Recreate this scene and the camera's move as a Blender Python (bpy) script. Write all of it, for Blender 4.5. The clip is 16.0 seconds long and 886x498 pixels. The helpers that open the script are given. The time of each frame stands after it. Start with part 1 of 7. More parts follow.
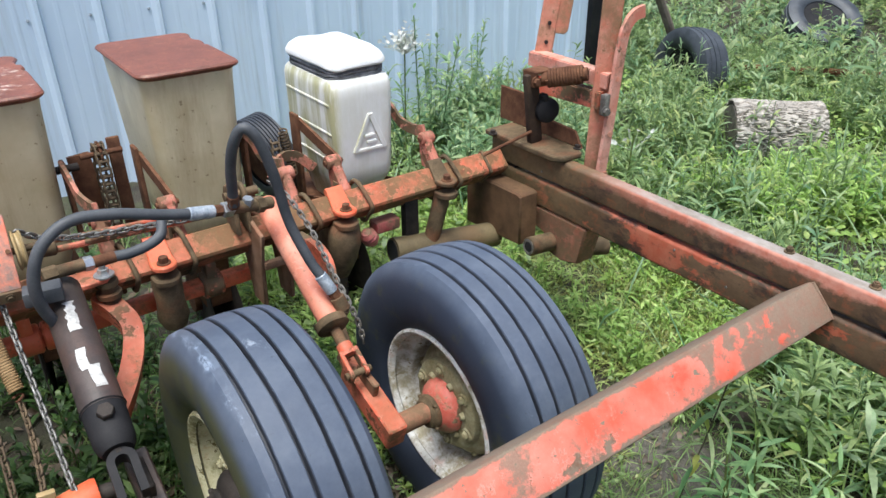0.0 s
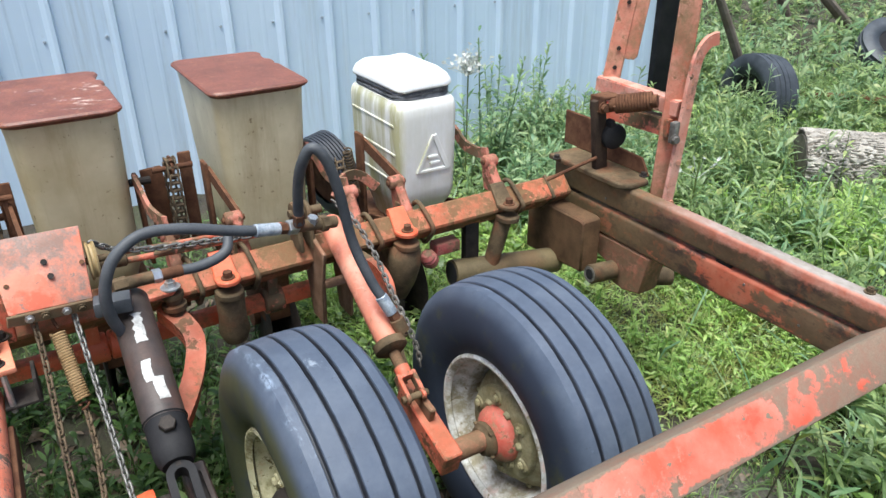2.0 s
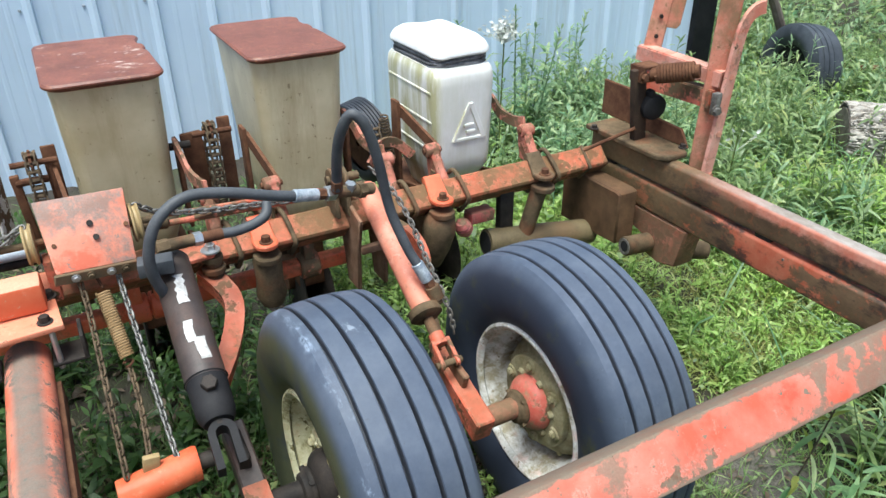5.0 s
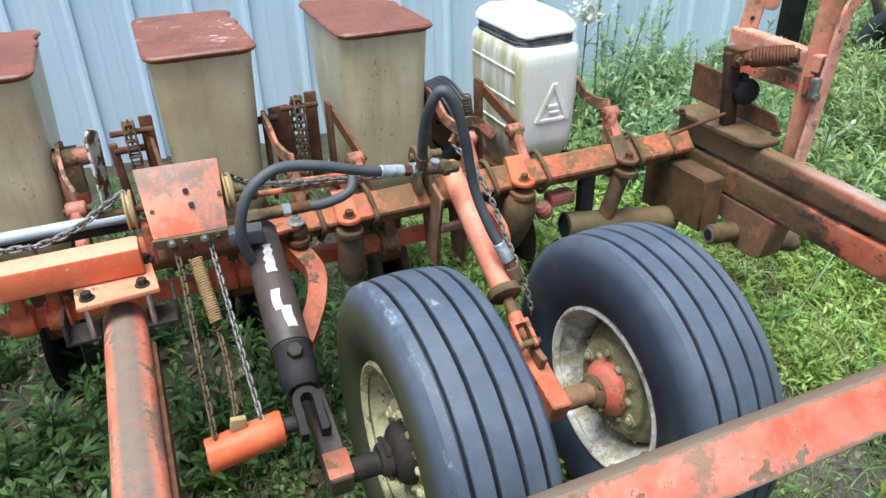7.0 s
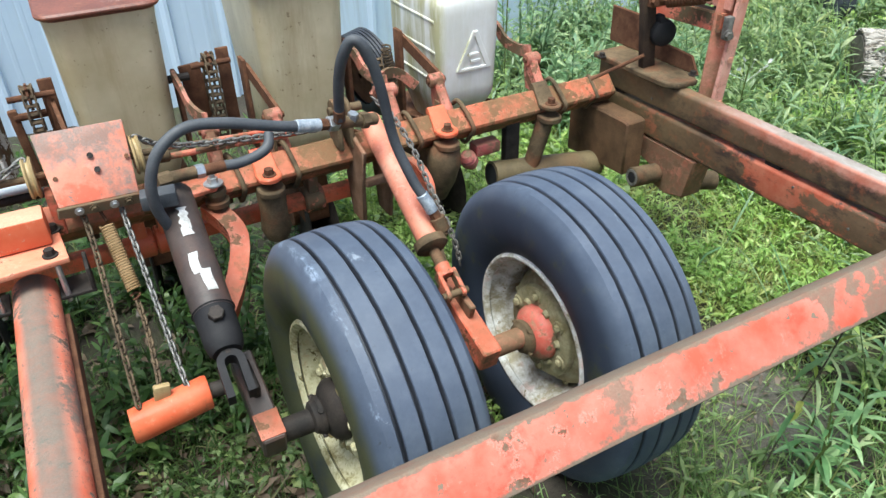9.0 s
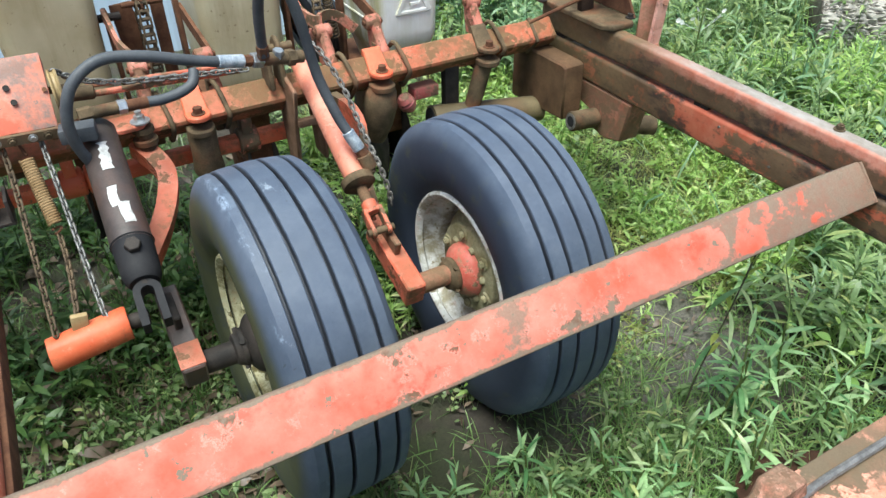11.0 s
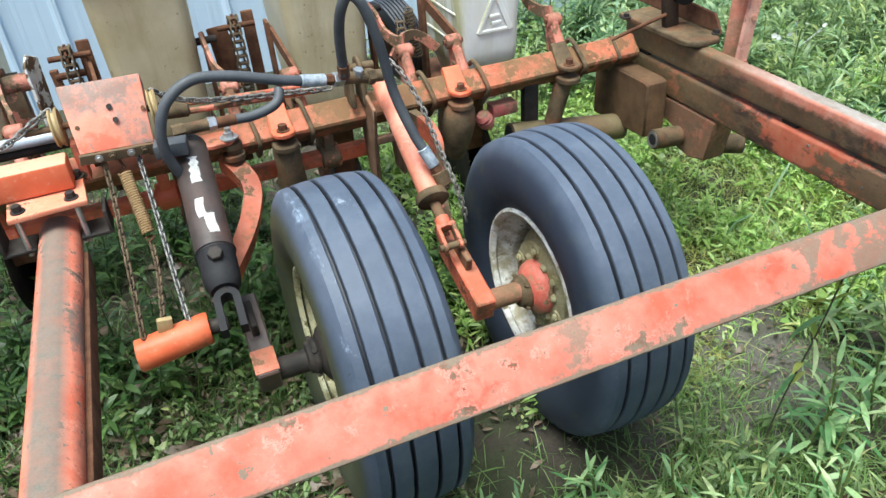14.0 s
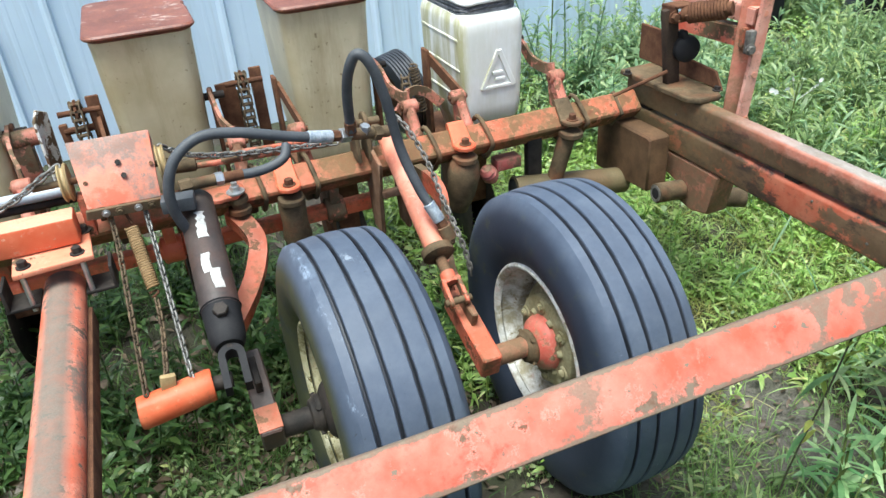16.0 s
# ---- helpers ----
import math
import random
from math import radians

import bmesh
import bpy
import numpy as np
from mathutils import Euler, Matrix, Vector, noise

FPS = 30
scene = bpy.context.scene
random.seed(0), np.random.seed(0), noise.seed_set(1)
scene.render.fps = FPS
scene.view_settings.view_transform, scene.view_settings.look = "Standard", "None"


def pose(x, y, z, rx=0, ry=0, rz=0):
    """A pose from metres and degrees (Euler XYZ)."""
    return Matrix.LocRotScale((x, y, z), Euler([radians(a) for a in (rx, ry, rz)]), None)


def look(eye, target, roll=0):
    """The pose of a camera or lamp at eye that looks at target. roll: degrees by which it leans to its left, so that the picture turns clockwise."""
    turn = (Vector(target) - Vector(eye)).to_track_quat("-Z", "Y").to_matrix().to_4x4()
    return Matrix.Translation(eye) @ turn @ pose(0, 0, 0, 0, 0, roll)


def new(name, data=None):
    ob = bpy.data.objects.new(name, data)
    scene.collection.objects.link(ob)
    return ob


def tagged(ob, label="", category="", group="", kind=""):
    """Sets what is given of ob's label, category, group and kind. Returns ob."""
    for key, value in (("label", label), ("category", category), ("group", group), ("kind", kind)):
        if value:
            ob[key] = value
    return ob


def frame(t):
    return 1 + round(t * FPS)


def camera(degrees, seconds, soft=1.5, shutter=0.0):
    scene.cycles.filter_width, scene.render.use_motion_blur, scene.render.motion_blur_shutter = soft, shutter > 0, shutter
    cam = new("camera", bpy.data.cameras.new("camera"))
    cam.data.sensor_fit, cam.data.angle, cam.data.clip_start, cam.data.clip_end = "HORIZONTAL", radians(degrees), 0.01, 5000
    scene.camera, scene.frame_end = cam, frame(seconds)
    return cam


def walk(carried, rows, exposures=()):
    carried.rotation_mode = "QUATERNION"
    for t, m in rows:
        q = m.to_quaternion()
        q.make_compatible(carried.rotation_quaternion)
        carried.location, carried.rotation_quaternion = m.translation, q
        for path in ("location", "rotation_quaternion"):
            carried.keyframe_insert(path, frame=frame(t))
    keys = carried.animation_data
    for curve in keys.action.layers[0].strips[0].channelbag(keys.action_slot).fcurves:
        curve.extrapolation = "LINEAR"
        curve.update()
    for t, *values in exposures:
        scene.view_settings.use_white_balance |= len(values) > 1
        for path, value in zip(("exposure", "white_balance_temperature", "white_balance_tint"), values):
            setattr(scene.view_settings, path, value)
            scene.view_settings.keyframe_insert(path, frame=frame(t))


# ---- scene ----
# ---------------------------------------------------------------- camera
cam = camera(62.58, 16.0, soft=1.5)
PATH = [
    (0.0, 0.0777, -0.0564, 1.5551, 61.59, 0.61, -35.73),
    (0.5, 0.0722, -0.0360, 1.5508, 60.81, 0.59, -33.42),
    (1.0, 0.0531, -0.0180, 1.5572, 61.52, 0.35, -30.07),
    (1.5, 0.0631, -0.0183, 1.5599, 62.07, 0.29, -30.63),
    (2.0, 0.0666, -0.0221, 1.5605, 63.07, 0.54, -31.21),
    (2.5, 0.0622, -0.0243, 1.5722, 66.50, 0.44, -31.02),
    (3.0, 0.0543, -0.0110, 1.5601, 62.42, 0.25, -29.53),
    (3.2, 0.0556, -0.0113, 1.5605, 61.48, -0.14, -29.23),
    (5.3, 0.0381, -0.0168, 1.5596, 60.56, 0.98, -28.53),
    (5.5, 0.0328, -0.0173, 1.5610, 60.40, 1.60, -27.97),
    (6.0, 0.0160, -0.0091, 1.5575, 60.10, 1.31, -26.13),
    (6.5, 0.0103, -0.0042, 1.5561, 59.91, 1.66, -25.13),
    (7.0, -0.0000, 0.0001, 1.5500, 59.52, 1.02, -23.43),
    (7.5, 0.0190, -0.0061, 1.5491, 59.28, 1.21, -25.99),
    (8.0, 0.0295, -0.0092, 1.5455, 58.58, 1.40, -27.53),
    (8.5, 0.0245, -0.0096, 1.5400, 57.98, 1.13, -26.78),
    (9.0, 0.0439, -0.0171, 1.5295, 56.15, 1.28, -28.74),
    (9.5, 0.0494, -0.0201, 1.5010, 52.69, -0.11, -29.58),
    (9.7, 0.0513, -0.0206, 1.4998, 53.19, -0.27, -29.84),
    (11.8, 0.2156, -0.2188, 1.4644, 52.95, 3.32, -28.62),
    (12.0, 0.2250, -0.2240, 1.4618, 52.58, 4.26, -29.10),
    (12.5, 0.2283, -0.2224, 1.4575, 52.17, 3.41, -29.14),
    (13.0, 0.2159, -0.2091, 1.4584, 52.27, 2.91, -27.88),
    (13.5, 0.2023, -0.1927, 1.4713, 52.83, 3.66, -25.21),
    (14.0, 0.1841, -0.1731, 1.4820, 55.17, 3.85, -22.90),
    (14.5, 0.2004, -0.1749, 1.5000, 56.99, 4.18, -23.89),
    (15.0, 0.1998, -0.1701, 1.5115, 58.68, 4.51, -23.68),
    (15.5, 0.1851, -0.1578, 1.5074, 59.30, 3.72, -23.50),
    (16.0, 0.1748, -0.1534, 1.4994, 58.78, 3.70, -22.94),
]
walk(cam, [(t, pose(x, y, z, rx, ry, rz)) for t, x, y, z, rx, ry, rz in PATH],
     exposures=[(0.0, 0.80, 6300, 10.0), (0.5, 0.80, 6300, 9.5), (1.0, 0.94, 6300, 9.0), (3.0, 0.88, 6250, 7.0), (5.5, 0.94, 6200, 5.0), (9.5, 1.0, 6200, 4.0), (12.5, 1.02, 6200, 1.5), (15.0, 1.14, 6200, 3.0), (16.0, 1.12, 6200, 3.0)])

# ---------------------------------------------------------------- light
SUN_ELEV, SUN_ROT = radians(76), radians(232)
world = bpy.data.worlds.new("sky")
scene.world = world
world.use_nodes = True
_n = world.node_tree.nodes
_sky = _n.new("ShaderNodeTexSky")
_sky.sky_type = "NISHITA"
_sky.sun_disc = False
_sky.sun_elevation, _sky.sun_rotation = SUN_ELEV, SUN_ROT
_sky.air_density, _sky.dust_density = 1.0, 4.0
world.node_tree.links.new(_sky.outputs[0], _n["Background"].inputs[0])
_n["Background"].inputs[1].default_value = 0.115
_sun = bpy.data.lights.new("sun", "SUN")
_sun.energy, _sun.angle, _sun.color = 3.0, radians(32), (0.955, 0.98, 0.945)
sun = new("sun", _sun)
sun.matrix_world = look((math.sin(SUN_ROT) * 10, math.cos(SUN_ROT) * 10, math.tan(SUN_ELEV) * 10), (0, 0, 0))
scene.view_settings.exposure = 0.98


# ---------------------------------------------------------------- mesh helpers
def V(*a):
    return Vector(a)


def frame_of(d):
    """Two unit vectors square to d."""
    d = Vector(d).normalized()
    a = d.cross(Vector((0, 0, 1)))
    if a.length < 1e-3:
        a = d.cross(Vector((0, 1, 0)))
    a.normalize()
    return a, d.cross(a).normalized()


def bridge(bm, r0, r1, closed=True):
    n = len(r0)
    for i in range(n if closed else n - 1):
        j = (i + 1) % n
        try:
            bm.faces.new((r0[i], r0[j], r1[j], r1[i]))
        except ValueError:
            pass


def sweep(bm, pts, r, segs=10, caps=True, radii=None):
    """A round tube along a line of points."""
    pts = [Vector(p) for p in pts]
    rings, a = [], None
    for i, p in enumerate(pts):
        d = (pts[min(i + 1, len(pts) - 1)] - pts[max(i - 1, 0)]).normalized()
        if a is None:
            a, b = frame_of(d)
        else:
            a = (a - d * a.dot(d)).normalized()
            b = d.cross(a)
        q = radii[i] if radii else r
        rings.append([bm.verts.new(p + (a * math.cos(k * math.tau / segs) + b * math.sin(k * math.tau / segs)) * q) for k in range(segs)])
    for r0, r1 in zip(rings, rings[1:]):
        bridge(bm, r0, r1)
    if caps:
        bm.faces.new(rings[0][::-1])
        bm.faces.new(rings[-1])
    return bm


def cyl(bm, p, q, r, segs=16, r2=None, ch=0.0):
    """A cylinder or cone from p to q, with chamfered ends."""
    p, q = Vector(p), Vector(q)
    r2 = r if r2 is None else r2
    d = (q - p).normalized()
    if ch:
        return sweep(bm, [p, p + d * ch, q - d * ch, q], r, segs, True, [r - ch, r, r2, r2 - ch])
    return sweep(bm, [p, q], r, segs, True, [r, r2])


def smooth_line(pts, n=8):
    """A Catmull-Rom line through the points."""
    pts = [Vector(p) for p in pts]
    pts = [pts[0] * 2 - pts[1]] + pts + [pts[-1] * 2 - pts[-2]]
    out = []
    for i in range(1, len(pts) - 2):
        p0, p1, p2, p3 = pts[i - 1:i + 3]
        for k in range(n):
            t = k / n
            out.append(0.5 * ((2 * p1) + (p2 - p0) * t + (2 * p0 - 5 * p1 + 4 * p2 - p3) * t * t + (3 * p1 - p0 - 3 * p2 + p3) * t ** 3))
    return out + [pts[-2]]


def bevelled(bm, width=0.003, segs=2):
    edges = [e for e in bm.edges if len(e.link_faces) == 2 and e.calc_face_angle(0) > 0.5]
    if width and edges:
        bmesh.ops.bevel(bm, geom=edges, offset=width, segments=segs, affect="EDGES", profile=0.5)
    return bm


def box(bm, c, size, m=None, bevel=0.003):
    """A box of that size round c, turned by m, with worn edges."""
    one = bmesh.new()
    bmesh.ops.create_cube(one, size=1)
    for v in one.verts:
        v.co = Vector((v.co.x * size[0], v.co.y * size[1], v.co.z * size[2]))
    bevelled(one, bevel)
    turn = Matrix.Translation(c) @ (m.to_4x4() if m else Matrix())
    return join(bm, one, turn)


def join(bm, one, m=None):
    """Adds the mesh one to bm."""
    if m is not None:
        one.transform(m)
    vs = [bm.verts.new(v.co) for v in one.verts]
    one.verts.index_update()
    for f in one.faces:
        bm.faces.new([vs[v.index] for v in f.verts])
    one.free()
    return bm


def prism(bm, outline, depth, m=None, bevel=0.002):
    """A flat plate: the outline in its own x and y, depth thick along z (from -depth/2)."""
    one = bmesh.new()
    lo = [one.verts.new((x, y, -depth / 2)) for x, y in outline]
    hi = [one.verts.new((x, y, depth / 2)) for x, y in outline]
    one.faces.new(lo[::-1])
    one.faces.new(hi)
    bridge(one, lo, hi)
    bmesh.ops.recalc_face_normals(one, faces=one.faces)
    bevelled(one, bevel, 1)
    return join(bm, one, m)


def axes(o, x, y):
    """The pose at o whose x and y run along those directions."""
    x = Vector(x).normalized()
    y = Vector(y)
    y = (y - x * y.dot(x)).normalized()
    z = x.cross(y)
    return Matrix(((x.x, y.x, z.x, o[0]), (x.y, y.y, z.y, o[1]), (x.z, y.z, z.z, o[2]), (0, 0, 0, 1)))


def lathe(bm, profile, o, axis, segs=48):
    """Turns a profile of (along, radius) round the axis through o."""
    a, b = frame_of(axis)
    d = Vector(axis).normalized()
    o = Vector(o)
    rings = []
    for s, r in profile:
        rings.append([bm.verts.new(o + d * s + (a * math.cos(k * math.tau / segs) + b * math.sin(k * math.tau / segs)) * r) for k in range(segs)])
    for r0, r1 in zip(rings, rings[1:]):
        bridge(bm, r0, r1)
    return bm


def hexbolt(bm, p, d, r=0.010, h=0.009, washer=True, shank=0.0):
    """A bolt head on p that points along d."""
    p, d = Vector(p), Vector(d).normalized()
    if washer:
        cyl(bm, p, p + d * 0.003, r * 1.45, 14)
    cyl(bm, p + d * 0.002, p + d * (0.003 + h), r, 6, r * 0.96)
    if shank:
        cyl(bm, p + d * h, p + d * (h + shank), r * 0.55, 8)
    return bm


def rounded(w, h, r, n=4):
    """The outline of a w by h rectangle with round corners."""
    out = []
    for cx, cy, a0 in ((w / 2 - r, h / 2 - r, 0), (-w / 2 + r, h / 2 - r, 90), (-w / 2 + r, -h / 2 + r, 180), (w / 2 - r, -h / 2 + r, 270)):
        out += [(cx + r * math.cos(radians(a0 + 90 * k / n)), cy + r * math.sin(radians(a0 + 90 * k / n))) for k in range(n + 1)]
    return out


def part(name, bm, material, parent, label="", smooth=35):
    """Links a bmesh as one mesh object; under a parent, its coordinates are the world's."""
    bmesh.ops.recalc_face_normals(bm, faces=bm.faces)
    me = bpy.data.meshes.new(name)
    if parent is not None:
        bm.transform(world_of(parent).inverted())
    bm.to_mesh(me)
    bm.free()
    me.materials.append(material)
    if smooth:
        me.shade_smooth()
        me.set_sharp_from_angle(angle=radians(smooth))
    ob = new(name, me)
    if parent is not None:
        ob.parent = parent
    if label:
        tagged(ob, label)
    return ob


def world_of(ob):
    m = Matrix()
    while ob is not None:
        m = ob.matrix_basis @ m
        ob = ob.parent
    return m


def thing(name, at, label, category, group="", kind=""):
    ob = new(name)
    ob.empty_display_size = 0.1
    ob.location = at
    return tagged(ob, label, category, group, kind)


# ---------------------------------------------------------------- materials
def nodes_of(name):
    m = bpy.data.materials.new(name)
    m.use_nodes = True
    return m, m.node_tree.nodes, m.node_tree.links, m.node_tree.nodes["Principled BSDF"]


def noise_node(n, l, coord, scale, detail=6, rough=0.6, stretch=None):
    t = n.new("ShaderNodeTexNoise")
    t.inputs["Scale"].default_value = scale
    t.inputs["Detail"].default_value = detail
    t.inputs["Roughness"].default_value = rough
    if stretch:
        mp = n.new("ShaderNodeMapping")
        mp.inputs["Scale"].default_value = stretch
        l.new(coord, mp.inputs[0])
        coord = mp.outputs[0]
    l.new(coord, t.inputs["Vector"])
    return t.outputs["Fac"]


def ramp(n, l, fac, stops):
    r = n.new("ShaderNodeValToRGB")
    while len(r.color_ramp.elements) < len(stops):
        r.color_ramp.elements.new(0.5)
    for e, (p, c) in zip(r.color_ramp.elements, stops):
        e.position = p
        e.color = (*c, 1) if len(c) == 3 else c
    l.new(fac, r.inputs[0])
    return r.outputs[0]


def mixed(n, l, fac, a, b):
    x = n.new("ShaderNodeMix")
    x.data_type = "RGBA"
    l.new(fac, x.inputs[0])
    for s, v in ((x.inputs[6], a), (x.inputs[7], b)):
        if isinstance(v, tuple):
            s.default_value = (*v, 1)
        else:
            l.new(v, s)
    return x.outputs[2]


def place(n):
    return n.new("ShaderNodeNewGeometry").outputs["Position"]


def bump(n, l, bsdf, fac, strength=0.3, dist=0.002):
    b = n.new("ShaderNodeBump")
    b.inputs["Strength"].default_value = strength
    b.inputs["Distance"].default_value = dist
    l.new(fac, b.inputs["Height"])
    l.new(b.outputs[0], bsdf.inputs["Normal"])


def worn_paint(name, worn=0.5, paint=(0.57, 0.108, 0.053), faded=(0.65, 0.20, 0.13), dirt=(0.125, 0.095, 0.054), rust=(0.13, 0.055, 0.028), scale=9.0, rough=0.5, grime=0.45, top=0.75, end=None, lay=(0.72, 0.93), band=None, cover=0.45, blur=0.16, drawn=None, chip=0.0, smudge=None):
    """Old paint, faded and chipped, over rust. worn: the share that has lost its paint. grime: the olive-brown film that has grown on it.
    top: how thickly that film lies on faces that look up. end: (x0, x1), a stretch along which it thickens to cover all."""
    m, n, l, b = nodes_of(name)
    geo = n.new("ShaderNodeNewGeometry")
    p = geo.outputs["Position"]
    big = noise_node(n, l, p, scale, 12, 0.68)
    mid = noise_node(n, l, p, scale * 4.3, 8, 0.7)
    fine = noise_node(n, l, p, 300, 4, 0.7)
    soft = noise_node(n, l, p, scale * 0.9, 12, 0.7, drawn)
    grit = noise_node(n, l, p, 62, 8, 0.82)

    def gritty(a_, k):
        """Breaks up the edges of a mask with fine grit."""
        x = n.new("ShaderNodeMath")
        x.operation = "MULTIPLY_ADD"
        l.new(grit, x.inputs[0])
        x.inputs[1].default_value = k
        l.new(a_, x.inputs[2])
        y = n.new("ShaderNodeMath")
        y.operation = "SUBTRACT"
        l.new(x.outputs[0], y.inputs[0])
        y.inputs[1].default_value = k / 2
        return y.outputs[0]

    big, soft = gritty(big, 0.16), gritty(soft, 0.38)

    def maths(op, a_, b_=None):
        x = n.new("ShaderNodeMath")
        x.operation = op
        x.use_clamp = True
        for sock, v in zip(x.inputs, (a_, b_)):
            if v is None:
                continue
            if isinstance(v, (int, float)):
                sock.default_value = v
            else:
                l.new(v, sock)
        return x.outputs[0]

    grey = lambda v: (v, v, v)
    coat = ramp(n, l, noise_node(n, l, p, scale * 1.3, 8, 0.65), [(0.36, paint), (0.66, faded)])
    fresh = ramp(n, l, noise_node(n, l, p, scale * 0.7 + 1.3, 10, 0.7), [(0.56, grey(0)), (0.63, grey(0.7))])
    coat = mixed(n, l, fresh, coat, (paint[0] * 1.02, paint[1] * 0.72, paint[2] * 0.66))
    c = 0.5 + (worn - 0.5) * 0.36
    lost = ramp(n, l, big, [(c - 0.01, grey(1)), (c + 0.008, grey(0))])
    rim = ramp(n, l, big, [(c + 0.004, grey(0)), (c + 0.012, grey(0.75)), (c + 0.03, grey(0))])
    chips = ramp(n, l, mid, [(0.33 + chip, grey(1)), (0.345 + chip, grey(0))])
    gone = maths("MAXIMUM", lost, chips)
    coat = mixed(n, l, rim, coat, tuple(min(1, v * 1.12 + 0.05) for v in faded))
    bare = mixed(n, l, ramp(n, l, mid, [(0.42, grey(0)), (0.62, grey(1))]), dirt, rust)
    at, half_way = 0.32 + grime * 0.36, 0.015 + blur * 0.22
    film = ramp(n, l, soft, [(at - half_way, grey(0.95)), (at + half_way, grey(0))])
    film = maths("MULTIPLY", film, ramp(n, l, mid, [(0.3, grey(0.65)), (0.55, grey(1))]))
    if top:
        sep = n.new("ShaderNodeSeparateXYZ")
        l.new(geo.outputs["Normal"], sep.inputs[0])
        lying = ramp(n, l, sep.outputs[2], [(lay[0], grey(0)), (lay[1], grey(top))])
        film = maths("MAXIMUM", film, maths("MULTIPLY", lying, ramp(n, l, mid, [(0.3, grey(1)), (0.72, grey(cover))])))
    if end:
        sx = n.new("ShaderNodeSeparateXYZ")
        l.new(p, sx.inputs[0])
        mp = n.new("ShaderNodeMapRange")
        mp.inputs[1].default_value, mp.inputs[2].default_value = end
        l.new(sx.outputs[0], mp.inputs[0])
        worn_off = n.new("ShaderNodeMath")
        worn_off.operation = "MULTIPLY_ADD"
        l.new(noise_node(n, l, p, 9, 12, 0.72), worn_off.inputs[0])
        worn_off.inputs[1].default_value = 2.2
        l.new(mp.outputs[0], worn_off.inputs[2])
        less = n.new("ShaderNodeMath")
        less.operation = "SUBTRACT"
        l.new(worn_off.outputs[0], less.inputs[0])
        less.inputs[1].default_value = 1.1
        film = maths("MAXIMUM", film, ramp(n, l, gritty(less.outputs[0], 0.25), [(0.43, grey(0)), (0.53, grey(0.95))]))
    if smudge:
        # a rubbed, dirty place across the bar: (x, half its width)
        sm = n.new("ShaderNodeSeparateXYZ")
        l.new(p, sm.inputs[0])
        away = n.new("ShaderNodeMath")
        away.operation = "SUBTRACT"
        l.new(sm.outputs[0], away.inputs[0])
        away.inputs[1].default_value = smudge[0]
        dist = n.new("ShaderNodeMath")
        dist.operation = "ABSOLUTE"
        l.new(away.outputs[0], dist.inputs[0])
        ragged = n.new("ShaderNodeMath")
        ragged.operation = "MULTIPLY_ADD"
        l.new(noise_node(n, l, p, 17, 12, 0.75), ragged.inputs[0])
        ragged.inputs[1].default_value = 0.42
        l.new(dist.outputs[0], ragged.inputs[2])
        mps = n.new("ShaderNodeMapRange")
        mps.inputs[1].default_value, mps.inputs[2].default_value = 0.21 + smudge[1], 0.17 + smudge[1]
        mps.inputs[4].default_value = 0.85
        l.new(ragged.outputs[0], mps.inputs[0])
        film = maths("MAXIMUM", film, mps.outputs[0])
    if band:
        # the two long edges of a tube that stands on its edge have lost their paint
        dot = n.new("ShaderNodeVectorMath")
        dot.operation = "DOT_PRODUCT"
        l.new(p, dot.inputs[0])
        dot.inputs[1].default_value = (0, 0.70711, 0.70711)
        off = n.new("ShaderNodeMath")
        off.operation = "SUBTRACT"
        l.new(dot.outputs["Value"], off.inputs[0])
        off.inputs[1].default_value = (band[0] + band[1]) / 2
        far = n.new("ShaderNodeMath")
        far.operation = "ABSOLUTE"
        l.new(off.outputs[0], far.inputs[0])
        rag = n.new("ShaderNodeMath")
        rag.operation = "MULTIPLY_ADD"
        l.new(noise_node(n, l, p, 24, 12, 0.75), rag.inputs[0])
        rag.inputs[1].default_value = 0.035
        l.new(far.outputs[0], rag.inputs[2])
        half = (band[1] - band[0]) / 2
        mpb = n.new("ShaderNodeMapRange")
        mpb.inputs[1].default_value, mpb.inputs[2].default_value = half + 0.0070, half + 0.0115
        l.new(rag.outputs[0], mpb.inputs[0])
        film = maths("MAXIMUM", film, mpb.outputs[0])
    film_col = mixed(n, l, ramp(n, l, fine, [(0.35, grey(0)), (0.65, grey(1))]), tuple(v * 0.86 for v in dirt), tuple(v * 1.14 for v in dirt))
    film_col = mixed(n, l, ramp(n, l, noise_node(n, l, p, scale * 2.4, 9, 0.75), [(0.46, grey(0)), (0.62, grey(0.6))]), film_col, tuple(0.45 * w + 0.4 * v + 0.15 * u for w, v, u in zip(dirt, rust, paint)))
    scuff = ramp(n, l, noise_node(n, l, p, scale * 3.1, 12, 0.78), [(0.575, grey(0)), (0.635, grey(0.55))])
    coat = mixed(n, l, scuff, coat, tuple(min(1, v * 1.08 + 0.07) for v in faded))
    pits = ramp(n, l, noise_node(n, l, p, 85, 5, 0.75), [(0.33, grey(0.8)), (0.38, grey(0))])
    coat = mixed(n, l, pits, coat, tuple(v * 0.8 for v in dirt))
    col = mixed(n, l, gone, coat, bare)
    col = mixed(n, l, film, col, film_col)
    l.new(col, b.inputs["Base Color"])
    b.inputs["Specular IOR Level"].default_value = 0.35
    l.new(ramp(n, l, maths("MAXIMUM", gone, film), [(0, grey(rough)), (1, grey(0.85))]), b.inputs["Roughness"])
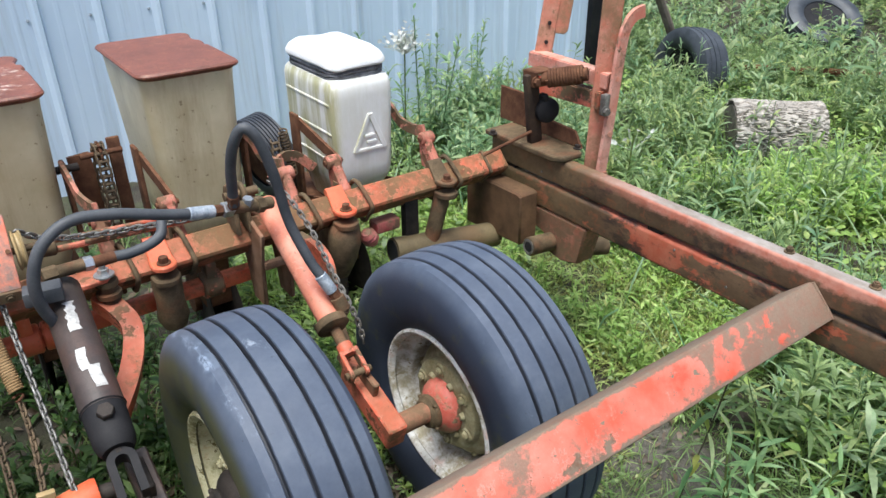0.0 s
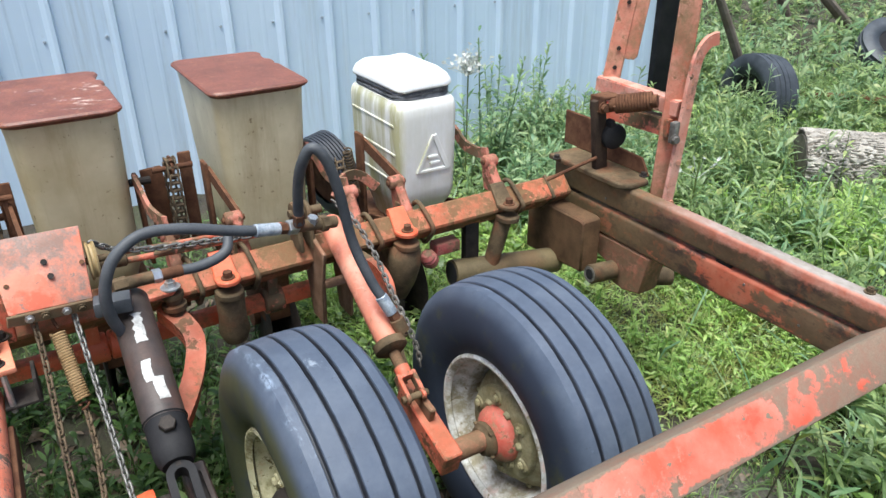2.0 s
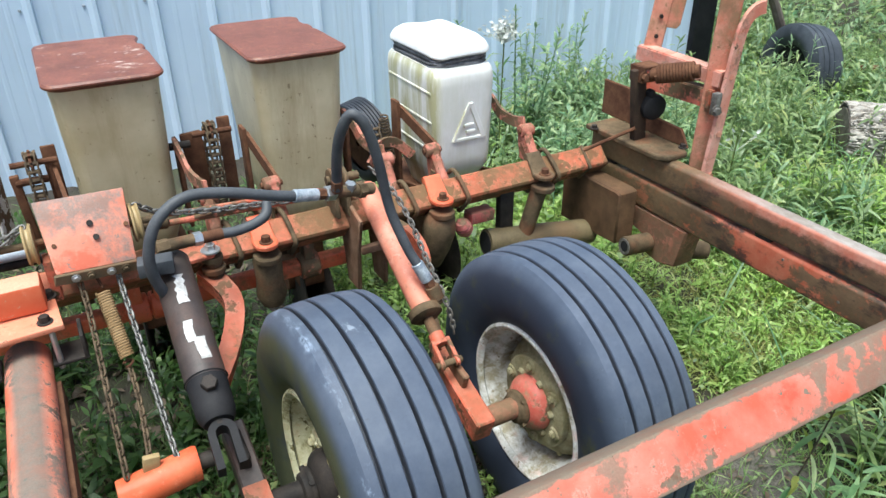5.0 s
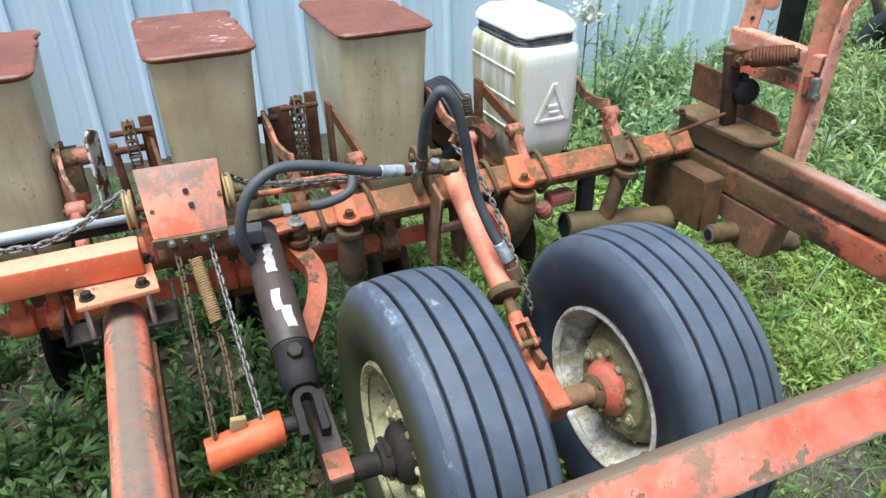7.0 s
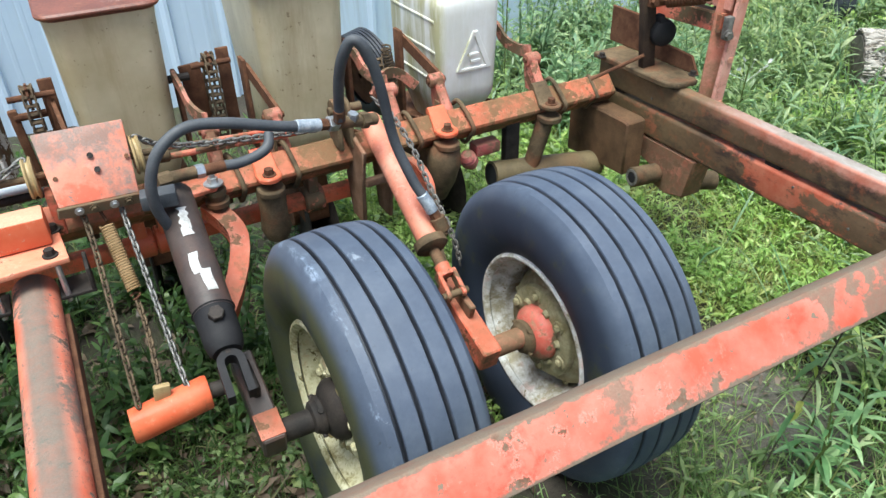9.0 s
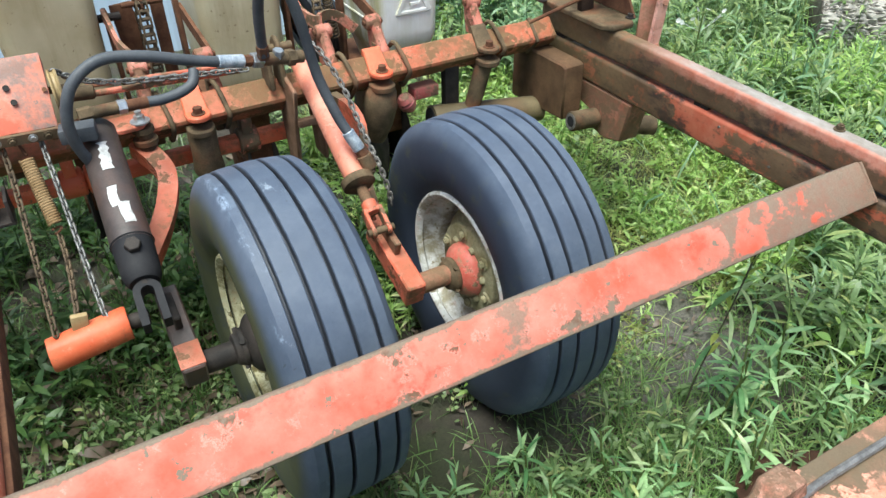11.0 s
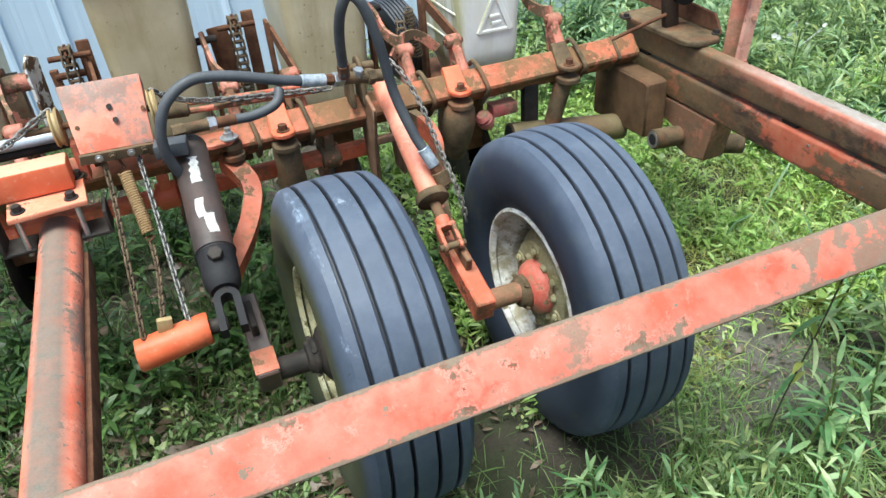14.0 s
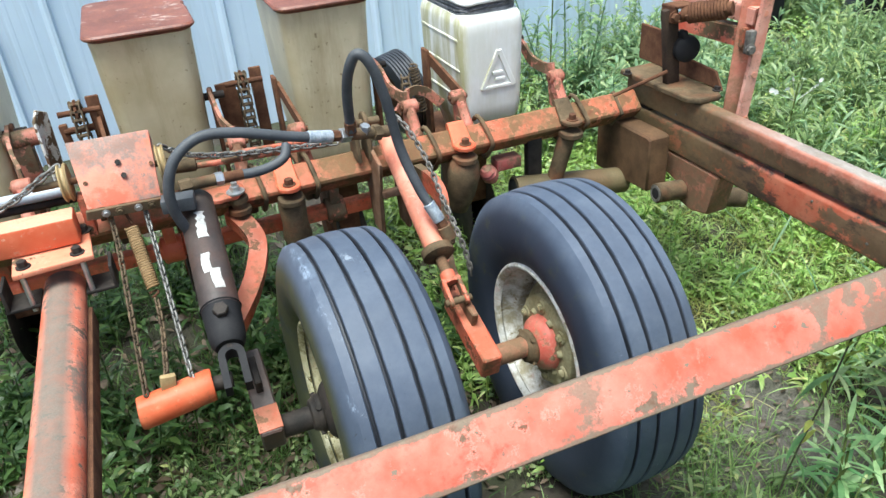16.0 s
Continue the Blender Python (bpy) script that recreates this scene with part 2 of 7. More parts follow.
    bump(n, l, b, maths("SUBTRACT", maths("ADD", maths("MULTIPLY", fine, 0.35), 0.5), maths("MULTIPLY", gone, 0.4)), 0.4, 0.0015)
    return m


def plain(name, a, b_, scale=20.0, rough=0.6, metal=0.0, relief=0.2, fine=250.0, stretch=None, third=None):
    """Two tones in blotches with a fine grain."""
    m, n, l, b = nodes_of(name)
    p = place(n)
    f = noise_node(n, l, p, scale, 7, 0.62, stretch)
    g = noise_node(n, l, p, fine, 4, 0.7)
    col = ramp(n, l, f, [(0.36, a), (0.64, b_)])
    if third:
        col = mixed(n, l, ramp(n, l, noise_node(n, l, p, scale * 0.45, 5), [(0.52, (0, 0, 0)), (0.68, (0.8, 0.8, 0.8))]), col, third)
    dark = mixed(n, l, ramp(n, l, g, [(0.35, (0.35, 0.35, 0.35)), (0.6, (0, 0, 0))]), col, tuple(c * 0.5 for c in a))
    l.new(dark, b.inputs["Base Color"])
    b.inputs["Roughness"].default_value = rough
    b.inputs["Metallic"].default_value = metal
    if rough >= 0.7:
        b.inputs["Specular IOR Level"].default_value = 0.22
    if relief:
        bump(n, l, b, g, relief, 0.0012)
    return m


def wall_mat():
    """Pale blue sheet steel with rain streaks and rust specks."""
    m, n, l, b = nodes_of("pale blue painted sheet steel")
    p = place(n)
    tone = ramp(n, l, noise_node(n, l, p, 1.1, 5, 0.6), [(0.35, (0.52, 0.64, 0.78)), (0.65, (0.60, 0.71, 0.835))])
    streak = ramp(n, l, noise_node(n, l, p, 9, 8, 0.7, (1, 1, 0.055)), [(0.53, (0, 0, 0)), (0.72, (0.6, 0.6, 0.6))])
    col = mixed(n, l, streak, tone, (0.36, 0.40, 0.42))
    spot = ramp(n, l, noise_node(n, l, p, 16, 8, 0.75, (1, 1, 0.2)), [(0.665, (0, 0, 0)), (0.73, (0.7, 0.7, 0.7))])
    col = mixed(n, l, spot, col, (0.30, 0.29, 0.22))
    l.new(col, b.inputs["Base Color"])
    b.inputs["Roughness"].default_value = 0.42
    bump(n, l, b, noise_node(n, l, p, 3, 3), 0.12, 0.02)
    return m


def hopper_mat():
    """Translucent plastic, yellowed, with brown streaks running down and a darker fill line."""
    m, n, l, b = nodes_of("yellowed hopper plastic")
    p = place(n)
    tone = ramp(n, l, noise_node(n, l, p, 4, 6, 0.6), [(0.35, (0.48, 0.405, 0.245)), (0.66, (0.70, 0.62, 0.43))])
    streak = ramp(n, l, noise_node(n, l, p, 15, 8, 0.7, (1, 1, 0.09)), [(0.5, (0, 0, 0)), (0.76, (0.6, 0.6, 0.6))])
    col = mixed(n, l, streak, tone, (0.29, 0.205, 0.10))
    col = mixed(n, l, ramp(n, l, noise_node(n, l, p, 2.6, 5, 0.6, (1, 1, 0.4)), [(0.42, (0, 0, 0)), (0.68, (0.55, 0.55, 0.55))]), col, (0.30, 0.235, 0.12))
    spots = ramp(n, l, noise_node(n, l, p, 55, 5, 0.6), [(0.30, (0.75, 0.75, 0.75)), (0.35, (0, 0, 0))])
    col = mixed(n, l, spots, col, (0.16, 0.10, 0.045))
    l.new(col, b.inputs["Base Color"])
    b.inputs["Roughness"].default_value = 0.38
    b.inputs["Specular IOR Level"].default_value = 0.55
    bump(n, l, b, noise_node(n, l, p, 7, 5), 0.15, 0.006)
    return m


def lid_mat(name, edge):
    """Red-brown lids with worn pale scrapes."""
    m, n, l, b = nodes_of(name)
    p = place(n)
    tone = ramp(n, l, noise_node(n, l, p, 10, 8, 0.65), [(0.36, (0.135, 0.042, 0.027)), (0.64, (0.235, 0.078, 0.050))])
    scrape = ramp(n, l, noise_node(n, l, p, 6.5, 12, 0.72, (1, 1.5, 1)), [(edge, (0, 0, 0)), (edge + 0.035, (0.85, 0.85, 0.85))])
    col = mixed(n, l, scrape, tone, (0.62, 0.53, 0.46))
    col = mixed(n, l, ramp(n, l, noise_node(n, l, p, 21, 9, 0.75), [(0.54, (0, 0, 0)), (0.66, (0.6, 0.6, 0.6))]), col, (0.36, 0.155, 0.085))
    fine = noise_node(n, l, p, 160, 4, 0.7)
    col = mixed(n, l, ramp(n, l, fine, [(0.36, (0.75, 0.75, 0.75)), (0.52, (0, 0, 0))]), col, (0.09, 0.035, 0.026))
    l.new(col, b.inputs["Base Color"])
    b.inputs["Roughness"].default_value = 0.5
    bump(n, l, b, fine, 0.3, 0.001)
    return m


def white_mat():
    """White plastic with olive algae that runs down in streaks."""
    m, n, l, b = nodes_of("white plastic with algae")
    p = place(n)
    grey = lambda v: (v, v, v)
    col = ramp(n, l, noise_node(n, l, p, 8, 7, 0.62), [(0.36, (0.74, 0.735, 0.70)), (0.64, (0.84, 0.84, 0.82))])
    run = ramp(n, l, noise_node(n, l, p, 17, 9, 0.72, (1, 1, 0.16)), [(0.39, grey(0)), (0.57, grey(0.9))])
    # the algae grow on the weather side; the front stays nearly clean
    nx = n.new("ShaderNodeSeparateXYZ")
    l.new(n.new("ShaderNodeNewGeometry").outputs["Normal"], nx.inputs[0])
    lee = n.new("ShaderNodeMapRange")
    lee.inputs[1].default_value, lee.inputs[2].default_value = -0.1, -0.8
    lee.inputs[3].default_value, lee.inputs[4].default_value = 0.22, 1.0
    l.new(nx.outputs[0], lee.inputs[0])
    grow = n.new("ShaderNodeMath")
    grow.operation = "MULTIPLY"
    l.new(run, grow.inputs[0])
    l.new(lee.outputs[0], grow.inputs[1])
    col = mixed(n, l, grow.outputs[0], col, (0.42, 0.40, 0.20))
    col = mixed(n, l, ramp(n, l, noise_node(n, l, p, 45, 7, 0.75), [(0.65, grey(0)), (0.72, grey(0.6))]), col, (0.36, 0.33, 0.19))
    l.new(col, b.inputs["Base Color"])
    b.inputs["Roughness"].default_value = 0.42
    return m


PAINT_OLD = worn_paint("old orange paint mostly gone", 0.62, grime=0.6)
PAINT_PALE = worn_paint("chalky pink paint", 0.18, paint=(0.60, 0.24, 0.175), faded=(0.68, 0.38, 0.30), grime=0.25, top=0)
PAINT_HALF = worn_paint("orange paint half worn", 0.42, grime=0.5)
PAINT_TUBE = worn_paint("tube paint worn to grey along the top", 0.22, paint=(0.58, 0.13, 0.07), faded=(0.64, 0.25, 0.165), dirt=(0.14, 0.128, 0.105), rust=(0.15, 0.085, 0.055), grime=0.30, chip=0.05, top=1.0, scale=9, lay=(0.66, 0.92), cover=0.85, drawn=(1, 0.3, 1))
PAINT_GOOD = worn_paint("orange paint faded", 0.25, dirt=(0.17, 0.10, 0.055), grime=0.36, blur=0.25)
PAINT_NEW = worn_paint("fresh orange paint", 0.0, paint=(0.56, 0.085, 0.03), faded=(0.62, 0.155, 0.07), dirt=(0.30, 0.12, 0.065), grime=0.10, top=0, blur=0.2)
PAINT_PINK = worn_paint("sun-bleached orange paint", 0.25, paint=(0.52, 0.165, 0.105), faded=(0.58, 0.27, 0.19), dirt=(0.25, 0.155, 0.085), grime=0.42, top=0.2, blur=0.3)
GRIME = plain("rusty iron with grown-in grime", (0.062, 0.044, 0.025), (0.165, 0.115, 0.066), 17, 0.8, relief=0.4, third=(0.19, 0.072, 0.036))
RUST = plain("rusty iron", (0.085, 0.036, 0.02), (0.165, 0.078, 0.042), 25, 0.9, relief=0.5)
REDBROWN = plain("red-brown grimy iron", (0.075, 0.042, 0.022), (0.155, 0.09, 0.047), 12, 0.7, relief=0.4, third=(0.16, 0.068, 0.034))
OLIVE_IRON = plain("iron with olive grime", (0.09, 0.067, 0.032), (0.165, 0.124, 0.062), 10, 0.65, relief=0.3, third=(0.16, 0.095, 0.045))
TAN_IRON = plain("tan-brown rusty plate", (0.16, 0.088, 0.05), (0.29, 0.175, 0.115), 16, 0.75, relief=0.4, third=(0.30, 0.11, 0.06))
DISC_RUST = plain("dark red rust", (0.035, 0.016, 0.010), (0.085, 0.038, 0.021), 12, 0.85, relief=0.5)
DARK_IRON = plain("black greasy iron", (0.018, 0.016, 0.015), (0.05, 0.04, 0.034), 20, 0.7)


def tyre_mat(name, moss):
    """Weathered rubber, blue-grey with pale scuffs; the sidewalls' shade put into the colour; algae on the wall that
    faces the shade.
    """
    m, n, l, b = nodes_of(name)
    geo = n.new("ShaderNodeNewGeometry")
    p = geo.outputs["Position"]
    grey = lambda v: (v, v, v)
    col = ramp(n, l, noise_node(n, l, p, 9, 10, 0.72), [(0.30, (0.046, 0.060, 0.092)), (0.52, (0.064, 0.082, 0.120)), (0.72, (0.092, 0.112, 0.152))])
    dust = ramp(n, l, noise_node(n, l, p, 3.2, 8, 0.7), [(0.45, grey(0)), (0.66, grey(0.35))])
    col = mixed(n, l, dust, col, (0.115, 0.132, 0.16))
    scuff = ramp(n, l, noise_node(n, l, p, 15, 12, 0.82, (1, 0.6, 0.6)), [(0.625, grey(0)), (0.665, grey(0.75))])
    col = mixed(n, l, scuff, col, (0.27, 0.31, 0.36))
    scrape = ramp(n, l, noise_node(n, l, p, 42, 10, 0.8, (0.35, 1, 1)), [(0.665, grey(0)), (0.71, grey(0.8))])
    col = mixed(n, l, scrape, col, (0.34, 0.37, 0.40))
    cuts = ramp(n, l, noise_node(n, l, p, 75, 8, 0.78), [(0.32, grey(0.75)), (0.38, grey(0))])
    col = mixed(n, l, cuts, col, (0.030, 0.034, 0.042))
    sep = n.new("ShaderNodeSeparateXYZ")
    l.new(geo.outputs["Normal"], sep.inputs[0])
    turn = n.new("ShaderNodeMath")
    turn.operation = "MULTIPLY"
    l.new(sep.outputs[0], turn.inputs[0])
    turn.inputs[1].default_value = -1.0
    edge = ramp(n, l, turn.outputs[0], [(0.12, grey(0)), (0.3, grey(1)), (0.6, grey(1)), (0.8, grey(0))])
    rub = ramp(n, l, noise_node(n, l, p, 18, 12, 0.82, (1, 0.5, 0.5)), [(0.60 - moss * 0.08, grey(0)), (0.66 - moss * 0.06, grey(0.8))])
    col = mixed(n, l, mixed(n, l, rub, grey(0), edge), col, (0.25, 0.31, 0.40))
    wall = n.new("ShaderNodeMapRange")
    wall.inputs[1].default_value, wall.inputs[2].default_value = -0.3, -0.62
    l.new(sep.outputs[0], wall.inputs[0])
    flat = n.new("ShaderNodeVectorMath")
    flat.operation = "MULTIPLY"
    l.new(p, flat.inputs[0])
    flat.inputs[1].default_value = (0, 1, 1)
    out = n.new("ShaderNodeVectorMath")
    out.operation = "DISTANCE"
    l.new(flat.outputs[0], out.inputs[0])
    out.inputs[1].default_value = (0, 1.113, 0.337)
    inner = n.new("ShaderNodeMapRange")
    inner.inputs[1].default_value, inner.inputs[2].default_value = 0.372, 0.335
    l.new(out.outputs["Value"], inner.inputs[0])
    both = n.new("ShaderNodeMath")
    both.operation = "MULTIPLY"
    l.new(wall.outputs[0], both.inputs[0])
    l.new(inner.outputs[0], both.inputs[1])
    mask = n.new("ShaderNodeMath")
    mask.operation = "MULTIPLY"
    l.new(both.outputs[0], mask.inputs[0])
    l.new(ramp(n, l, noise_node(n, l, p, 9, 8, 0.7), [(0.60 - moss * 0.35, grey(0)), (0.72 - moss * 0.25, grey(0.85))]), mask.inputs[1])
    # sidewalls coloured darker than the tread, for the shade they stand in
    shaded_wall = n.new("ShaderNodeMath")
    shaded_wall.operation = "MULTIPLY"
    l.new(inner.outputs[0], shaded_wall.inputs[0])
    shaded_wall.inputs[1].default_value = 0.75
    col = mixed(n, l, shaded_wall.outputs[0], col, (0.016, 0.021, 0.036))
    col = mixed(n, l, mask.outputs[0], col, (0.068, 0.071, 0.03))
    l.new(col, b.inputs["Base Color"])
    b.inputs["Roughness"].default_value = 0.58
    b.inputs["Specular IOR Level"].default_value = 0.36
    bump(n, l, b, noise_node(n, l, p, 160, 6, 0.75), 0.35, 0.0015)
    return m


RUBBER = tyre_mat("weathered tyre rubber", 0.1)
RUBBER_MOSS = tyre_mat("mossy tyre rubber", 0.9)
HOSE = plain("grey rubber hose", (0.045, 0.05, 0.058), (0.075, 0.08, 0.088), 14, 0.6)
LID = lid_mat("red-brown faded lid", 0.655)
LID_WORN = lid_mat("red-brown lid with flaked paint", 0.59)
HOPPER = hopper_mat()
WHITE = white_mat()
STEEL = plain("bright zinc steel", (0.42, 0.43, 0.44), (0.62, 0.63, 0.64), 40, 0.35, metal=0.8, relief=0.1)
RIM = worn_paint("grimy white wheel rim", 0.28, paint=(0.66, 0.655, 0.63), faded=(0.76, 0.755, 0.74), dirt=(0.30, 0.26, 0.165), rust=(0.17, 0.105, 0.055), scale=15, grime=0.44, top=0, blur=0.26)
DISC = plain("white wheel disc gone olive", (0.25, 0.215, 0.105), (0.44, 0.405, 0.26), 24, 0.7, relief=0.5, fine=120, third=(0.17, 0.115, 0.055))
TARN = plain("tarnished zinc", (0.10, 0.09, 0.078), (0.26, 0.245, 0.225), 60, 0.5, metal=0.35, relief=0.1)
WALL = wall_mat()
BLACK = plain("black post", (0.012, 0.012, 0.014), (0.025, 0.024, 0.025), 10, 0.7)
PAINT_BAR = worn_paint("toolbar paint mostly gone", 0.40, paint=(0.44, 0.092, 0.042), faded=(0.50, 0.15, 0.08), dirt=(0.17, 0.10, 0.047), rust=(0.15, 0.055, 0.026), scale=11, grime=0.60, top=0, blur=0.36)
PAINT_BEAM = worn_paint("beam paint faded salmon", 0.20, paint=(0.56, 0.092, 0.052), faded=(0.60, 0.205, 0.15), dirt=(0.19, 0.145, 0.105), scale=7, grime=0.12, top=0, end=(0.88, 1.66), band=(0.826, 0.924), chip=0.045, smudge=(0.69, 0.035))
PAINT_FRONT = worn_paint("tongue paint half gone", 0.30, paint=(0.56, 0.18, 0.11), faded=(0.64, 0.31, 0.21), dirt=(0.135, 0.10, 0.062), rust=(0.13, 0.08, 0.045), scale=6, grime=0.62, top=0, blur=0.10)
PAINT_LATCH = worn_paint("latch paint on grime", 0.4, paint=(0.46, 0.17, 0.11), faded=(0.60, 0.34, 0.25), dirt=(0.13, 0.086, 0.052), scale=20, grime=0.66, top=0, blur=0.2)
PAINT_BOX = worn_paint("cover paint", 0.22, paint=(0.58, 0.15, 0.085), faded=(0.64, 0.27, 0.185), dirt=(0.235, 0.195, 0.17), scale=6, grime=0.50, top=0, blur=0.16)
PAINT_CYL = worn_paint("cylinder paint", 0.05, paint=(0.58, 0.17, 0.10), faded=(0.64, 0.27, 0.185), dirt=(0.30, 0.16, 0.10), scale=10, grime=0.24, top=0, blur=0.3)
PAINT_RED = worn_paint("pinkish red paint", 0.3, paint=(0.36, 0.075, 0.07), faded=(0.42, 0.14, 0.12), scale=16, grime=0.4)
PAINT_BLEACHED = worn_paint("fresh paint bleached on top", 0.0, paint=(0.58, 0.10, 0.038), faded=(0.64, 0.17, 0.08), dirt=(0.66, 0.36, 0.24), rust=(0.55, 0.25, 0.15), grime=-0.1, top=0.9, lay=(0.7, 0.95), cover=0.8)
PAINT_SHAFT = worn_paint("shaft paint", 0.12, paint=(0.60, 0.105, 0.045), faded=(0.64, 0.17, 0.085), dirt=(0.22, 0.12, 0.06), grime=0.28, top=0, blur=0.2)
PAINT_NEWPINK = worn_paint("bleached fresh paint", 0.2, paint=(0.62, 0.18, 0.095), faded=(0.68, 0.28, 0.175), grime=0.15, top=0)
PAINT_PINKRUST = worn_paint("bleached paint over rust", 0.45, paint=(0.44, 0.14, 0.09), faded=(0.48, 0.2, 0.14), scale=18, grime=0.45, top=0.2)
PAINT_LUG = worn_paint("bleached lug paint", 0.35, paint=(0.40, 0.115, 0.075), faded=(0.48, 0.19, 0.135), dirt=(0.17, 0.095, 0.055), grime=0.5, top=0.15, scale=14, blur=0.3)
PAINT_BLOCK = worn_paint("block paint nearly gone", 0.45, paint=(0.36, 0.085, 0.05), faded=(0.42, 0.16, 0.1), dirt=(0.17, 0.105, 0.06), grime=0.72, scale=14, top=0.5, blur=0.3)
HUB_RED = worn_paint("hub red paint", 0.30, paint=(0.52, 0.085, 0.06), faded=(0.60, 0.19, 0.14), dirt=(0.27, 0.22, 0.13), scale=17, grime=0.42, top=0, blur=0.2)
SCRAPED = worn_paint("scraped white over rust", 0.5, paint=(0.62, 0.6, 0.57), faded=(0.7, 0.68, 0.64), scale=20, grime=0.2)
CYLDARK = plain("dark greasy barrel", (0.035, 0.028, 0.026), (0.075, 0.055, 0.048), 14, 0.5, third=(0.1, 0.045, 0.03))
BROWNIRON = plain("dark brown iron", (0.035, 0.024, 0.018), (0.07, 0.045, 0.03), 18, 0.8)
PAPER = plain("weathered white label", (0.36, 0.35, 0.33), (0.66, 0.65, 0.63), 60, 0.7, relief=0)
CRIMP = plain("white-painted crimp", (0.26, 0.31, 0.37), (0.58, 0.62, 0.66), 45, 0.35, metal=0.3, third=(0.2, 0.15, 0.1))
CABLE = plain("grey steel cable", (0.12, 0.115, 0.11), (0.26, 0.25, 0.24), 60, 0.5, metal=0.4, relief=0.6)
ZINC = plain("dull bright zinc", (0.09, 0.085, 0.075), (0.25, 0.245, 0.23), 70, 0.45, metal=0.3, relief=0.1)
RUSTCHAIN = plain("rusty chain", (0.06, 0.042, 0.027), (0.16, 0.115, 0.07), 45, 0.8)
TAN = plain("tan plastic", (0.34, 0.24, 0.11), (0.42, 0.32, 0.17), 16, 0.55)
TANRUST = plain("tan rusty spring steel", (0.24, 0.15, 0.07), (0.34, 0.23, 0.12), 30, 0.7)
GREYPIPE = plain("blue-grey pipe", (0.34, 0.39, 0.45), (0.44, 0.49, 0.55), 10, 0.4, relief=0.05)
RIM_MOSS = worn_paint("mossy yellow rim", 0.36, paint=(0.50, 0.46, 0.27), faded=(0.60, 0.57, 0.40), dirt=(0.20, 0.17, 0.07), rust=(0.10, 0.07, 0.03), scale=16, grime=0.40, top=0, blur=0.2)
PRESSRUB = plain("black press-wheel rubber and groove shade", (0.02, 0.024, 0.035), (0.04, 0.045, 0.06), 14, 0.55)
CORD = plain("grey cord", (0.05, 0.05, 0.055), (0.26, 0.26, 0.27), 34, 0.45)
WHITE_LID = plain("sun-bleached white plastic", (0.80, 0.80, 0.79), (0.87, 0.87, 0.86), 8, 0.5, relief=0.05)


def soil_mat():
    """Dark crumbly soil with dead grass; trodden and paler beside the wheel."""
    m, n, l, b = nodes_of("soil with dead grass")
    p = place(n)
    grey = lambda v: (v, v, v)
    grain = noise_node(n, l, p, 130, 6, 0.75)
    col = ramp(n, l, noise_node(n, l, p, 7, 9, 0.7), [(0.34, (0.028, 0.022, 0.017)), (0.62, (0.082, 0.066, 0.048))])
    col = mixed(n, l, ramp(n, l, noise_node(n, l, p, 5, 8), [(0.46, grey(0)), (0.60, grey(0.55))]), col, (0.07, 0.095, 0.032))
    off = n.new("ShaderNodeVectorMath")
    off.operation = "DISTANCE"
    l.new(p, off.inputs[0])
    off.inputs[1].default_value = (1.42, 0.92, -0.02)
    near = n.new("ShaderNodeMath")
    near.operation = "MULTIPLY_ADD"
    l.new(noise_node(n, l, p, 6, 6), near.inputs[0])
    near.inputs[1].default_value = -0.5
    l.new(off.outputs["Value"], near.inputs[2])
    col = mixed(n, l, ramp(n, l, near.outputs[0], [(0.0, grey(0.85)), (0.16, grey(0))]), col, mixed(n, l, grain, (0.05, 0.044, 0.036), (0.31, 0.285, 0.24)))
    col = mixed(n, l, ramp(n, l, grain, [(0.34, grey(0.6)), (0.5, grey(0))]), col, (0.03, 0.024, 0.018))
    l.new(col, b.inputs["Base Color"])
    b.inputs["Roughness"].default_value = 0.95
    bump(n, l, b, grain, 1.0, 0.014)
    return m


SOIL = soil_mat()


def leaf_mat(name, a, b_, dry=None, single=False, patch=None):
    m, n, l, b = nodes_of(name)
    rnd = n.new("ShaderNodeObjectInfo").outputs["Random"] if single else n.new("ShaderNodeNewGeometry").outputs["Random Per Island"]
    col = ramp(n, l, rnd, [(0.0, a), (0.85, b_), (1.0, dry or b_)])
    if patch:
        col = mixed(n, l, ramp(n, l, noise_node(n, l, place(n), 4.5, 5, 0.6), [(0.42, (0, 0, 0)), (0.62, (0.8, 0.8, 0.8))]), col, patch)
    col = mixed(n, l, ramp(n, l, noise_node(n, l, place(n), 60, 3), [(0.35, (0.3, 0.3, 0.3)), (0.65, (0, 0, 0))]), col, tuple(c * 0.5 for c in a))
    l.new(col, b.inputs["Base Color"])
    b.inputs["Roughness"].default_value = 0.42
    b.inputs["Specular IOR Level"].default_value = 0.6
    t = n.new("ShaderNodeBsdfTranslucent")
    l.new(col, t.inputs[0])
    mix = n.new("ShaderNodeMixShader")
    mix.inputs[0].default_value = 0.5
    l.new(b.outputs[0], mix.inputs[1])
    l.new(t.outputs[0], mix.inputs[2])
    l.new(mix.outputs[0], n["Material Output"].inputs[0])
    return m


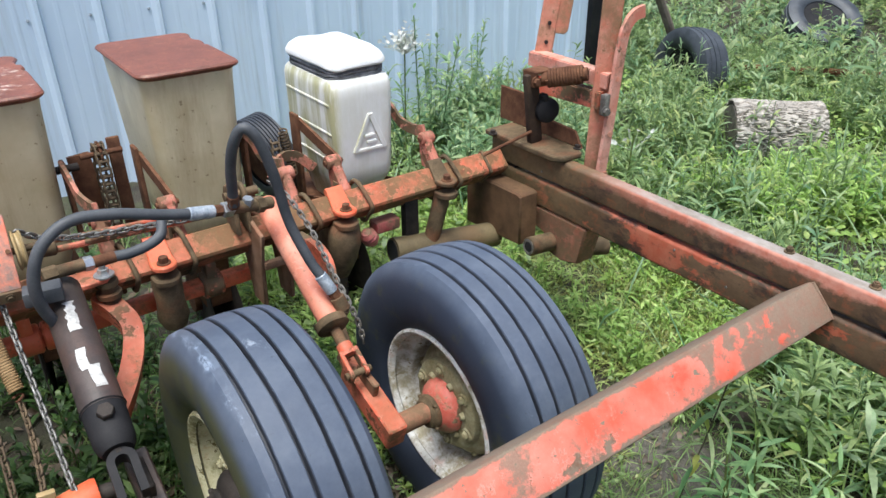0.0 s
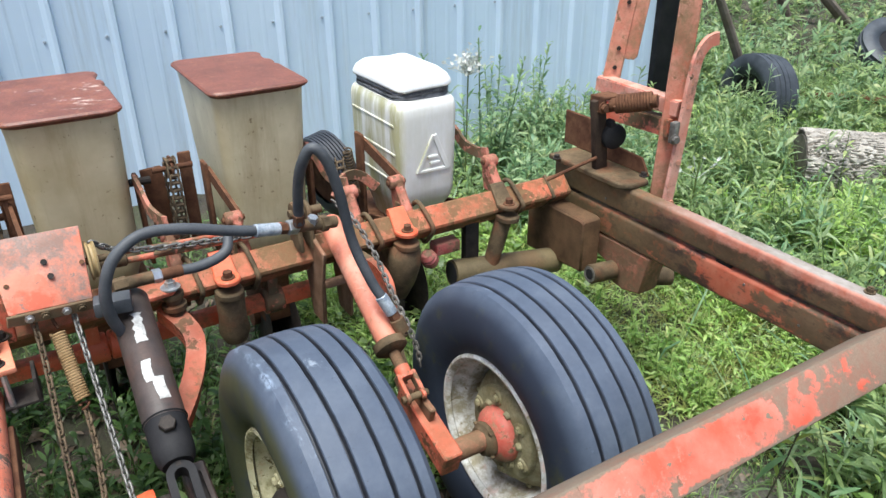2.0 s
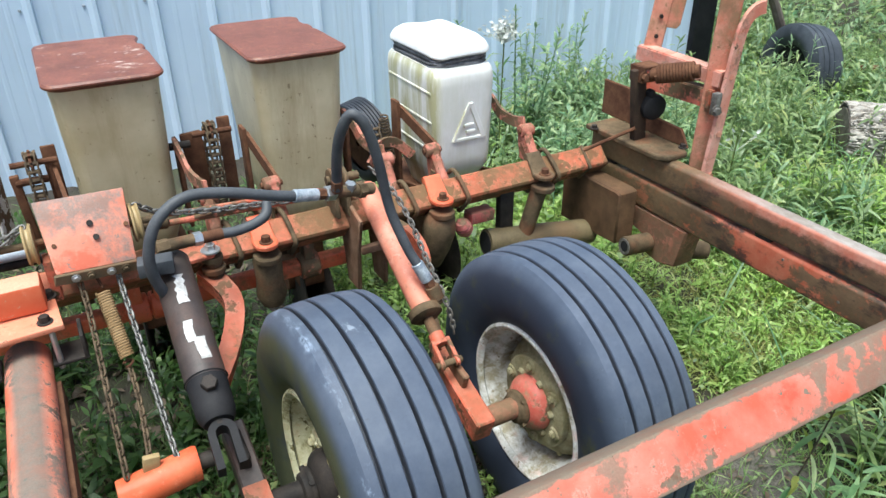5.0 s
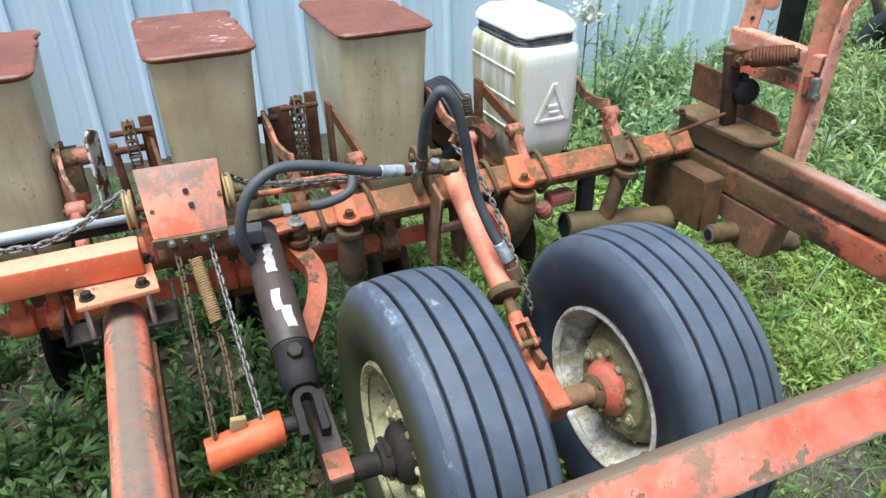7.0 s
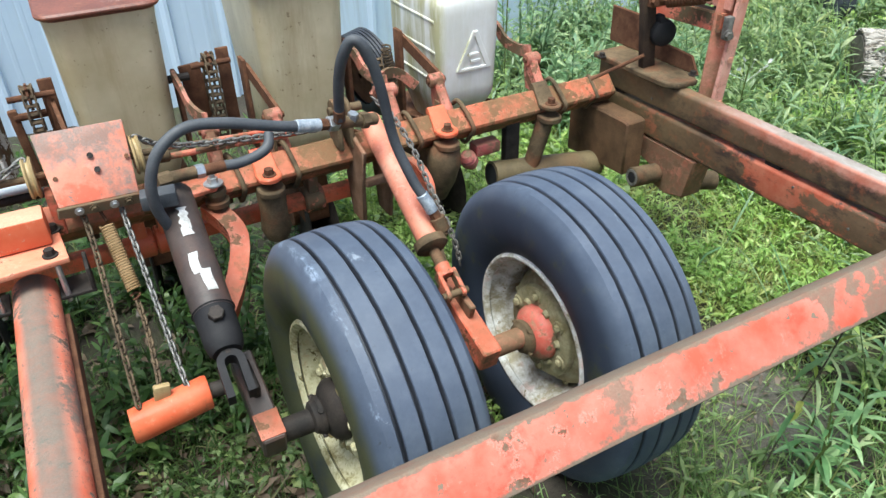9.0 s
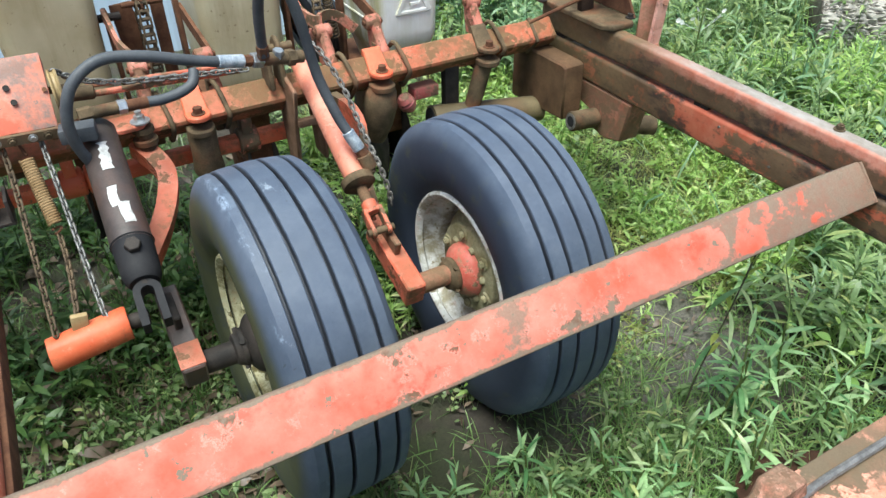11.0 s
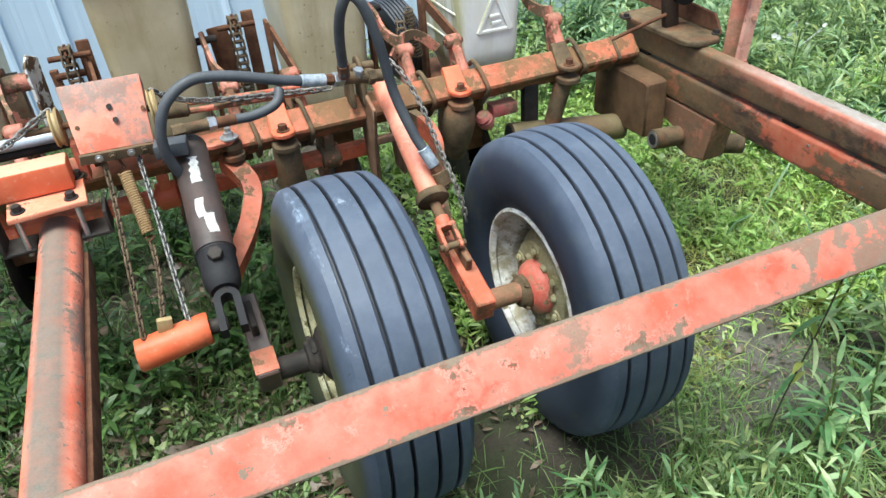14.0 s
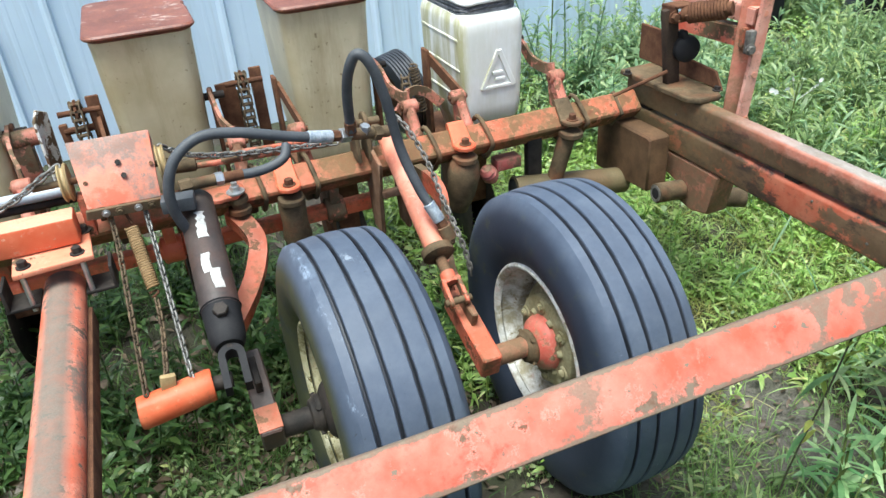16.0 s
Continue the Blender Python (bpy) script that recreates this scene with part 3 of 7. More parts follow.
LEAF = leaf_mat("weed leaf", (0.13, 0.22, 0.078), (0.38, 0.50, 0.21), (0.54, 0.58, 0.22))
LEAF_PALE = leaf_mat("pale weed leaf", (0.15, 0.30, 0.15), (0.43, 0.56, 0.30), (0.58, 0.64, 0.34))
GRASS = leaf_mat("grass blade", (0.20, 0.38, 0.10), (0.54, 0.74, 0.26), (0.68, 0.64, 0.34))
LEAF_BRIGHT = leaf_mat("bright young leaf", (0.24, 0.43, 0.09), (0.60, 0.80, 0.27), (0.74, 0.72, 0.31), patch=(0.28, 0.40, 0.08))
# darker copy of the weed leaf: the shade under the planter is in its colour
LEAF_DARK = leaf_mat("dark leaf, shade in its colour", (0.05, 0.115, 0.03), (0.14, 0.25, 0.07), (0.20, 0.29, 0.08))
LEAF_SINGLE = leaf_mat("single weed leaf", (0.13, 0.31, 0.11), (0.52, 0.74, 0.35), (0.68, 0.78, 0.42), True)
LEAF_YELLOW = leaf_mat("yellow-green young leaf", (0.40, 0.5, 0.10), (0.62, 0.64, 0.16), None, True)
PETAL = leaf_mat("white petal", (0.75, 0.76, 0.72), (0.85, 0.85, 0.82))
STEM = plain("green stem", (0.08, 0.12, 0.03), (0.14, 0.17, 0.05), 40, 0.7)
STEM_DARK = plain("dark stem", (0.075, 0.07, 0.045), (0.13, 0.115, 0.075), 40, 0.8)

SAWN = plain("dark end grain", (0.12, 0.105, 0.09), (0.22, 0.20, 0.17), 20, 0.95)
OLDRUB = plain("old black rubber", (0.022, 0.027, 0.035), (0.062, 0.072, 0.086), 8, 0.55)
POLE = plain("weathered grey wood", (0.15, 0.12, 0.095), (0.24, 0.2, 0.165), 12, 0.9, relief=0.5)
GRASS_FRAME = leaf_mat("yellowing grass blade", (0.15, 0.25, 0.055), (0.58, 0.74, 0.25), (0.72, 0.60, 0.34), patch=(0.34, 0.31, 0.085))
GRASS_NEAR = leaf_mat("fine grass blade", (0.12, 0.24, 0.06), (0.34, 0.50, 0.17), (0.50, 0.46, 0.24))
# darker copy of the grass, with the machine's shade in the colour
SHADE_GRASS = leaf_mat("thin grass, shade in its colour", (0.065, 0.13, 0.035), (0.18, 0.29, 0.08), (0.28, 0.25, 0.12))
DRY = leaf_mat("dead leaf", (0.11, 0.075, 0.05), (0.36, 0.265, 0.19))

# ---------------------------------------------------------------- ground
def height(x, y):
    hollow = 0.062 * math.exp(-((x - 0.72) / 0.95) ** 4 - ((y - 1.05) / 0.62) ** 4)      # where the wheels have sunk in
    return -hollow + 0.03 * noise.noise(Vector((x * 0.8, y * 0.8, 0))) * (1 - hollow * 12) + 0.012 * noise.noise(Vector((x * 4, y * 4, 3))) + 0.02 * max(0, y - 2.6)


def ground_sheet():
    bm = bmesh.new()
    xs = [-60, -30, -15, -8, -5] + [-3 + 0.12 * i for i in range(76)] + [7, 9, 12, 16, 24, 40, 70]
    ys = [-60, -30, -12, -6, -3] + [-1.5 + 0.12 * i for i in range(66)] + [7, 8.5, 10, 13, 17, 24, 40, 70]
    g = [[bm.verts.new((x, y, height(x, y) if abs(x) < 30 and abs(y) < 30 else 0.02 * max(0, min(y, 30) - 2.6))) for x in xs] for y in ys]
    for r0, r1 in zip(g, g[1:]):
        for i in range(len(xs) - 1):
            bm.faces.new((r0[i], r0[i + 1], r1[i + 1], r1[i]))
    return tagged(part("ground", bm, SOIL, None), "bare soil with moss and dead leaves under grass", "ground", kind="structure")


ground_sheet()

# ---------------------------------------------------------------- the metal-clad wall
WALL_O, WALL_DIR = V(-6.0, 4.35, 0), V(1, -0.072, 0).normalized()
WALL_LEN, RIB = 9.985, 0.2697


def wall_point(s, out, z):
    """A point s metres along the wall's face, out metres in front of it."""
    return WALL_O + WALL_DIR * s + Vector((WALL_DIR.y, -WALL_DIR.x, 0)) * out + V(0, 0, z)


def metal_wall():
    bm = bmesh.new()
    line, s = [], 0.123
    while s < WALL_LEN:
        line += [(s - 0.028, 0), (s - 0.005, 0.020), (s + 0.012, 0.021), (s + 0.019, 0)]
        for k in (1, 2):
            c = s + RIB * k / 3
            line += [(c - 0.014, 0), (c - 0.006, 0.0014), (c + 0.006, 0.0014), (c + 0.014, 0)]
        s += RIB
    line.append((WALL_LEN, 0))
    lo = [bm.verts.new(wall_point(a, o, 0.0)) for a, o in line]
    hi = [bm.verts.new(wall_point(a, o, 3.2)) for a, o in line]
    bridge(bm, lo, hi, False)
    back = [bm.verts.new(wall_point(a, -0.12, z)) for a, z in ((0, 0), (WALL_LEN, 0), (WALL_LEN, 3.2), (0, 3.2))]
    bm.faces.new(back)
    bm.faces.new((lo[-1], hi[-1], back[2], back[1]))
    bm.faces.new((lo[0], back[0], back[3], hi[0]))
    wall = tagged(part("wall_north", bm, WALL, None, smooth=0), "light blue-grey ribbed steel siding, streaked with dirt", "wall", kind="structure")
    return wall


siding = metal_wall()
screw = bmesh.new()
hexbolt(screw, (0, 0, 0), (0, -1, 0), 0.005, 0.004)
screw_data = bpy.data.meshes.new("screw")
screw.to_mesh(screw_data)
screw.free()
screw_data.materials.append(GREYPIPE)
for k in range(16, 37):
    for z in (0.90, 1.75):
        ob = new("screw", screw_data)
        ob.parent = siding
        ob.location = wall_point(0.123 + RIB * k - 0.042, 0.001, z)
bm = bmesh.new()
box(bm, wall_point(WALL_LEN + 0.087, -0.03, 1.6), (0.17, 0.16, 3.2), WALL_DIR.to_track_quat("X", "Z").to_matrix(), 0.01)
tagged(part("corner_post", bm, BLACK, None), "black corner post at the end of the steel siding", "post", kind="structure")


# ---------------------------------------------------------------- the planter: frame
BAR_Y, BAR_Z, BAR_H = 1.712, 0.640, 0.053       # centre of the diamond toolbar, half its diagonal
TOP, FRONT, LOW = V(0, BAR_Y, BAR_Z + BAR_H), V(0, BAR_Y - BAR_H, BAR_Z), V(0, BAR_Y, BAR_Z - BAR_H)
UP_N, LOW_N = V(0, -1, 1).normalized(), V(0, -1, -1).normalized()

planter = thing("toolbar", (0.0, BAR_Y, BAR_Z), "square steel toolbar set on edge, orange paint worn to rust", "toolbar")


def flat_bar(bm, pts, w, th, up=(0, 0, 1)):
    """A flat bar along the points: w deep along up, th thick."""
    line = smooth_line(pts, 6) if len(pts) > 2 else [Vector(p) for p in pts]
    rings = []
    for i, p in enumerate(line):
        d = (line[min(i + 1, len(line) - 1)] - line[max(i - 1, 0)]).normalized()
        s = d.cross(Vector(up)).normalized() * th / 2
        u = s.cross(d).normalized() * w / 2
        rings.append([bm.verts.new(p + a * s + b * u) for a, b in ((1, 1), (1, -1), (-1, -1), (-1, 1))])
    for a, b in zip(rings, rings[1:]):
        bridge(bm, a, b)
    bm.faces.new(rings[0])
    bm.faces.new(rings[-1][::-1])
    return bm


def toolbar():
    bm = bmesh.new()
    c = BAR_H
    prism(bm, [(c, 0), (0, c), (-c, 0), (0, -c)], 3.38, axes((-0.115, BAR_Y, BAR_Z), (0, 1, 0), (0, 0, 1)), 0.006)
    part("bar", bm, PAINT_BAR, planter)
    # the sleeve and strap near the bar's end
    bm = bmesh.new()
    c2 = c + 0.006
    prism(bm, [(c2, 0), (0, c2), (-c2, 0), (0, -c2)], 0.012, axes((1.495, BAR_Y, BAR_Z), (0, 1, 0), (0, 0, 1)), 0.002)
    part("strap", bm, GRIME, planter, "grimy iron strap")


def lug_outline(w, reach):
    """A tongue w wide with a round end, reach long from its root."""
    r = w / 2
    return [(-r, 0)] + [(r * -math.cos(math.pi * k / 10), -(reach - r) - r * math.sin(math.pi * k / 10)) for k in range(11)] + [(r, 0)]


def bar_clamp(x, w, upper_mat, lower_mat, cast):
    """A clamp on the bar: a plate over the upper face, a tongue with a bolt, and the casting below."""
    bm = bmesh.new()
    f = TOP - FRONT
    mid = V(x, 0, 0) + FRONT + f * 0.52 + UP_N * 0.007
    prism(bm, [(-w * 0.42, 0.045), (w * 0.42, 0.045), (w * 0.5, -0.036), (-w * 0.5, -0.036)], 0.012, axes(mid, (1, 0, 0), f), 0.003)
    cyl(bm, V(x - w * 0.42, BAR_Y + 0.004, TOP.z + 0.006), V(x + w * 0.42, BAR_Y + 0.004, TOP.z + 0.006), 0.011, 10)
    prism(bm, lug_outline(w, 0.058), 0.014, axes((x, FRONT.y + 0.014, FRONT.z + 0.017), (1, 0, 0), (0, 1, 0)), 0.003)
    c = part("clamp", bm, upper_mat, planter)
    bm = bmesh.new()
    hexbolt(bm, (x, FRONT.y - 0.014, FRONT.z + 0.024), (0, 0, 1), 0.0125, 0.015)
    part("bolt", bm, RUST, c)
    bm = bmesh.new()
    prism(bm, lug_outline(w * 1.12, 0.064), 0.020, axes((x, FRONT.y + 0.016, FRONT.z - 0.022), (1, 0, 0), (0, 1, 0)), 0.004)
    y = FRONT.y + 0.004
    if cast == "post":
        cyl(bm, (x - 0.004, y, 0.612), (x - 0.05, y + 0.01, 0.44), 0.027, 16, 0.025)
    elif cast == "bulb":
        sweep(bm, [(x, y, 0.615), (x, y, 0.60), (x - 0.004, y, 0.56), (x - 0.01, y + 0.01, 0.50), (x - 0.016, y + 0.02, 0.44)], 0.04, 18, True, [0.034, 0.045, 0.05, 0.043, 0.026])
    else:
        sweep(bm, [(x, y, 0.615), (x, y, 0.60), (x, y, 0.545), (x, y, 0.50), (x, y, 0.47)], 0.04, 18, True, [0.036, 0.038, 0.036, 0.041, 0.03])
    part("casting", bm, lower_mat, planter)


def u_bolt(x, dx=0.012, r=0.0068, mat=None):
    """A round bolt bent over the bar's upper and lower front faces."""
    o = r + 0.001
    pts = [V(x - dx, BAR_Y + 0.035, TOP.z - 0.002), V(x - dx, BAR_Y + 0.012, TOP.z + o + 0.008), V(x - dx * 0.5, BAR_Y - 0.006, TOP.z + o), V(x, FRONT.y + 0.012, FRONT.z + 0.018 + o * 1.4),
           V(x + dx * 0.3, FRONT.y - o, FRONT.z), V(x + dx * 0.3, FRONT.y + 0.014, FRONT.z - 0.02 - o), V(x, BAR_Y - 0.012, LOW.z - o + 0.004), V(x, BAR_Y + 0.02, LOW.z + 0.008)]
    bm = bmesh.new()
    sweep(bm, smooth_line(pts, 4), r, 8)
    return part("u_bolt", bm, mat or GRIME, planter)


toolbar()
bar_clamp(0.430, 0.062, PAINT_SHAFT, GRIME, "can")
bar_clamp(0.948, 0.062, PAINT_SHAFT, GRIME, "bulb")
bar_clamp(1.305, 0.060, GRIME, GRIME, "post")
for ux in (0.36, 0.505, 0.865, 1.035, 1.362):
    u_bolt(ux)


def axle_plate():
    """The flat bracket with bright nuts that the dark cylinder hangs on."""
    bm = bmesh.new()
    prism(bm, [(-0.08, 0.03), (0.05, 0.03), (0.055, -0.01), (0.03, -0.05), (-0.02, -0.055), (-0.08, -0.03)], 0.014, axes((0.262, 1.675, 0.672), (1, 0, 0), (0, 1, 0)), 0.003)
    p = part("hinge_plate", bm, PAINT_GOOD, planter)
    bm = bmesh.new()
    cyl(bm, (0.290, 1.642, 0.679), (0.290, 1.642, 0.683), 0.024, 20)
    cyl(bm, (0.290, 1.642, 0.683), (0.290, 1.642, 0.697), 0.013, 6)
    cyl(bm, (0.290, 1.642, 0.697), (0.290, 1.642, 0.708), 0.008, 12)
    part("nut", bm, STEEL, p, "bright zinc nut and washer")
    for k, (r, z) in enumerate(((0.027, 0.656), (0.02, 0.64), (0.03, 0.624), (0.024, 0.604))):
        bm = bmesh.new()
        cyl(bm, (0.292 + 0.002 * (k % 2), 1.65, z - 0.008), (0.292, 1.65, z + 0.008), r, 16, ch=0.002)
        part("washer", bm, GRIME, p)


axle_plate()


def hinge_gussets():
    """The pair of triangular plates under the bar that carry the orange cylinder."""
    for x in (0.672, 0.752):
        bm = bmesh.new()
        prism(bm, [(-0.085, 0.045), (0.035, 0.085), (0.055, -0.06), (0.03, -0.19), (-0.045, -0.19), (-0.06, -0.05)], 0.012, axes((x, 1.675, 0.64), (0, 1, 0), (0, 0, 1)), 0.003)
        part("gusset", bm, TAN_IRON, planter)
    bm = bmesh.new()
    box(bm, (0.712, 1.615, 0.585), (0.075, 0.02, 0.022), None, 0.003)
    part("gusset_web", bm, TAN_IRON, planter)
    bm = bmesh.new()
    for x in (0.635, 0.668):
        prism(bm, [(0.032 * math.cos(a * math.pi / 8), 0.04 + 0.032 * math.sin(a * math.pi / 8)) for a in range(9)] + [(-0.04, -0.06), (0.04, -0.06)], 0.012, axes((x, 1.69, 0.735), (0, 1, 0), (0, 0, 1)), 0.003)
    cyl(bm, (0.62, 1.69, 0.775), (0.71, 1.69, 0.775), 0.012, 12)
    part("hinge_ear", bm, GRIME, planter)


hinge_gussets()


def rock_shaft():
    t = thing("rock_shaft", (0.1, 1.735, 0.515), "orange square lift shaft with collars under the toolbar", "shaft")
    bm = bmesh.new()
    box(bm, (0.02, 1.735, 0.515), (1.32, 0.04, 0.04), None, 0.005)
    part("shaft", bm, PAINT_SHAFT, t)
    for x, mat in ((0.56, PAINT_HALF), (0.16, PAINT_SHAFT), (0.1, PAINT_SHAFT), (-0.3, PAINT_SHAFT), (-0.38, PAINT_SHAFT)):
        bm = bmesh.new()
        cyl(bm, (x - 0.028, 1.735, 0.515), (x + 0.028, 1.735, 0.515), 0.038, 18, ch=0.004)
        box(bm, (x, 1.735, 0.565), (0.03, 0.05, 0.07), None, 0.004)
        part("collar", bm, mat, t)
    # the crooked lift arm behind the dark cylinder
    bm = bmesh.new()
    flat_bar(bm, [(0.27, 1.68, 0.60), (0.300, 1.62, 0.576), (0.311, 1.575, 0.552), (0.292, 1.52, 0.518), (0.255, 1.46, 0.482), (0.212, 1.40, 0.456), (0.178, 1.35, 0.44)], 0.046, 0.046, (1, 0, 0))
    part("lift_arm", bm, PAINT_GOOD, t)
    # the same for the other wheel, half hidden behind the orange cylinder
    bm = bmesh.new()
    line = smooth_line([(0.80, 1.66, 0.60), (0.812, 1.56, 0.60), (0.815, 1.50, 0.56), (0.79, 1.44, 0.50), (0.765, 1.36, 0.44), (0.755, 1.28, 0.41)], 5)
    lo = []
    for p in line:
        lo.append([bm.verts.new(p + o) for o in (V(-0.012, 0, -0.03), V(0.012, 0, -0.03), V(0.012, 0, 0.03), V(-0.012, 0, 0.03))])
    for a, b in zip(lo, lo[1:]):
        bridge(bm, a, b)
    bm.faces.new(lo[0])
    bm.faces.new(lo[-1])
    part("lift_arm", bm, PAINT_HALF, t)


rock_shaft()


def red_casting():
    t = thing("depth_stop", (1.07, 1.7, 0.545), "small red cast stop with a rounded knob", "casting")
    bm = bmesh.new()
    box(bm, (1.105, 1.70, 0.552), (0.085, 0.05, 0.038), None, 0.006)
    part("block", bm, PAINT_RED, t)
    bm = bmesh.new()
    lathe(bm, [(-0.035, 0.001), (-0.033, 0.014), (-0.02, 0.024), (-0.012, 0.02), (-0.008, 0.026), (0.01, 0.027), (0.016, 0.02), (0.03, 0.018)], (1.035, 1.675, 0.535), (0.5, 0.3, -0.8), 18)
    part("knob", bm, PAINT_RED, t)


red_casting()


# ---------------------------------------------------------------- rails and beams
def channel(bm, x0, x1, y0, y1, z0, z1, web=0.010):
    """A steel channel along y: its web on the inner side, the rolled corners rounded."""
    arc = lambda cx, cz, r, a0: [(cx + r * math.cos(radians(a0 + 15 * k)), cz + r * math.sin(radians(a0 + 15 * k))) for k in range(7)]
    prism(bm, [(x1, z0), (x1, z0 + web), (x0 + web, z0 + web), (x0 + web, z1 - web), (x1, z1 - web), (x1, z1)] + arc(x0 + 0.013, z1 - 0.013, 0.013, 90) + arc(x0 + 0.010, z0 + 0.010, 0.010, 180),
          y1 - y0, axes((0, (y0 + y1) / 2, 0), (1, 0, 0), (0, 0, 1)), 0.0025)


def rail_mat(name, edge):
    """Brown grime over old orange paint. edge: paint left in a ragged band along the upper corner, the top rubbed to grey steel; without it, in long patches."""
    m, n, l, b = nodes_of(name)
    geo = n.new("ShaderNodeNewGeometry")
    p = geo.outputs["Position"]
    grey = lambda v: (v, v, v)
    xyz = n.new("ShaderNodeSeparateXYZ")
    l.new(p, xyz.inputs[0])
    grit = noise_node(n, l, p, 60, 9, 0.8)
    long_ = noise_node(n, l, p, 9, 10, 0.7, (1, 0.32, 1))

    def madd(a_, k, c_):
        x = n.new("ShaderNodeMath")
        x.operation = "MULTIPLY_ADD"
        l.new(a_, x.inputs[0])
        x.inputs[1].default_value = k
        if isinstance(c_, float):
            x.inputs[2].default_value = c_
        else:
            l.new(c_, x.inputs[2])
        return x.outputs[0]

    def times(a_, b_):
        x = n.new("ShaderNodeMath")
        x.operation = "MULTIPLY"
        l.new(a_, x.inputs[0])
        l.new(b_, x.inputs[1])
        return x.outputs[0]

    col = ramp(n, l, madd(grit, 0.3, noise_node(n, l, p, 7, 10, 0.7, (1, 0.45, 1))), [(0.50, (0.075, 0.044, 0.026)), (0.80, (0.180, 0.112, 0.066))])
    col = mixed(n, l, ramp(n, l, noise_node(n, l, p, 13, 9, 0.75, (1, 0.5, 1)), [(0.52, grey(0)), (0.60, grey(0.9))]), col, (0.045, 0.028, 0.024))
    col = mixed(n, l, ramp(n, l, noise_node(n, l, p, 23, 9, 0.75), [(0.53, grey(0)), (0.62, grey(0.75))]), col, (0.24, 0.085, 0.042))
    near = n.new("ShaderNodeMapRange")
    near.inputs[1].default_value, near.inputs[2].default_value = 1.50, 1.22
    l.new(madd(grit, 0.3, xyz.outputs[1]), near.inputs[0])
    if edge:
        up = madd(long_, 0.075, madd(grit, 0.03, xyz.outputs[2]))
        band = ramp(n, l, madd(up, 10.0, -6.93), [(0.40, grey(0)), (0.54, grey(0.92))])
        pink = ramp(n, l, noise_node(n, l, p, 16, 10, 0.75), [(0.38, (0.52, 0.155, 0.098)), (0.62, (0.62, 0.30, 0.225))])
        col = mixed(n, l, times(band, near.outputs[0]), col, pink)
        nz = n.new("ShaderNodeSeparateXYZ")
        l.new(geo.outputs["Normal"], nz.inputs[0])
        flat = ramp(n, l, madd(grit, 0.35, nz.outputs[2]), [(0.74, grey(0)), (1.0, grey(0.95))])
        steel = ramp(n, l, noise_node(n, l, p, 26, 8, 0.75, (1, 0.4, 1)), [(0.4, (0.20, 0.175, 0.145)), (0.62, (0.31, 0.295, 0.27))])
        col = mixed(n, l, times(flat, near.outputs[0]), col, steel)
    else:
        patch = ramp(n, l, madd(grit, 0.22, long_), [(0.628, grey(0)), (0.655, grey(0.92))])
        col = mixed(n, l, patch, col, ramp(n, l, noise_node(n, l, p, 16, 10, 0.75), [(0.38, (0.44, 0.085, 0.042)), (0.62, (0.50, 0.16, 0.095))]))
        col = mixed(n, l, ramp(n, l, noise_node(n, l, p, 8, 10, 0.75, (1, 0.6, 1)), [(0.55, grey(0)), (0.61, grey(0.88))]), col, (0.040, 0.027, 0.024))
    far = n.new("ShaderNodeMapRange")
    far.inputs[1].default_value, far.inputs[2].default_value = 1.28, 1.62
    far.inputs[4].default_value = 0.7
    l.new(xyz.outputs[1], far.inputs[0])
    col = mixed(n, l, far.outputs[0], col, ramp(n, l, grit, [(0.35, (0.125, 0.088, 0.036)), (0.65, (0.215, 0.155, 0.075))]))
    l.new(col, b.inputs["Base Color"])
    b.inputs["Roughness"].default_value = 0.5
    b.inputs["Specular IOR Level"].default_value = 0.4
    bump(n, l, b, grit, 0.35, 0.0015)
    return m


def side_rail():
    t = thing("side_rail", (1.65, 0.7, 0.62), "pair of rusty orange steel channels bolted one above the other", "frame rail")
    for name, z0, z1 in (("upper_channel", 0.631, 0.715), ("lower_channel", 0.528, 0.621)):
        bm = bmesh.new()
        channel(bm, 1.603, 1.640, -0.55, 1.79, z0, z1)
        part(name, bm, rail_mat("grimy rail paint, " + name[:5], name[0] == "u"), t)
    for y in (1.70, 1.08, 0.42, -0.2):
        bm = bmesh.new()
        box(bm, (1.624, y, 0.625), (0.026, 0.05, 0.022), None, 0.002)
        part("spacer", bm, DARK_IRON, t)
    for y, x in ((0.703, 1.602), (0.50, 1.602)):
        bm = bmesh.new()
        hexbolt(bm, (x + 0.026, y, 0.715), (0, 0, 1), 0.009, 0.009, True, 0.006)
        part("bolt", bm, GRIME, t)
    for y, z in ((1.535, 0.655), (1.0, 0.60), (0.83, 0.565)):
        bm = bmesh.new()
        cyl(bm, (1.604, y, z), (1.6005, y, z), 0.0035, 10)
        part("rivet", bm, TARN, t, "grey worn rivet")


side_rail()


def cross_beam():
    t = thing("cross_beam", (0.4, 0.645, 0.588), "faded orange square steel tube set on edge", "frame beam")
    bm = bmesh.new()
    box(bm, (0.06, 0.622, 0.615), (3.08, 0.098, 0.098), Matrix.Rotation(radians(45), 3, "X"), 0.006)
    part("tube", bm, PAINT_BEAM, t)
    for x, r in ((1.600, 0.0045), (0.70, 0.0016)):
        bm = bmesh.new()
        sweep(bm, [(x, 0.556, 0.613), (x + 0.002, 0.588, 0.647), (x, 0.620, 0.681)], r, 6)
        part("weld", bm, PAINT_BEAM, t)


cross_beam()


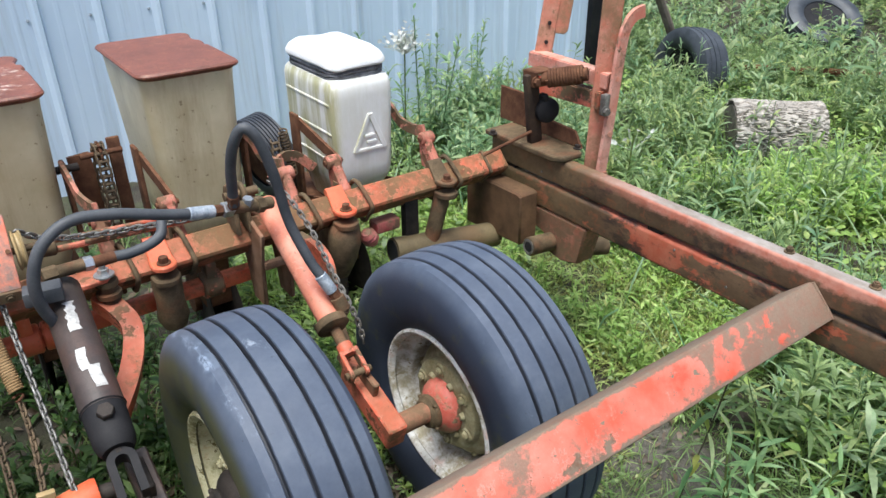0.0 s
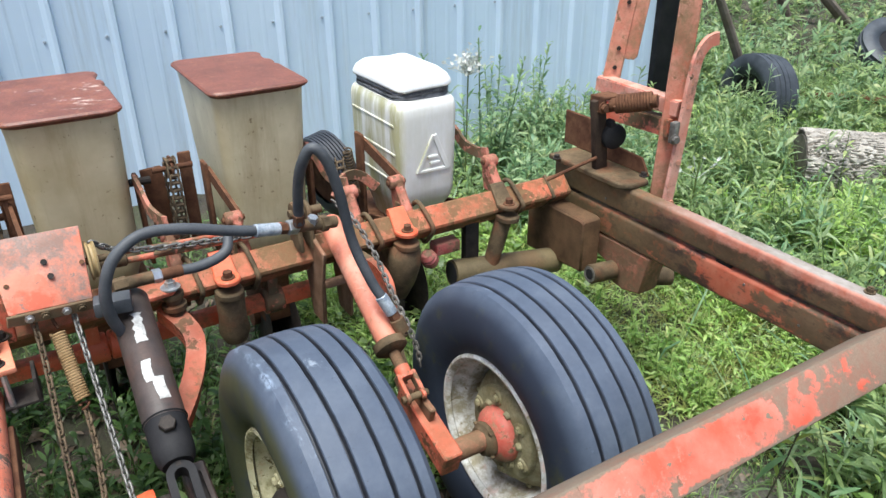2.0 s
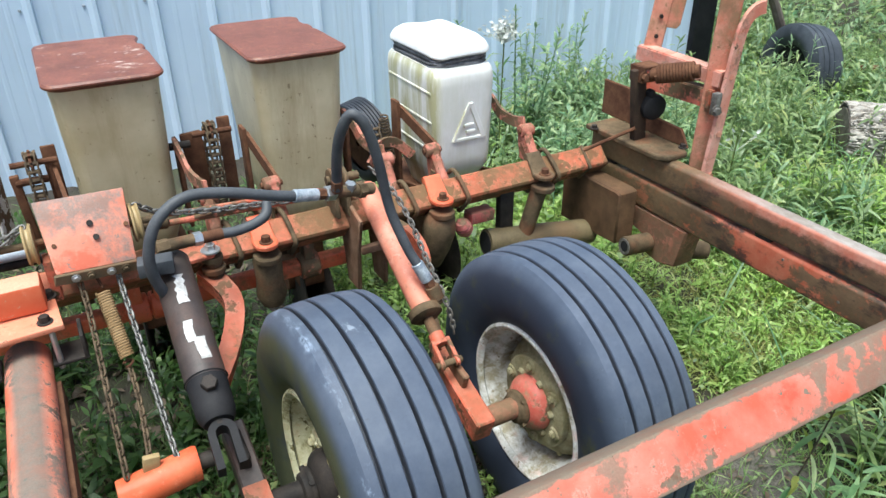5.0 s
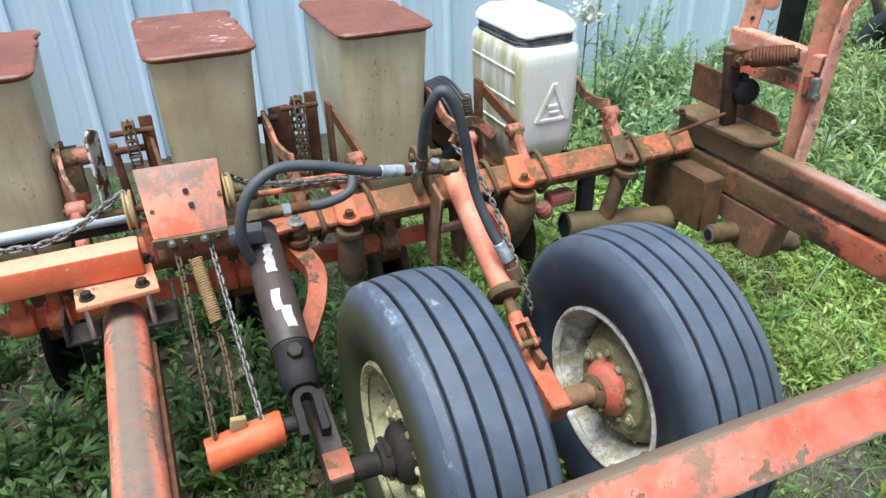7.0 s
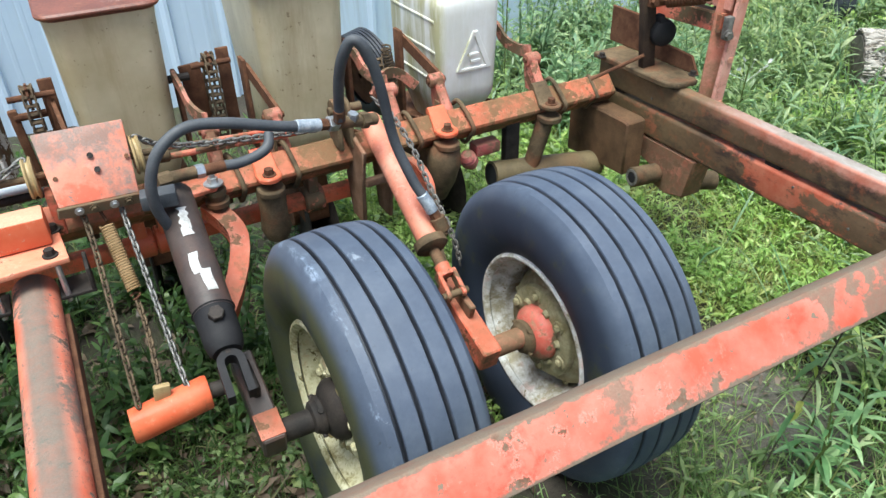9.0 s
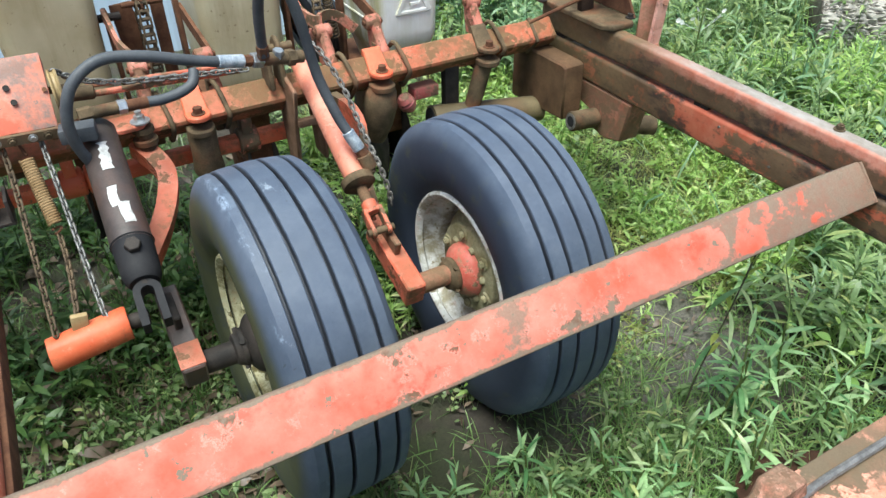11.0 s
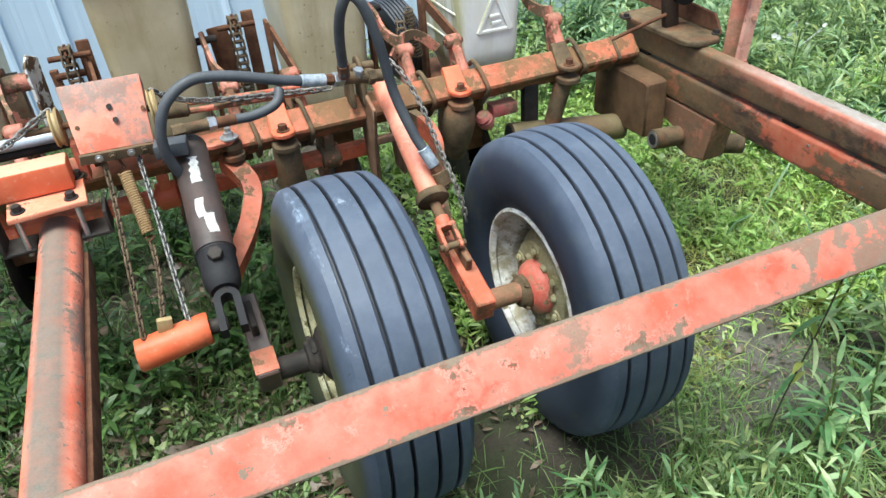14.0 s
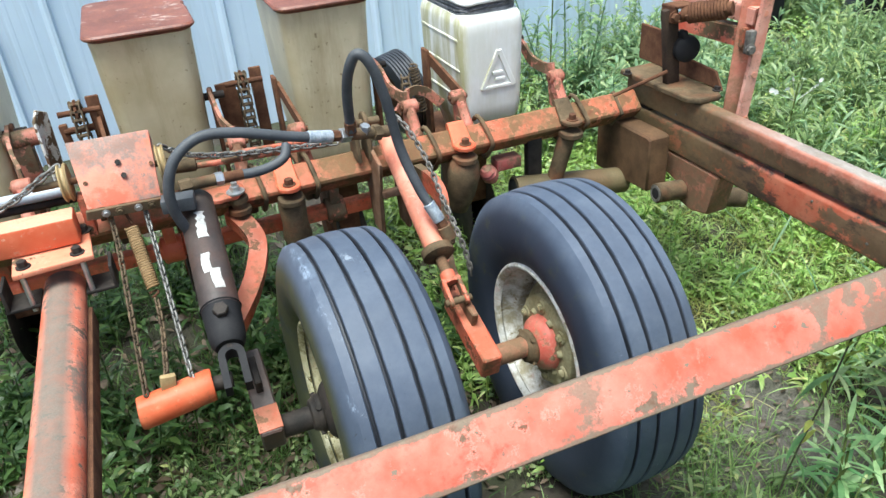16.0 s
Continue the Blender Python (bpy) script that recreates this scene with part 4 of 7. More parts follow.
def front_beam():
    t = thing("tongue_beam", (0.7, 0.12, 0.56), "grimy steel tongue beam with patches of orange paint", "frame beam")
    bm = bmesh.new()
    box(bm, (0.1, 0.112, 0.5965), (3.4, 0.126, 0.052), None, 0.006)
    part("beam", bm, PAINT_FRONT, t)
    # the latch lug, hinge eye and bolt on its face
    bm = bmesh.new()
    prism(bm, [(-0.076, -0.004), (0.050, -0.004), (0.062, 0.014), (0.056, 0.042), (0.008, 0.044), (-0.006, 0.020), (-0.070, 0.018)], 0.042, axes((0.782, 0.150, 0.6235), (1, 0.05, 0), (0, 0.15, 1)), 0.004)
    part("latch_lug", bm, PAINT_LATCH, t)
    bm = bmesh.new()
    lathe(bm, [(-0.018, 0.008), (-0.018, 0.018), (-0.013, 0.022), (0.013, 0.022), (0.018, 0.018), (0.018, 0.008), (-0.018, 0.008)], (0.815, 0.112, 0.636), (0.8, -0.5, -0.1), 20)
    part("hinge_eye", bm, PAINT_LATCH, t)
    bm = bmesh.new()
    hexbolt(bm, (0.829, 0.103, 0.634), (0.8, -0.5, -0.1), 0.011, 0.010, True, 0.008)
    part("bolt", bm, STEEL, t, "bright steel bolt")
    for x, turn in ((0.832, -14), (0.796, -4)):
        bm = bmesh.new()
        box(bm, (x, 0.066, 0.631), (0.012, 0.085, 0.018), Matrix.Rotation(radians(turn), 3, "Z"), 0.004)
        part("latch_bar", bm, PAINT_LATCH, t)
    bm = bmesh.new()
    prism(bm, [(-0.05, -0.045), (0.04, -0.045), (0.035, 0.03), (-0.02, 0.022), (-0.045, 0.0)], 0.012, axes((0.752, 0.09, 0.628), (1, 0, 0), (0, 1, 0)), 0.004)
    part("wear_pad", bm, PAINT_LATCH, t)
    bm = bmesh.new()
    sweep(bm, smooth_line([(0.822, 0.124, 0.638), (0.87, 0.140, 0.630), (1.13, 0.139, 0.629), (1.4, 0.139, 0.629), (1.72, 0.139, 0.629)], 6), 0.0062, 8)
    part("cable", bm, CABLE, t, "grey twisted steel cable")


front_beam()


def coulter():
    """The rusty disc in the weeds under the tongue beam."""
    t = thing("coulter_disc", (1.32, 0.29, 0.0), "dark rusty coulter disc leaning in the weeds", "disc")
    bm = bmesh.new()
    lathe(bm, [(0.004, 0.001), (0.004, 0.19), (0.0, 0.2), (-0.004, 0.19), (-0.004, 0.001)], (1.325, 0.27, 0.105), (0.15, 0.35, 1), 48)
    part("disc", bm, DISC_RUST, t)
    bm = bmesh.new()
    cyl(bm, (1.318, 0.256, 0.065), (1.331, 0.284, 0.145), 0.04, 16, ch=0.006)
    hub = part("hub", bm, DISC_RUST, t)
    bm = bmesh.new()
    cyl(bm, (1.32, 0.26, -0.06), (1.322, 0.264, 0.08), 0.022, 12)
    part("shank", bm, DISC_RUST, hub)


coulter()


def round_tube():
    t = thing("frame_tube", (-0.14, 0.8, 0.60), "round steel frame tube with flaking orange paint", "frame tube")
    bm = bmesh.new()
    cyl(bm, (-0.14, 1.50, 0.605), (-0.14, 0.176, 0.605), 0.045, 32)
    part("pipe", bm, PAINT_TUBE, t)
    bm = bmesh.new()
    box(bm, (-0.092, 0.80, 0.572), (0.014, 1.2, 0.05), None, 0.003)
    part("stiffener", bm, RUST, t)
    bm = bmesh.new()
    for s in (-1, 1):
        bm = bmesh.new()
        box(bm, (-0.14 + s * 0.082, 1.47, 0.612), (0.07, 0.075, 0.008), None, 0.002)
        box(bm, (-0.14 + s * 0.112, 1.47, 0.64), (0.008, 0.075, 0.055), None, 0.002)
        part("hanger_plate", bm, DARK_IRON, t)
    for s in (-1, 1):
        bm = bmesh.new()
        cyl(bm, (-0.14 + s * 0.062, 1.44, 0.600), (-0.14 + s * 0.062, 1.44, 0.69), 0.006, 8)
        part("hanger_bolt", bm, STEEL, t, "bright bolt")


round_tube()


def square_arm():
    t = thing("square_tube", (-0.6, 1.53, 0.70), "fresh orange square steel tube on a bolted plate", "frame tube")
    bm = bmesh.new()
    box(bm, (-0.64, 1.535, 0.738), (1.13, 0.068, 0.066), None, 0.007)
    part("tube", bm, PAINT_BLEACHED, t)
    bm = bmesh.new()
    box(bm, (-0.14, 1.51, 0.6965), (0.165, 0.16, 0.013), Matrix.Rotation(radians(4), 3, "Z"), 0.003)
    part("mounting_plate", bm, PAINT_NEWPINK, t)
    for x, y in ((-0.195, 1.455), (-0.085, 1.462), (-0.072, 1.565)):
        bm = bmesh.new()
        hexbolt(bm, (x, y, 0.703), (0, 0, 1), 0.011, 0.013)
        part("bolt", bm, DARK_IRON, t)
    bm = bmesh.new()
    box(bm, (-0.055, 1.60, 0.73), (0.02, 0.05, 0.10), None, 0.004)
    part("end_bracket", bm, PAINT_HALF, t)


square_arm()


def grey_conduit():
    t = thing("drive_pipe", (-0.6, 1.66, 0.775), "smooth grey plastic pipe lying behind the orange arm", "pipe")
    bm = bmesh.new()
    cyl(bm, (-1.3, 1.66, 0.783), (-0.078, 1.66, 0.775), 0.0145, 16)
    part("pipe", bm, GREYPIPE, t)
    bm = bmesh.new()
    cyl(bm, (-1.3, 1.668, 0.752), (-0.06, 1.668, 0.748), 0.012, 14)
    part("lower_pipe", bm, DARK_IRON, t)


grey_conduit()


# ---------------------------------------------------------------- control box
def control_box():
    t = thing("clutch_box", (0.035, 1.57, 0.80), "orange sheet-metal cover with worn grey patches", "cover box")
    tl, tr, br, bl = V(-0.054, 1.612, 0.905), V(0.127, 1.612, 0.900), V(0.116, 1.530, 0.762), V(-0.044, 1.522, 0.772)
    bm = bmesh.new()
    back = V(0, 0.085, -0.055)
    f = [bm.verts.new(p) for p in (tl, tr, br, bl)]
    b = [bm.verts.new(p) for p in (tl + back, tr + back, br + V(0, 0.15, 0.0), bl + V(0, 0.15, 0.0))]
    bm.faces.new(f)
    bm.faces.new(b[::-1])
    bridge(bm, f, b)
    bmesh.ops.recalc_face_normals(bm, faces=bm.faces)
    bevelled(bm, 0.003, 2)
    part("cover", bm, PAINT_BOX, t)
    bm = bmesh.new()
    d = (br - bl).normalized()
    m = axes((bl + br) / 2 + V(0, 0.002, -0.014), d, (0, -0.2, 1))
    prism(bm, [(-0.088, -0.014), (0.086, -0.014), (0.083, 0.013), (-0.085, 0.013)], 0.008, m, 0.002)
    lip = part("lip", bm, PAINT_OLD, t)
    for k, mat in ((-0.045, STEEL), (-0.015, GRIME), (0.025, STEEL), (0.055, GRIME)):
        bm = bmesh.new()
        hexbolt(bm, m @ V(k, 0, 0.004), m.to_3x3() @ V(0, 0, 1), 0.0065, 0.005)
        part("screw", bm, mat, lip)
    u, v = (tr - tl), (bl - tl)
    nrm = u.cross(v).normalized() * -1
    for a, c in ((0.08, 0.62), (0.52, 0.40), (0.54, 0.60), (0.90, 0.50)):
        bm = bmesh.new()
        spot = tl + u * a + v * c
        cyl(bm, spot - nrm * 0.002, spot + nrm * 0.0012, 0.0065 if 0.3 < a < 0.7 else 0.005, 14)
        part("bolt", bm, DARK_IRON if 0.3 < a < 0.7 else GRIME, t)
    for x in (-0.078, 0.137):
        bm = bmesh.new()
        s = -1 if x < 0 else 1
        lathe(bm, [(-0.010, 0.006), (-0.010, 0.043), (-0.006, 0.046), (-0.002, 0.040), (0.002, 0.040), (0.006, 0.046), (0.010, 0.043), (0.010, 0.006)], (x, 1.605, 0.815), (1, 0, 0), 28)
        part("pulley", bm, TAN, t, "tan plastic pulley")
    bm = bmesh.new()
    cyl(bm, (-0.15, 1.605, 0.815), (0.17, 1.605, 0.815), 0.008, 10)
    for x in (-0.03, 0.10):
        box(bm, (x, 1.66, 0.75), (0.014, 0.05, 0.13), None, 0.002)
    part("axle", bm, GRIME, t)
    # the dark block with the short hose union beside the cover
    bm = bmesh.new()
    box(bm, (0.150, 1.50, 0.752), (0.075, 0.045, 0.034), Matrix.Rotation(radians(-8), 3, "Z"), 0.004)
    part("union_block", bm, HOSE, t)


control_box()


# ---------------------------------------------------------------- chains
def link_mesh(bm, p, q, side, w, r, segs=6):
    """One stadium-shaped link from p to q, lying flat towards side."""
    d = (q - p)
    n = d.normalized()
    s = (side - n * side.dot(n)).normalized() * w
    c0, c1 = p + n * 0.0, q
    pts = []
    for k in range(5):
        a = math.pi * (0.5 + k / 4)
        pts.append(c0 + s * math.sin(a) + n * math.cos(a) * w)
    for k in range(5):
        a = math.pi * (-0.5 + k / 4)
        pts.append(c1 + s * math.sin(a) + n * math.cos(a) * w)
    a, rings = None, []
    for i, pt in enumerate(pts):
        dd = (pts[(i + 1) % len(pts)] - pts[i - 1]).normalized()
        up = n.cross(s).normalized()
        out = dd.cross(up)
        rings.append([bm.verts.new(pt + (up * math.cos(t * math.tau / segs) + out * math.sin(t * math.tau / segs)) * r) for t in range(segs)])
    for i in range(len(rings)):
        bridge(bm, rings[i], rings[(i + 1) % len(rings)])


def chain(name, pts, mat, label, pitch=0.017, w=0.0055, r=0.0026):
    """A welded-link chain along the points, its links turned by quarters."""
    pts = smooth_line(pts, 10)
    total = sum((b - a).length for a, b in zip(pts, pts[1:]))
    n = max(2, int(total / pitch))
    t = thing(name, tuple(pts[-1]), label, "chain")
    even, at = [], 0.0
    acc, i = 0.0, 0
    for k in range(n + 1):
        want = total * k / n
        while i < len(pts) - 2 and acc + (pts[i + 1] - pts[i]).length < want:
            acc += (pts[i + 1] - pts[i]).length
            i += 1
        seg = (pts[i + 1] - pts[i])
        even.append(pts[i] + seg * min(1, (want - acc) / max(seg.length, 1e-6)))
    L = total / n
    bm = bmesh.new()
    link_mesh(bm, V(L * 0.05, 0, 0), V(L * 0.95, 0, 0), V(0, 0, 1), w, r)
    me = bpy.data.meshes.new("link")
    bm.to_mesh(me)
    bm.free()
    me.materials.append(mat)
    me.shade_smooth()
    for k in range(n):
        p, q = even[k], even[k + 1]
        a, b = frame_of(q - p)
        side = (a * math.cos(0.7) + b * math.sin(0.7)) if k % 2 else (b * math.cos(0.7) - a * math.sin(0.7))
        ob = new("link", me)
        ob.parent = t
        ob.matrix_basis = world_of(t).inverted() @ axes(p, q - p, side.cross(q - p))
    return t


chain("safety_chain", [(-1.0, 1.60, 0.79), (-0.344, 1.58, 0.786), (-0.28, 1.58, 0.782), (-0.20, 1.585, 0.80), (-0.12, 1.60, 0.84), (-0.082, 1.605, 0.857)], ZINC, "bright zinc chain over the pulley", 0.018, 0.0062, 0.0029)
chain("lift_chain", [(0.14, 1.61, 0.855), (0.20, 1.66, 0.80), (0.30, 1.70, 0.762), (0.42, 1.72, 0.74), (0.59, 1.72, 0.722)], ZINC, "tarnished chain along the toolbar", 0.018, 0.0062, 0.0029)
chain("hanging_chain", [(-0.006, 1.56, 0.745), (-0.002, 1.48, 0.69), (-0.008, 1.30, 0.57), (-0.012, 1.17, 0.49)], RUSTCHAIN, "rusty chain hanging to the orange tube", 0.017)
chain("hanging_chain", [(0.072, 1.555, 0.735), (0.076, 1.45, 0.66), (0.08, 1.30, 0.57), (0.084, 1.17, 0.487)], ZINC, "bright twisted chain hanging to the orange tube", 0.015, 0.005, 0.0026)
chain("hanging_chain", [(0.046, 1.415, 0.565), (0.046, 1.33, 0.54), (0.040, 1.22, 0.525), (0.036, 1.178, 0.512)], RUSTCHAIN, "rusty chain below the return spring", 0.016, 0.005, 0.0026)
chain("hoist_chain", [(0.735, 1.66, 0.80), (0.765, 1.62, 0.765), (0.79, 1.55, 0.69), (0.80, 1.47, 0.60), (0.812, 1.40, 0.52), (0.82, 1.37, 0.46), (0.822, 1.36, 0.42)], TARN, "tarnished chain hanging behind the orange cylinder", 0.016, 0.0055, 0.0028)


def coil(bm, p, q, r, wire, turns, segs=12):
    p, q = Vector(p), Vector(q)
    a, b = frame_of(q - p)
    n = int(turns * segs)
    sweep(bm, [p + (q - p) * (k / n) + (a * math.cos(k * math.tau / segs) + b * math.sin(k * math.tau / segs)) * r for k in range(n + 1)], wire, 6)


def return_spring():
    t = thing("return_spring", (0.04, 1.48, 0.65), "tan rusty coil spring hanging under the cover", "spring")
    bm = bmesh.new()
    coil(bm, (0.033, 1.525, 0.705), (0.046, 1.43, 0.588), 0.0135, 0.0028, 26)
    part("coil", bm, TANRUST, t)
    bm = bmesh.new()
    sweep(bm, smooth_line([(0.028, 1.56, 0.745), (0.03, 1.545, 0.73), (0.036, 1.53, 0.712)], 4), 0.0035, 6)
    box(bm, (0.028, 1.556, 0.742), (0.018, 0.006, 0.03), None, 0.001)
    part("hook", bm, RUST, t)
    bm = bmesh.new()
    coil(bm, (0.044, 1.425, 0.582), (0.048, 1.422, 0.570), 0.009, 0.0028, 1.2)
    part("end_loop", bm, RUST, t)


return_spring()


# ---------------------------------------------------------------- hydraulic cylinders and wheel arms
def dark_cylinder():
    t = thing("hydraulic_cylinder", (0.18, 1.4, 0.64), "dark greasy hydraulic cylinder with torn white labels", "cylinder")
    a, b = V(0.186, 1.578, 0.712), V(0.176, 1.225, 0.572)
    d = (b - a).normalized()
    bm = bmesh.new()
    sweep(bm, [a, a + d * 0.006, b - d * 0.04, b - d * 0.036], 0.043, 32, True, [0.040, 0.043, 0.043, 0.043])
    body = part("barrel", bm, CYLDARK, t)
    bm = bmesh.new()
    sweep(bm, [b - d * 0.042, b - d * 0.04, b - d * 0.036, b + d * 0.034, b + d * 0.05, b + d * 0.062], 0.042, 32, True, [0.043, 0.0455, 0.042, 0.040, 0.037, 0.030])
    part("gland", bm, BLACK, t)
    s, up = frame_of(d)
    up = d.cross(V(1, 0, 0)).normalized()
    if up.z < 0:
        up = -up
    out = (up * 0.95 + V(0, -0.1, 0)).normalized()
    bm = bmesh.new()
    cyl(bm, b - d * 0.010 + out * 0.036, b - d * 0.010 + out * 0.056, 0.017, 6, ch=0.002)
    part("port_plug", bm, DARK_IRON, t)
    bm = bmesh.new()
    cyl(bm, b + d * 0.02, b + d * 0.072, 0.018, 16)
    part("rod", bm, DARK_IRON, t)
    # the labels that have mostly torn off
    for along, lat, w, h, seed in ((0.120, 0.002, 0.026, 0.080, 1), (0.236, -0.006, 0.020, 0.055, 2), (0.284, 0.010, 0.023, 0.056, 3)):
        rr = random.Random(seed)
        bm = bmesh.new()
        grid = []
        n = 22
        for i in range(n):
            v = i / (n - 1)
            row = []
            rag = 0.1 if seed > 1 else 0.5
            left, right = -0.5 + rag * abs(noise.noise(V(v * 4, seed, 0))), 0.5 - rag * abs(noise.noise(V(v * 4, seed, 7)))
            for k in range(5):
                u = (left + (right - left) * k / 4) * w + lat + 0.002 * math.sin(v * 5 + seed)
                ang = u / 0.044
                n_dir = (up * math.cos(ang) + V(1, 0, 0) * math.sin(ang))
                row.append(bm.verts.new(a + d * (along + (v - 0.5) * h) + n_dir * 0.0442))
            grid.append(row)
        for r0, r1 in zip(grid, grid[1:]):
            bridge(bm, r0, r1, False)
        part("label_scrap", bm, PAPER, t, "torn white label")
    # the U-shaped fork on the rod
    bm = bmesh.new()
    half = 0.0205
    e = b + d * (0.070 + half)
    u_line = [e + V(-half, 0, 0) + d * s for s in (0.075, 0.045, 0.01)]
    u_line += [e + V(-half * math.cos(k * math.pi / 6), 0, 0) - d * (half * math.sin(k * math.pi / 6)) for k in range(7)]
    u_line += [e + V(half, 0, 0) + d * s for s in (0.01, 0.045, 0.075)]
    flat_bar(bm, u_line, 0.034, 0.015, V(1, 0, 0).cross(d))
    part("fork", bm, BLACK, t)
    return t


dark_cylinder()


def orange_cylinder():
    t = thing("hydraulic_cylinder", (0.71, 1.45, 0.64), "faded orange hydraulic cylinder with a rusty gland", "cylinder")
    a, b = V(0.716, 1.655, 0.750), V(0.714, 1.315, 0.548)
    d = (b - a).normalized()
    bm = bmesh.new()
    sweep(bm, [a, a + d * 0.006, b - d * 0.006, b], 0.029, 28, True, [0.025, 0.0290, 0.0290, 0.026])
    part("barrel", bm, PAINT_CYL, t)
    bm = bmesh.new()
    sweep(bm, [b - d * 0.012, b - d * 0.008, b + d * 0.012, b + d * 0.02], 0.04, 24, True, [0.034, 0.042, 0.042, 0.03])
    part("gland", bm, GRIME, t)
    bm = bmesh.new()
    cyl(bm, b, b + d * 0.075, 0.014, 16)
    part("rod", bm, GRIME, t)
    e = b + d * 0.075
    bm = bmesh.new()
    cyl(bm, e - d * 0.012, e + d * 0.02, 0.019, 16)
    x = V(1, 0, 0)
    for s in (-1, 1):
        m = axes(e + d * 0.045 + x * s * 0.020, d, d.cross(x))
        prism(bm, rounded(0.075, 0.030, 0.012), 0.010, m, 0.002)
    prism(bm, rounded(0.014, 0.030, 0.004), 0.05, axes(e + d * 0.014, d, d.cross(x)), 0.002)
    part("fork", bm, PAINT_HALF, t)
    bm = bmesh.new()
    cyl(bm, e + d * 0.068 - x * 0.034, e + d * 0.068 + x * 0.034, 0.009, 12)
    part("pin", bm, GRIME, t)
    return t


orange_cylinder()


def wheel_arm(x, mat, end_mat, group="wheel arms", pad=None):
    """The crank that carries a wheel: a thick bar, its stub axle along x."""
    t = thing("crank_axle", (x, 1.12, 0.38), "thick orange steel crank arm with a stub axle", "axle crank", group)
    p, q = V(x, 1.285, 0.415), V(x, 1.068, 0.347)
    d = (q - p).normalized()
    n = V(0, -d.z, d.y) * -1
    if n.z < 0:
        n = -n
    bm = bmesh.new()
    prism(bm, [(-0.005, -0.032), ((q - p).length, -0.035), ((q - p).length, 0.035), (-0.005, 0.032)], 0.05, axes(p, d, n), 0.004)
    part("crank", bm, mat, t)
    bm = bmesh.new()
    prism(bm, [(0.0, -0.02), (0.085, -0.02), (0.085, 0.03), (0.0, 0.016)], 0.016, axes(p + n * 0.045 + d * 0.035, d, n), 0.003)
    part("web", bm, end_mat, t)
    bm = bmesh.new()
    cyl(bm, (x + 0.022, 1.108, 0.343), (x + 0.22, 1.111, 0.338), 0.0265, 24)
    part("stub_axle", bm, end_mat, t)
    if pad:
        bm = bmesh.new()
        box(bm, (0, 0, 0), (0.0525, 0.062, 0.004), None, 0.001)
        bm.transform(axes(q - d * 0.038 + n * 0.0355, V(1, 0, 0), d))
        part("painted_face", bm, pad, t, "orange paint left on the face of the crank")
    return t


wheel_arm(0.739, PAINT_GOOD, PAINT_BLOCK)
wheel_arm(0.212, CYLDARK, DARK_IRON, pad=PAINT_GOOD)


def tie_tube():
    t = thing("tie_tube", (0.04, 1.17, 0.45), "fresh orange tube with a welded tan tab", "tube")
    bm = bmesh.new()
    a, b = V(-0.035, 1.168, 0.447), V(0.122, 1.175, 0.462)
    sweep(bm, [a + V(0.002, 0, 0), a, a + V(0.004, 0, 0), b - V(0.004, 0, 0), b, b - V(0.002, 0, 0)], 0.036, 28, True, [0.028, 0.034, 0.036, 0.036, 0.034, 0.026])
    part("tube", bm, PAINT_NEW, t)
    bm = bmesh.new()
    cyl(bm, b - V(0.01, 0, 0), V(0.163, 1.172, 0.462), 0.017, 16)
    part("shaft", bm, DARK_IRON, t)
    bm = bmesh.new()
    box(bm, (0.036, 1.176, 0.498), (0.032, 0.014, 0.042), Matrix.Rotation(radians(8), 3, "Y"), 0.003)
    part("tab", bm, TAN, t, "tan welded tab")


tie_tube()


# ---------------------------------------------------------------- hoses
def hose(name_pts, label, fittings):
    t = thing("hydraulic_hose", tuple(name_pts[0]), label, "hose", "hydraulic hoses")
    bm = bmesh.new()
    sweep(bm, smooth_line(name_pts, 8), 0.0125, 14)
    part("hose", bm, HOSE, t)
    for nm, p, q, r, mat, hexed in fittings:
        bm = bmesh.new()
        cyl(bm, p, q, r, 6 if hexed else 18, ch=0.0015)
        part(nm, bm, mat, t)
    return t


hose([V(0.172, 1.485, 0.662), V(0.150, 1.47, 0.70), V(0.136, 1.455, 0.76), V(0.140, 1.45, 0.82), V(0.170, 1.455, 0.878), V(0.232, 1.47, 0.908), V(0.316, 1.48, 0.896), V(0.416, 1.49, 0.862), V(0.478, 1.50, 0.842)],
     "grey hydraulic hose with white-crimped end", [
    ("ferrule", V(0.474, 1.50, 0.843), V(0.535, 1.512, 0.828), 0.0155, CRIMP, False),
    ("nut", V(0.535, 1.512, 0.828), V(0.556, 1.516, 0.823), 0.014, RUST, True),
    ("union", V(0.556, 1.516, 0.823), V(0.582, 1.522, 0.818), 0.0185, STEEL, True),
    ("adapter", V(0.58, 1.522, 0.818), V(0.69, 1.54, 0.798), 0.0155, GRIME, False),
    ("elbow_nut", V(0.622, 1.527, 0.812), V(0.626, 1.522, 0.834), 0.0135, STEEL, True),
    ("collar", V(0.645, 1.53, 0.806), V(0.665, 1.535, 0.803), 0.021, GRIME, True)])
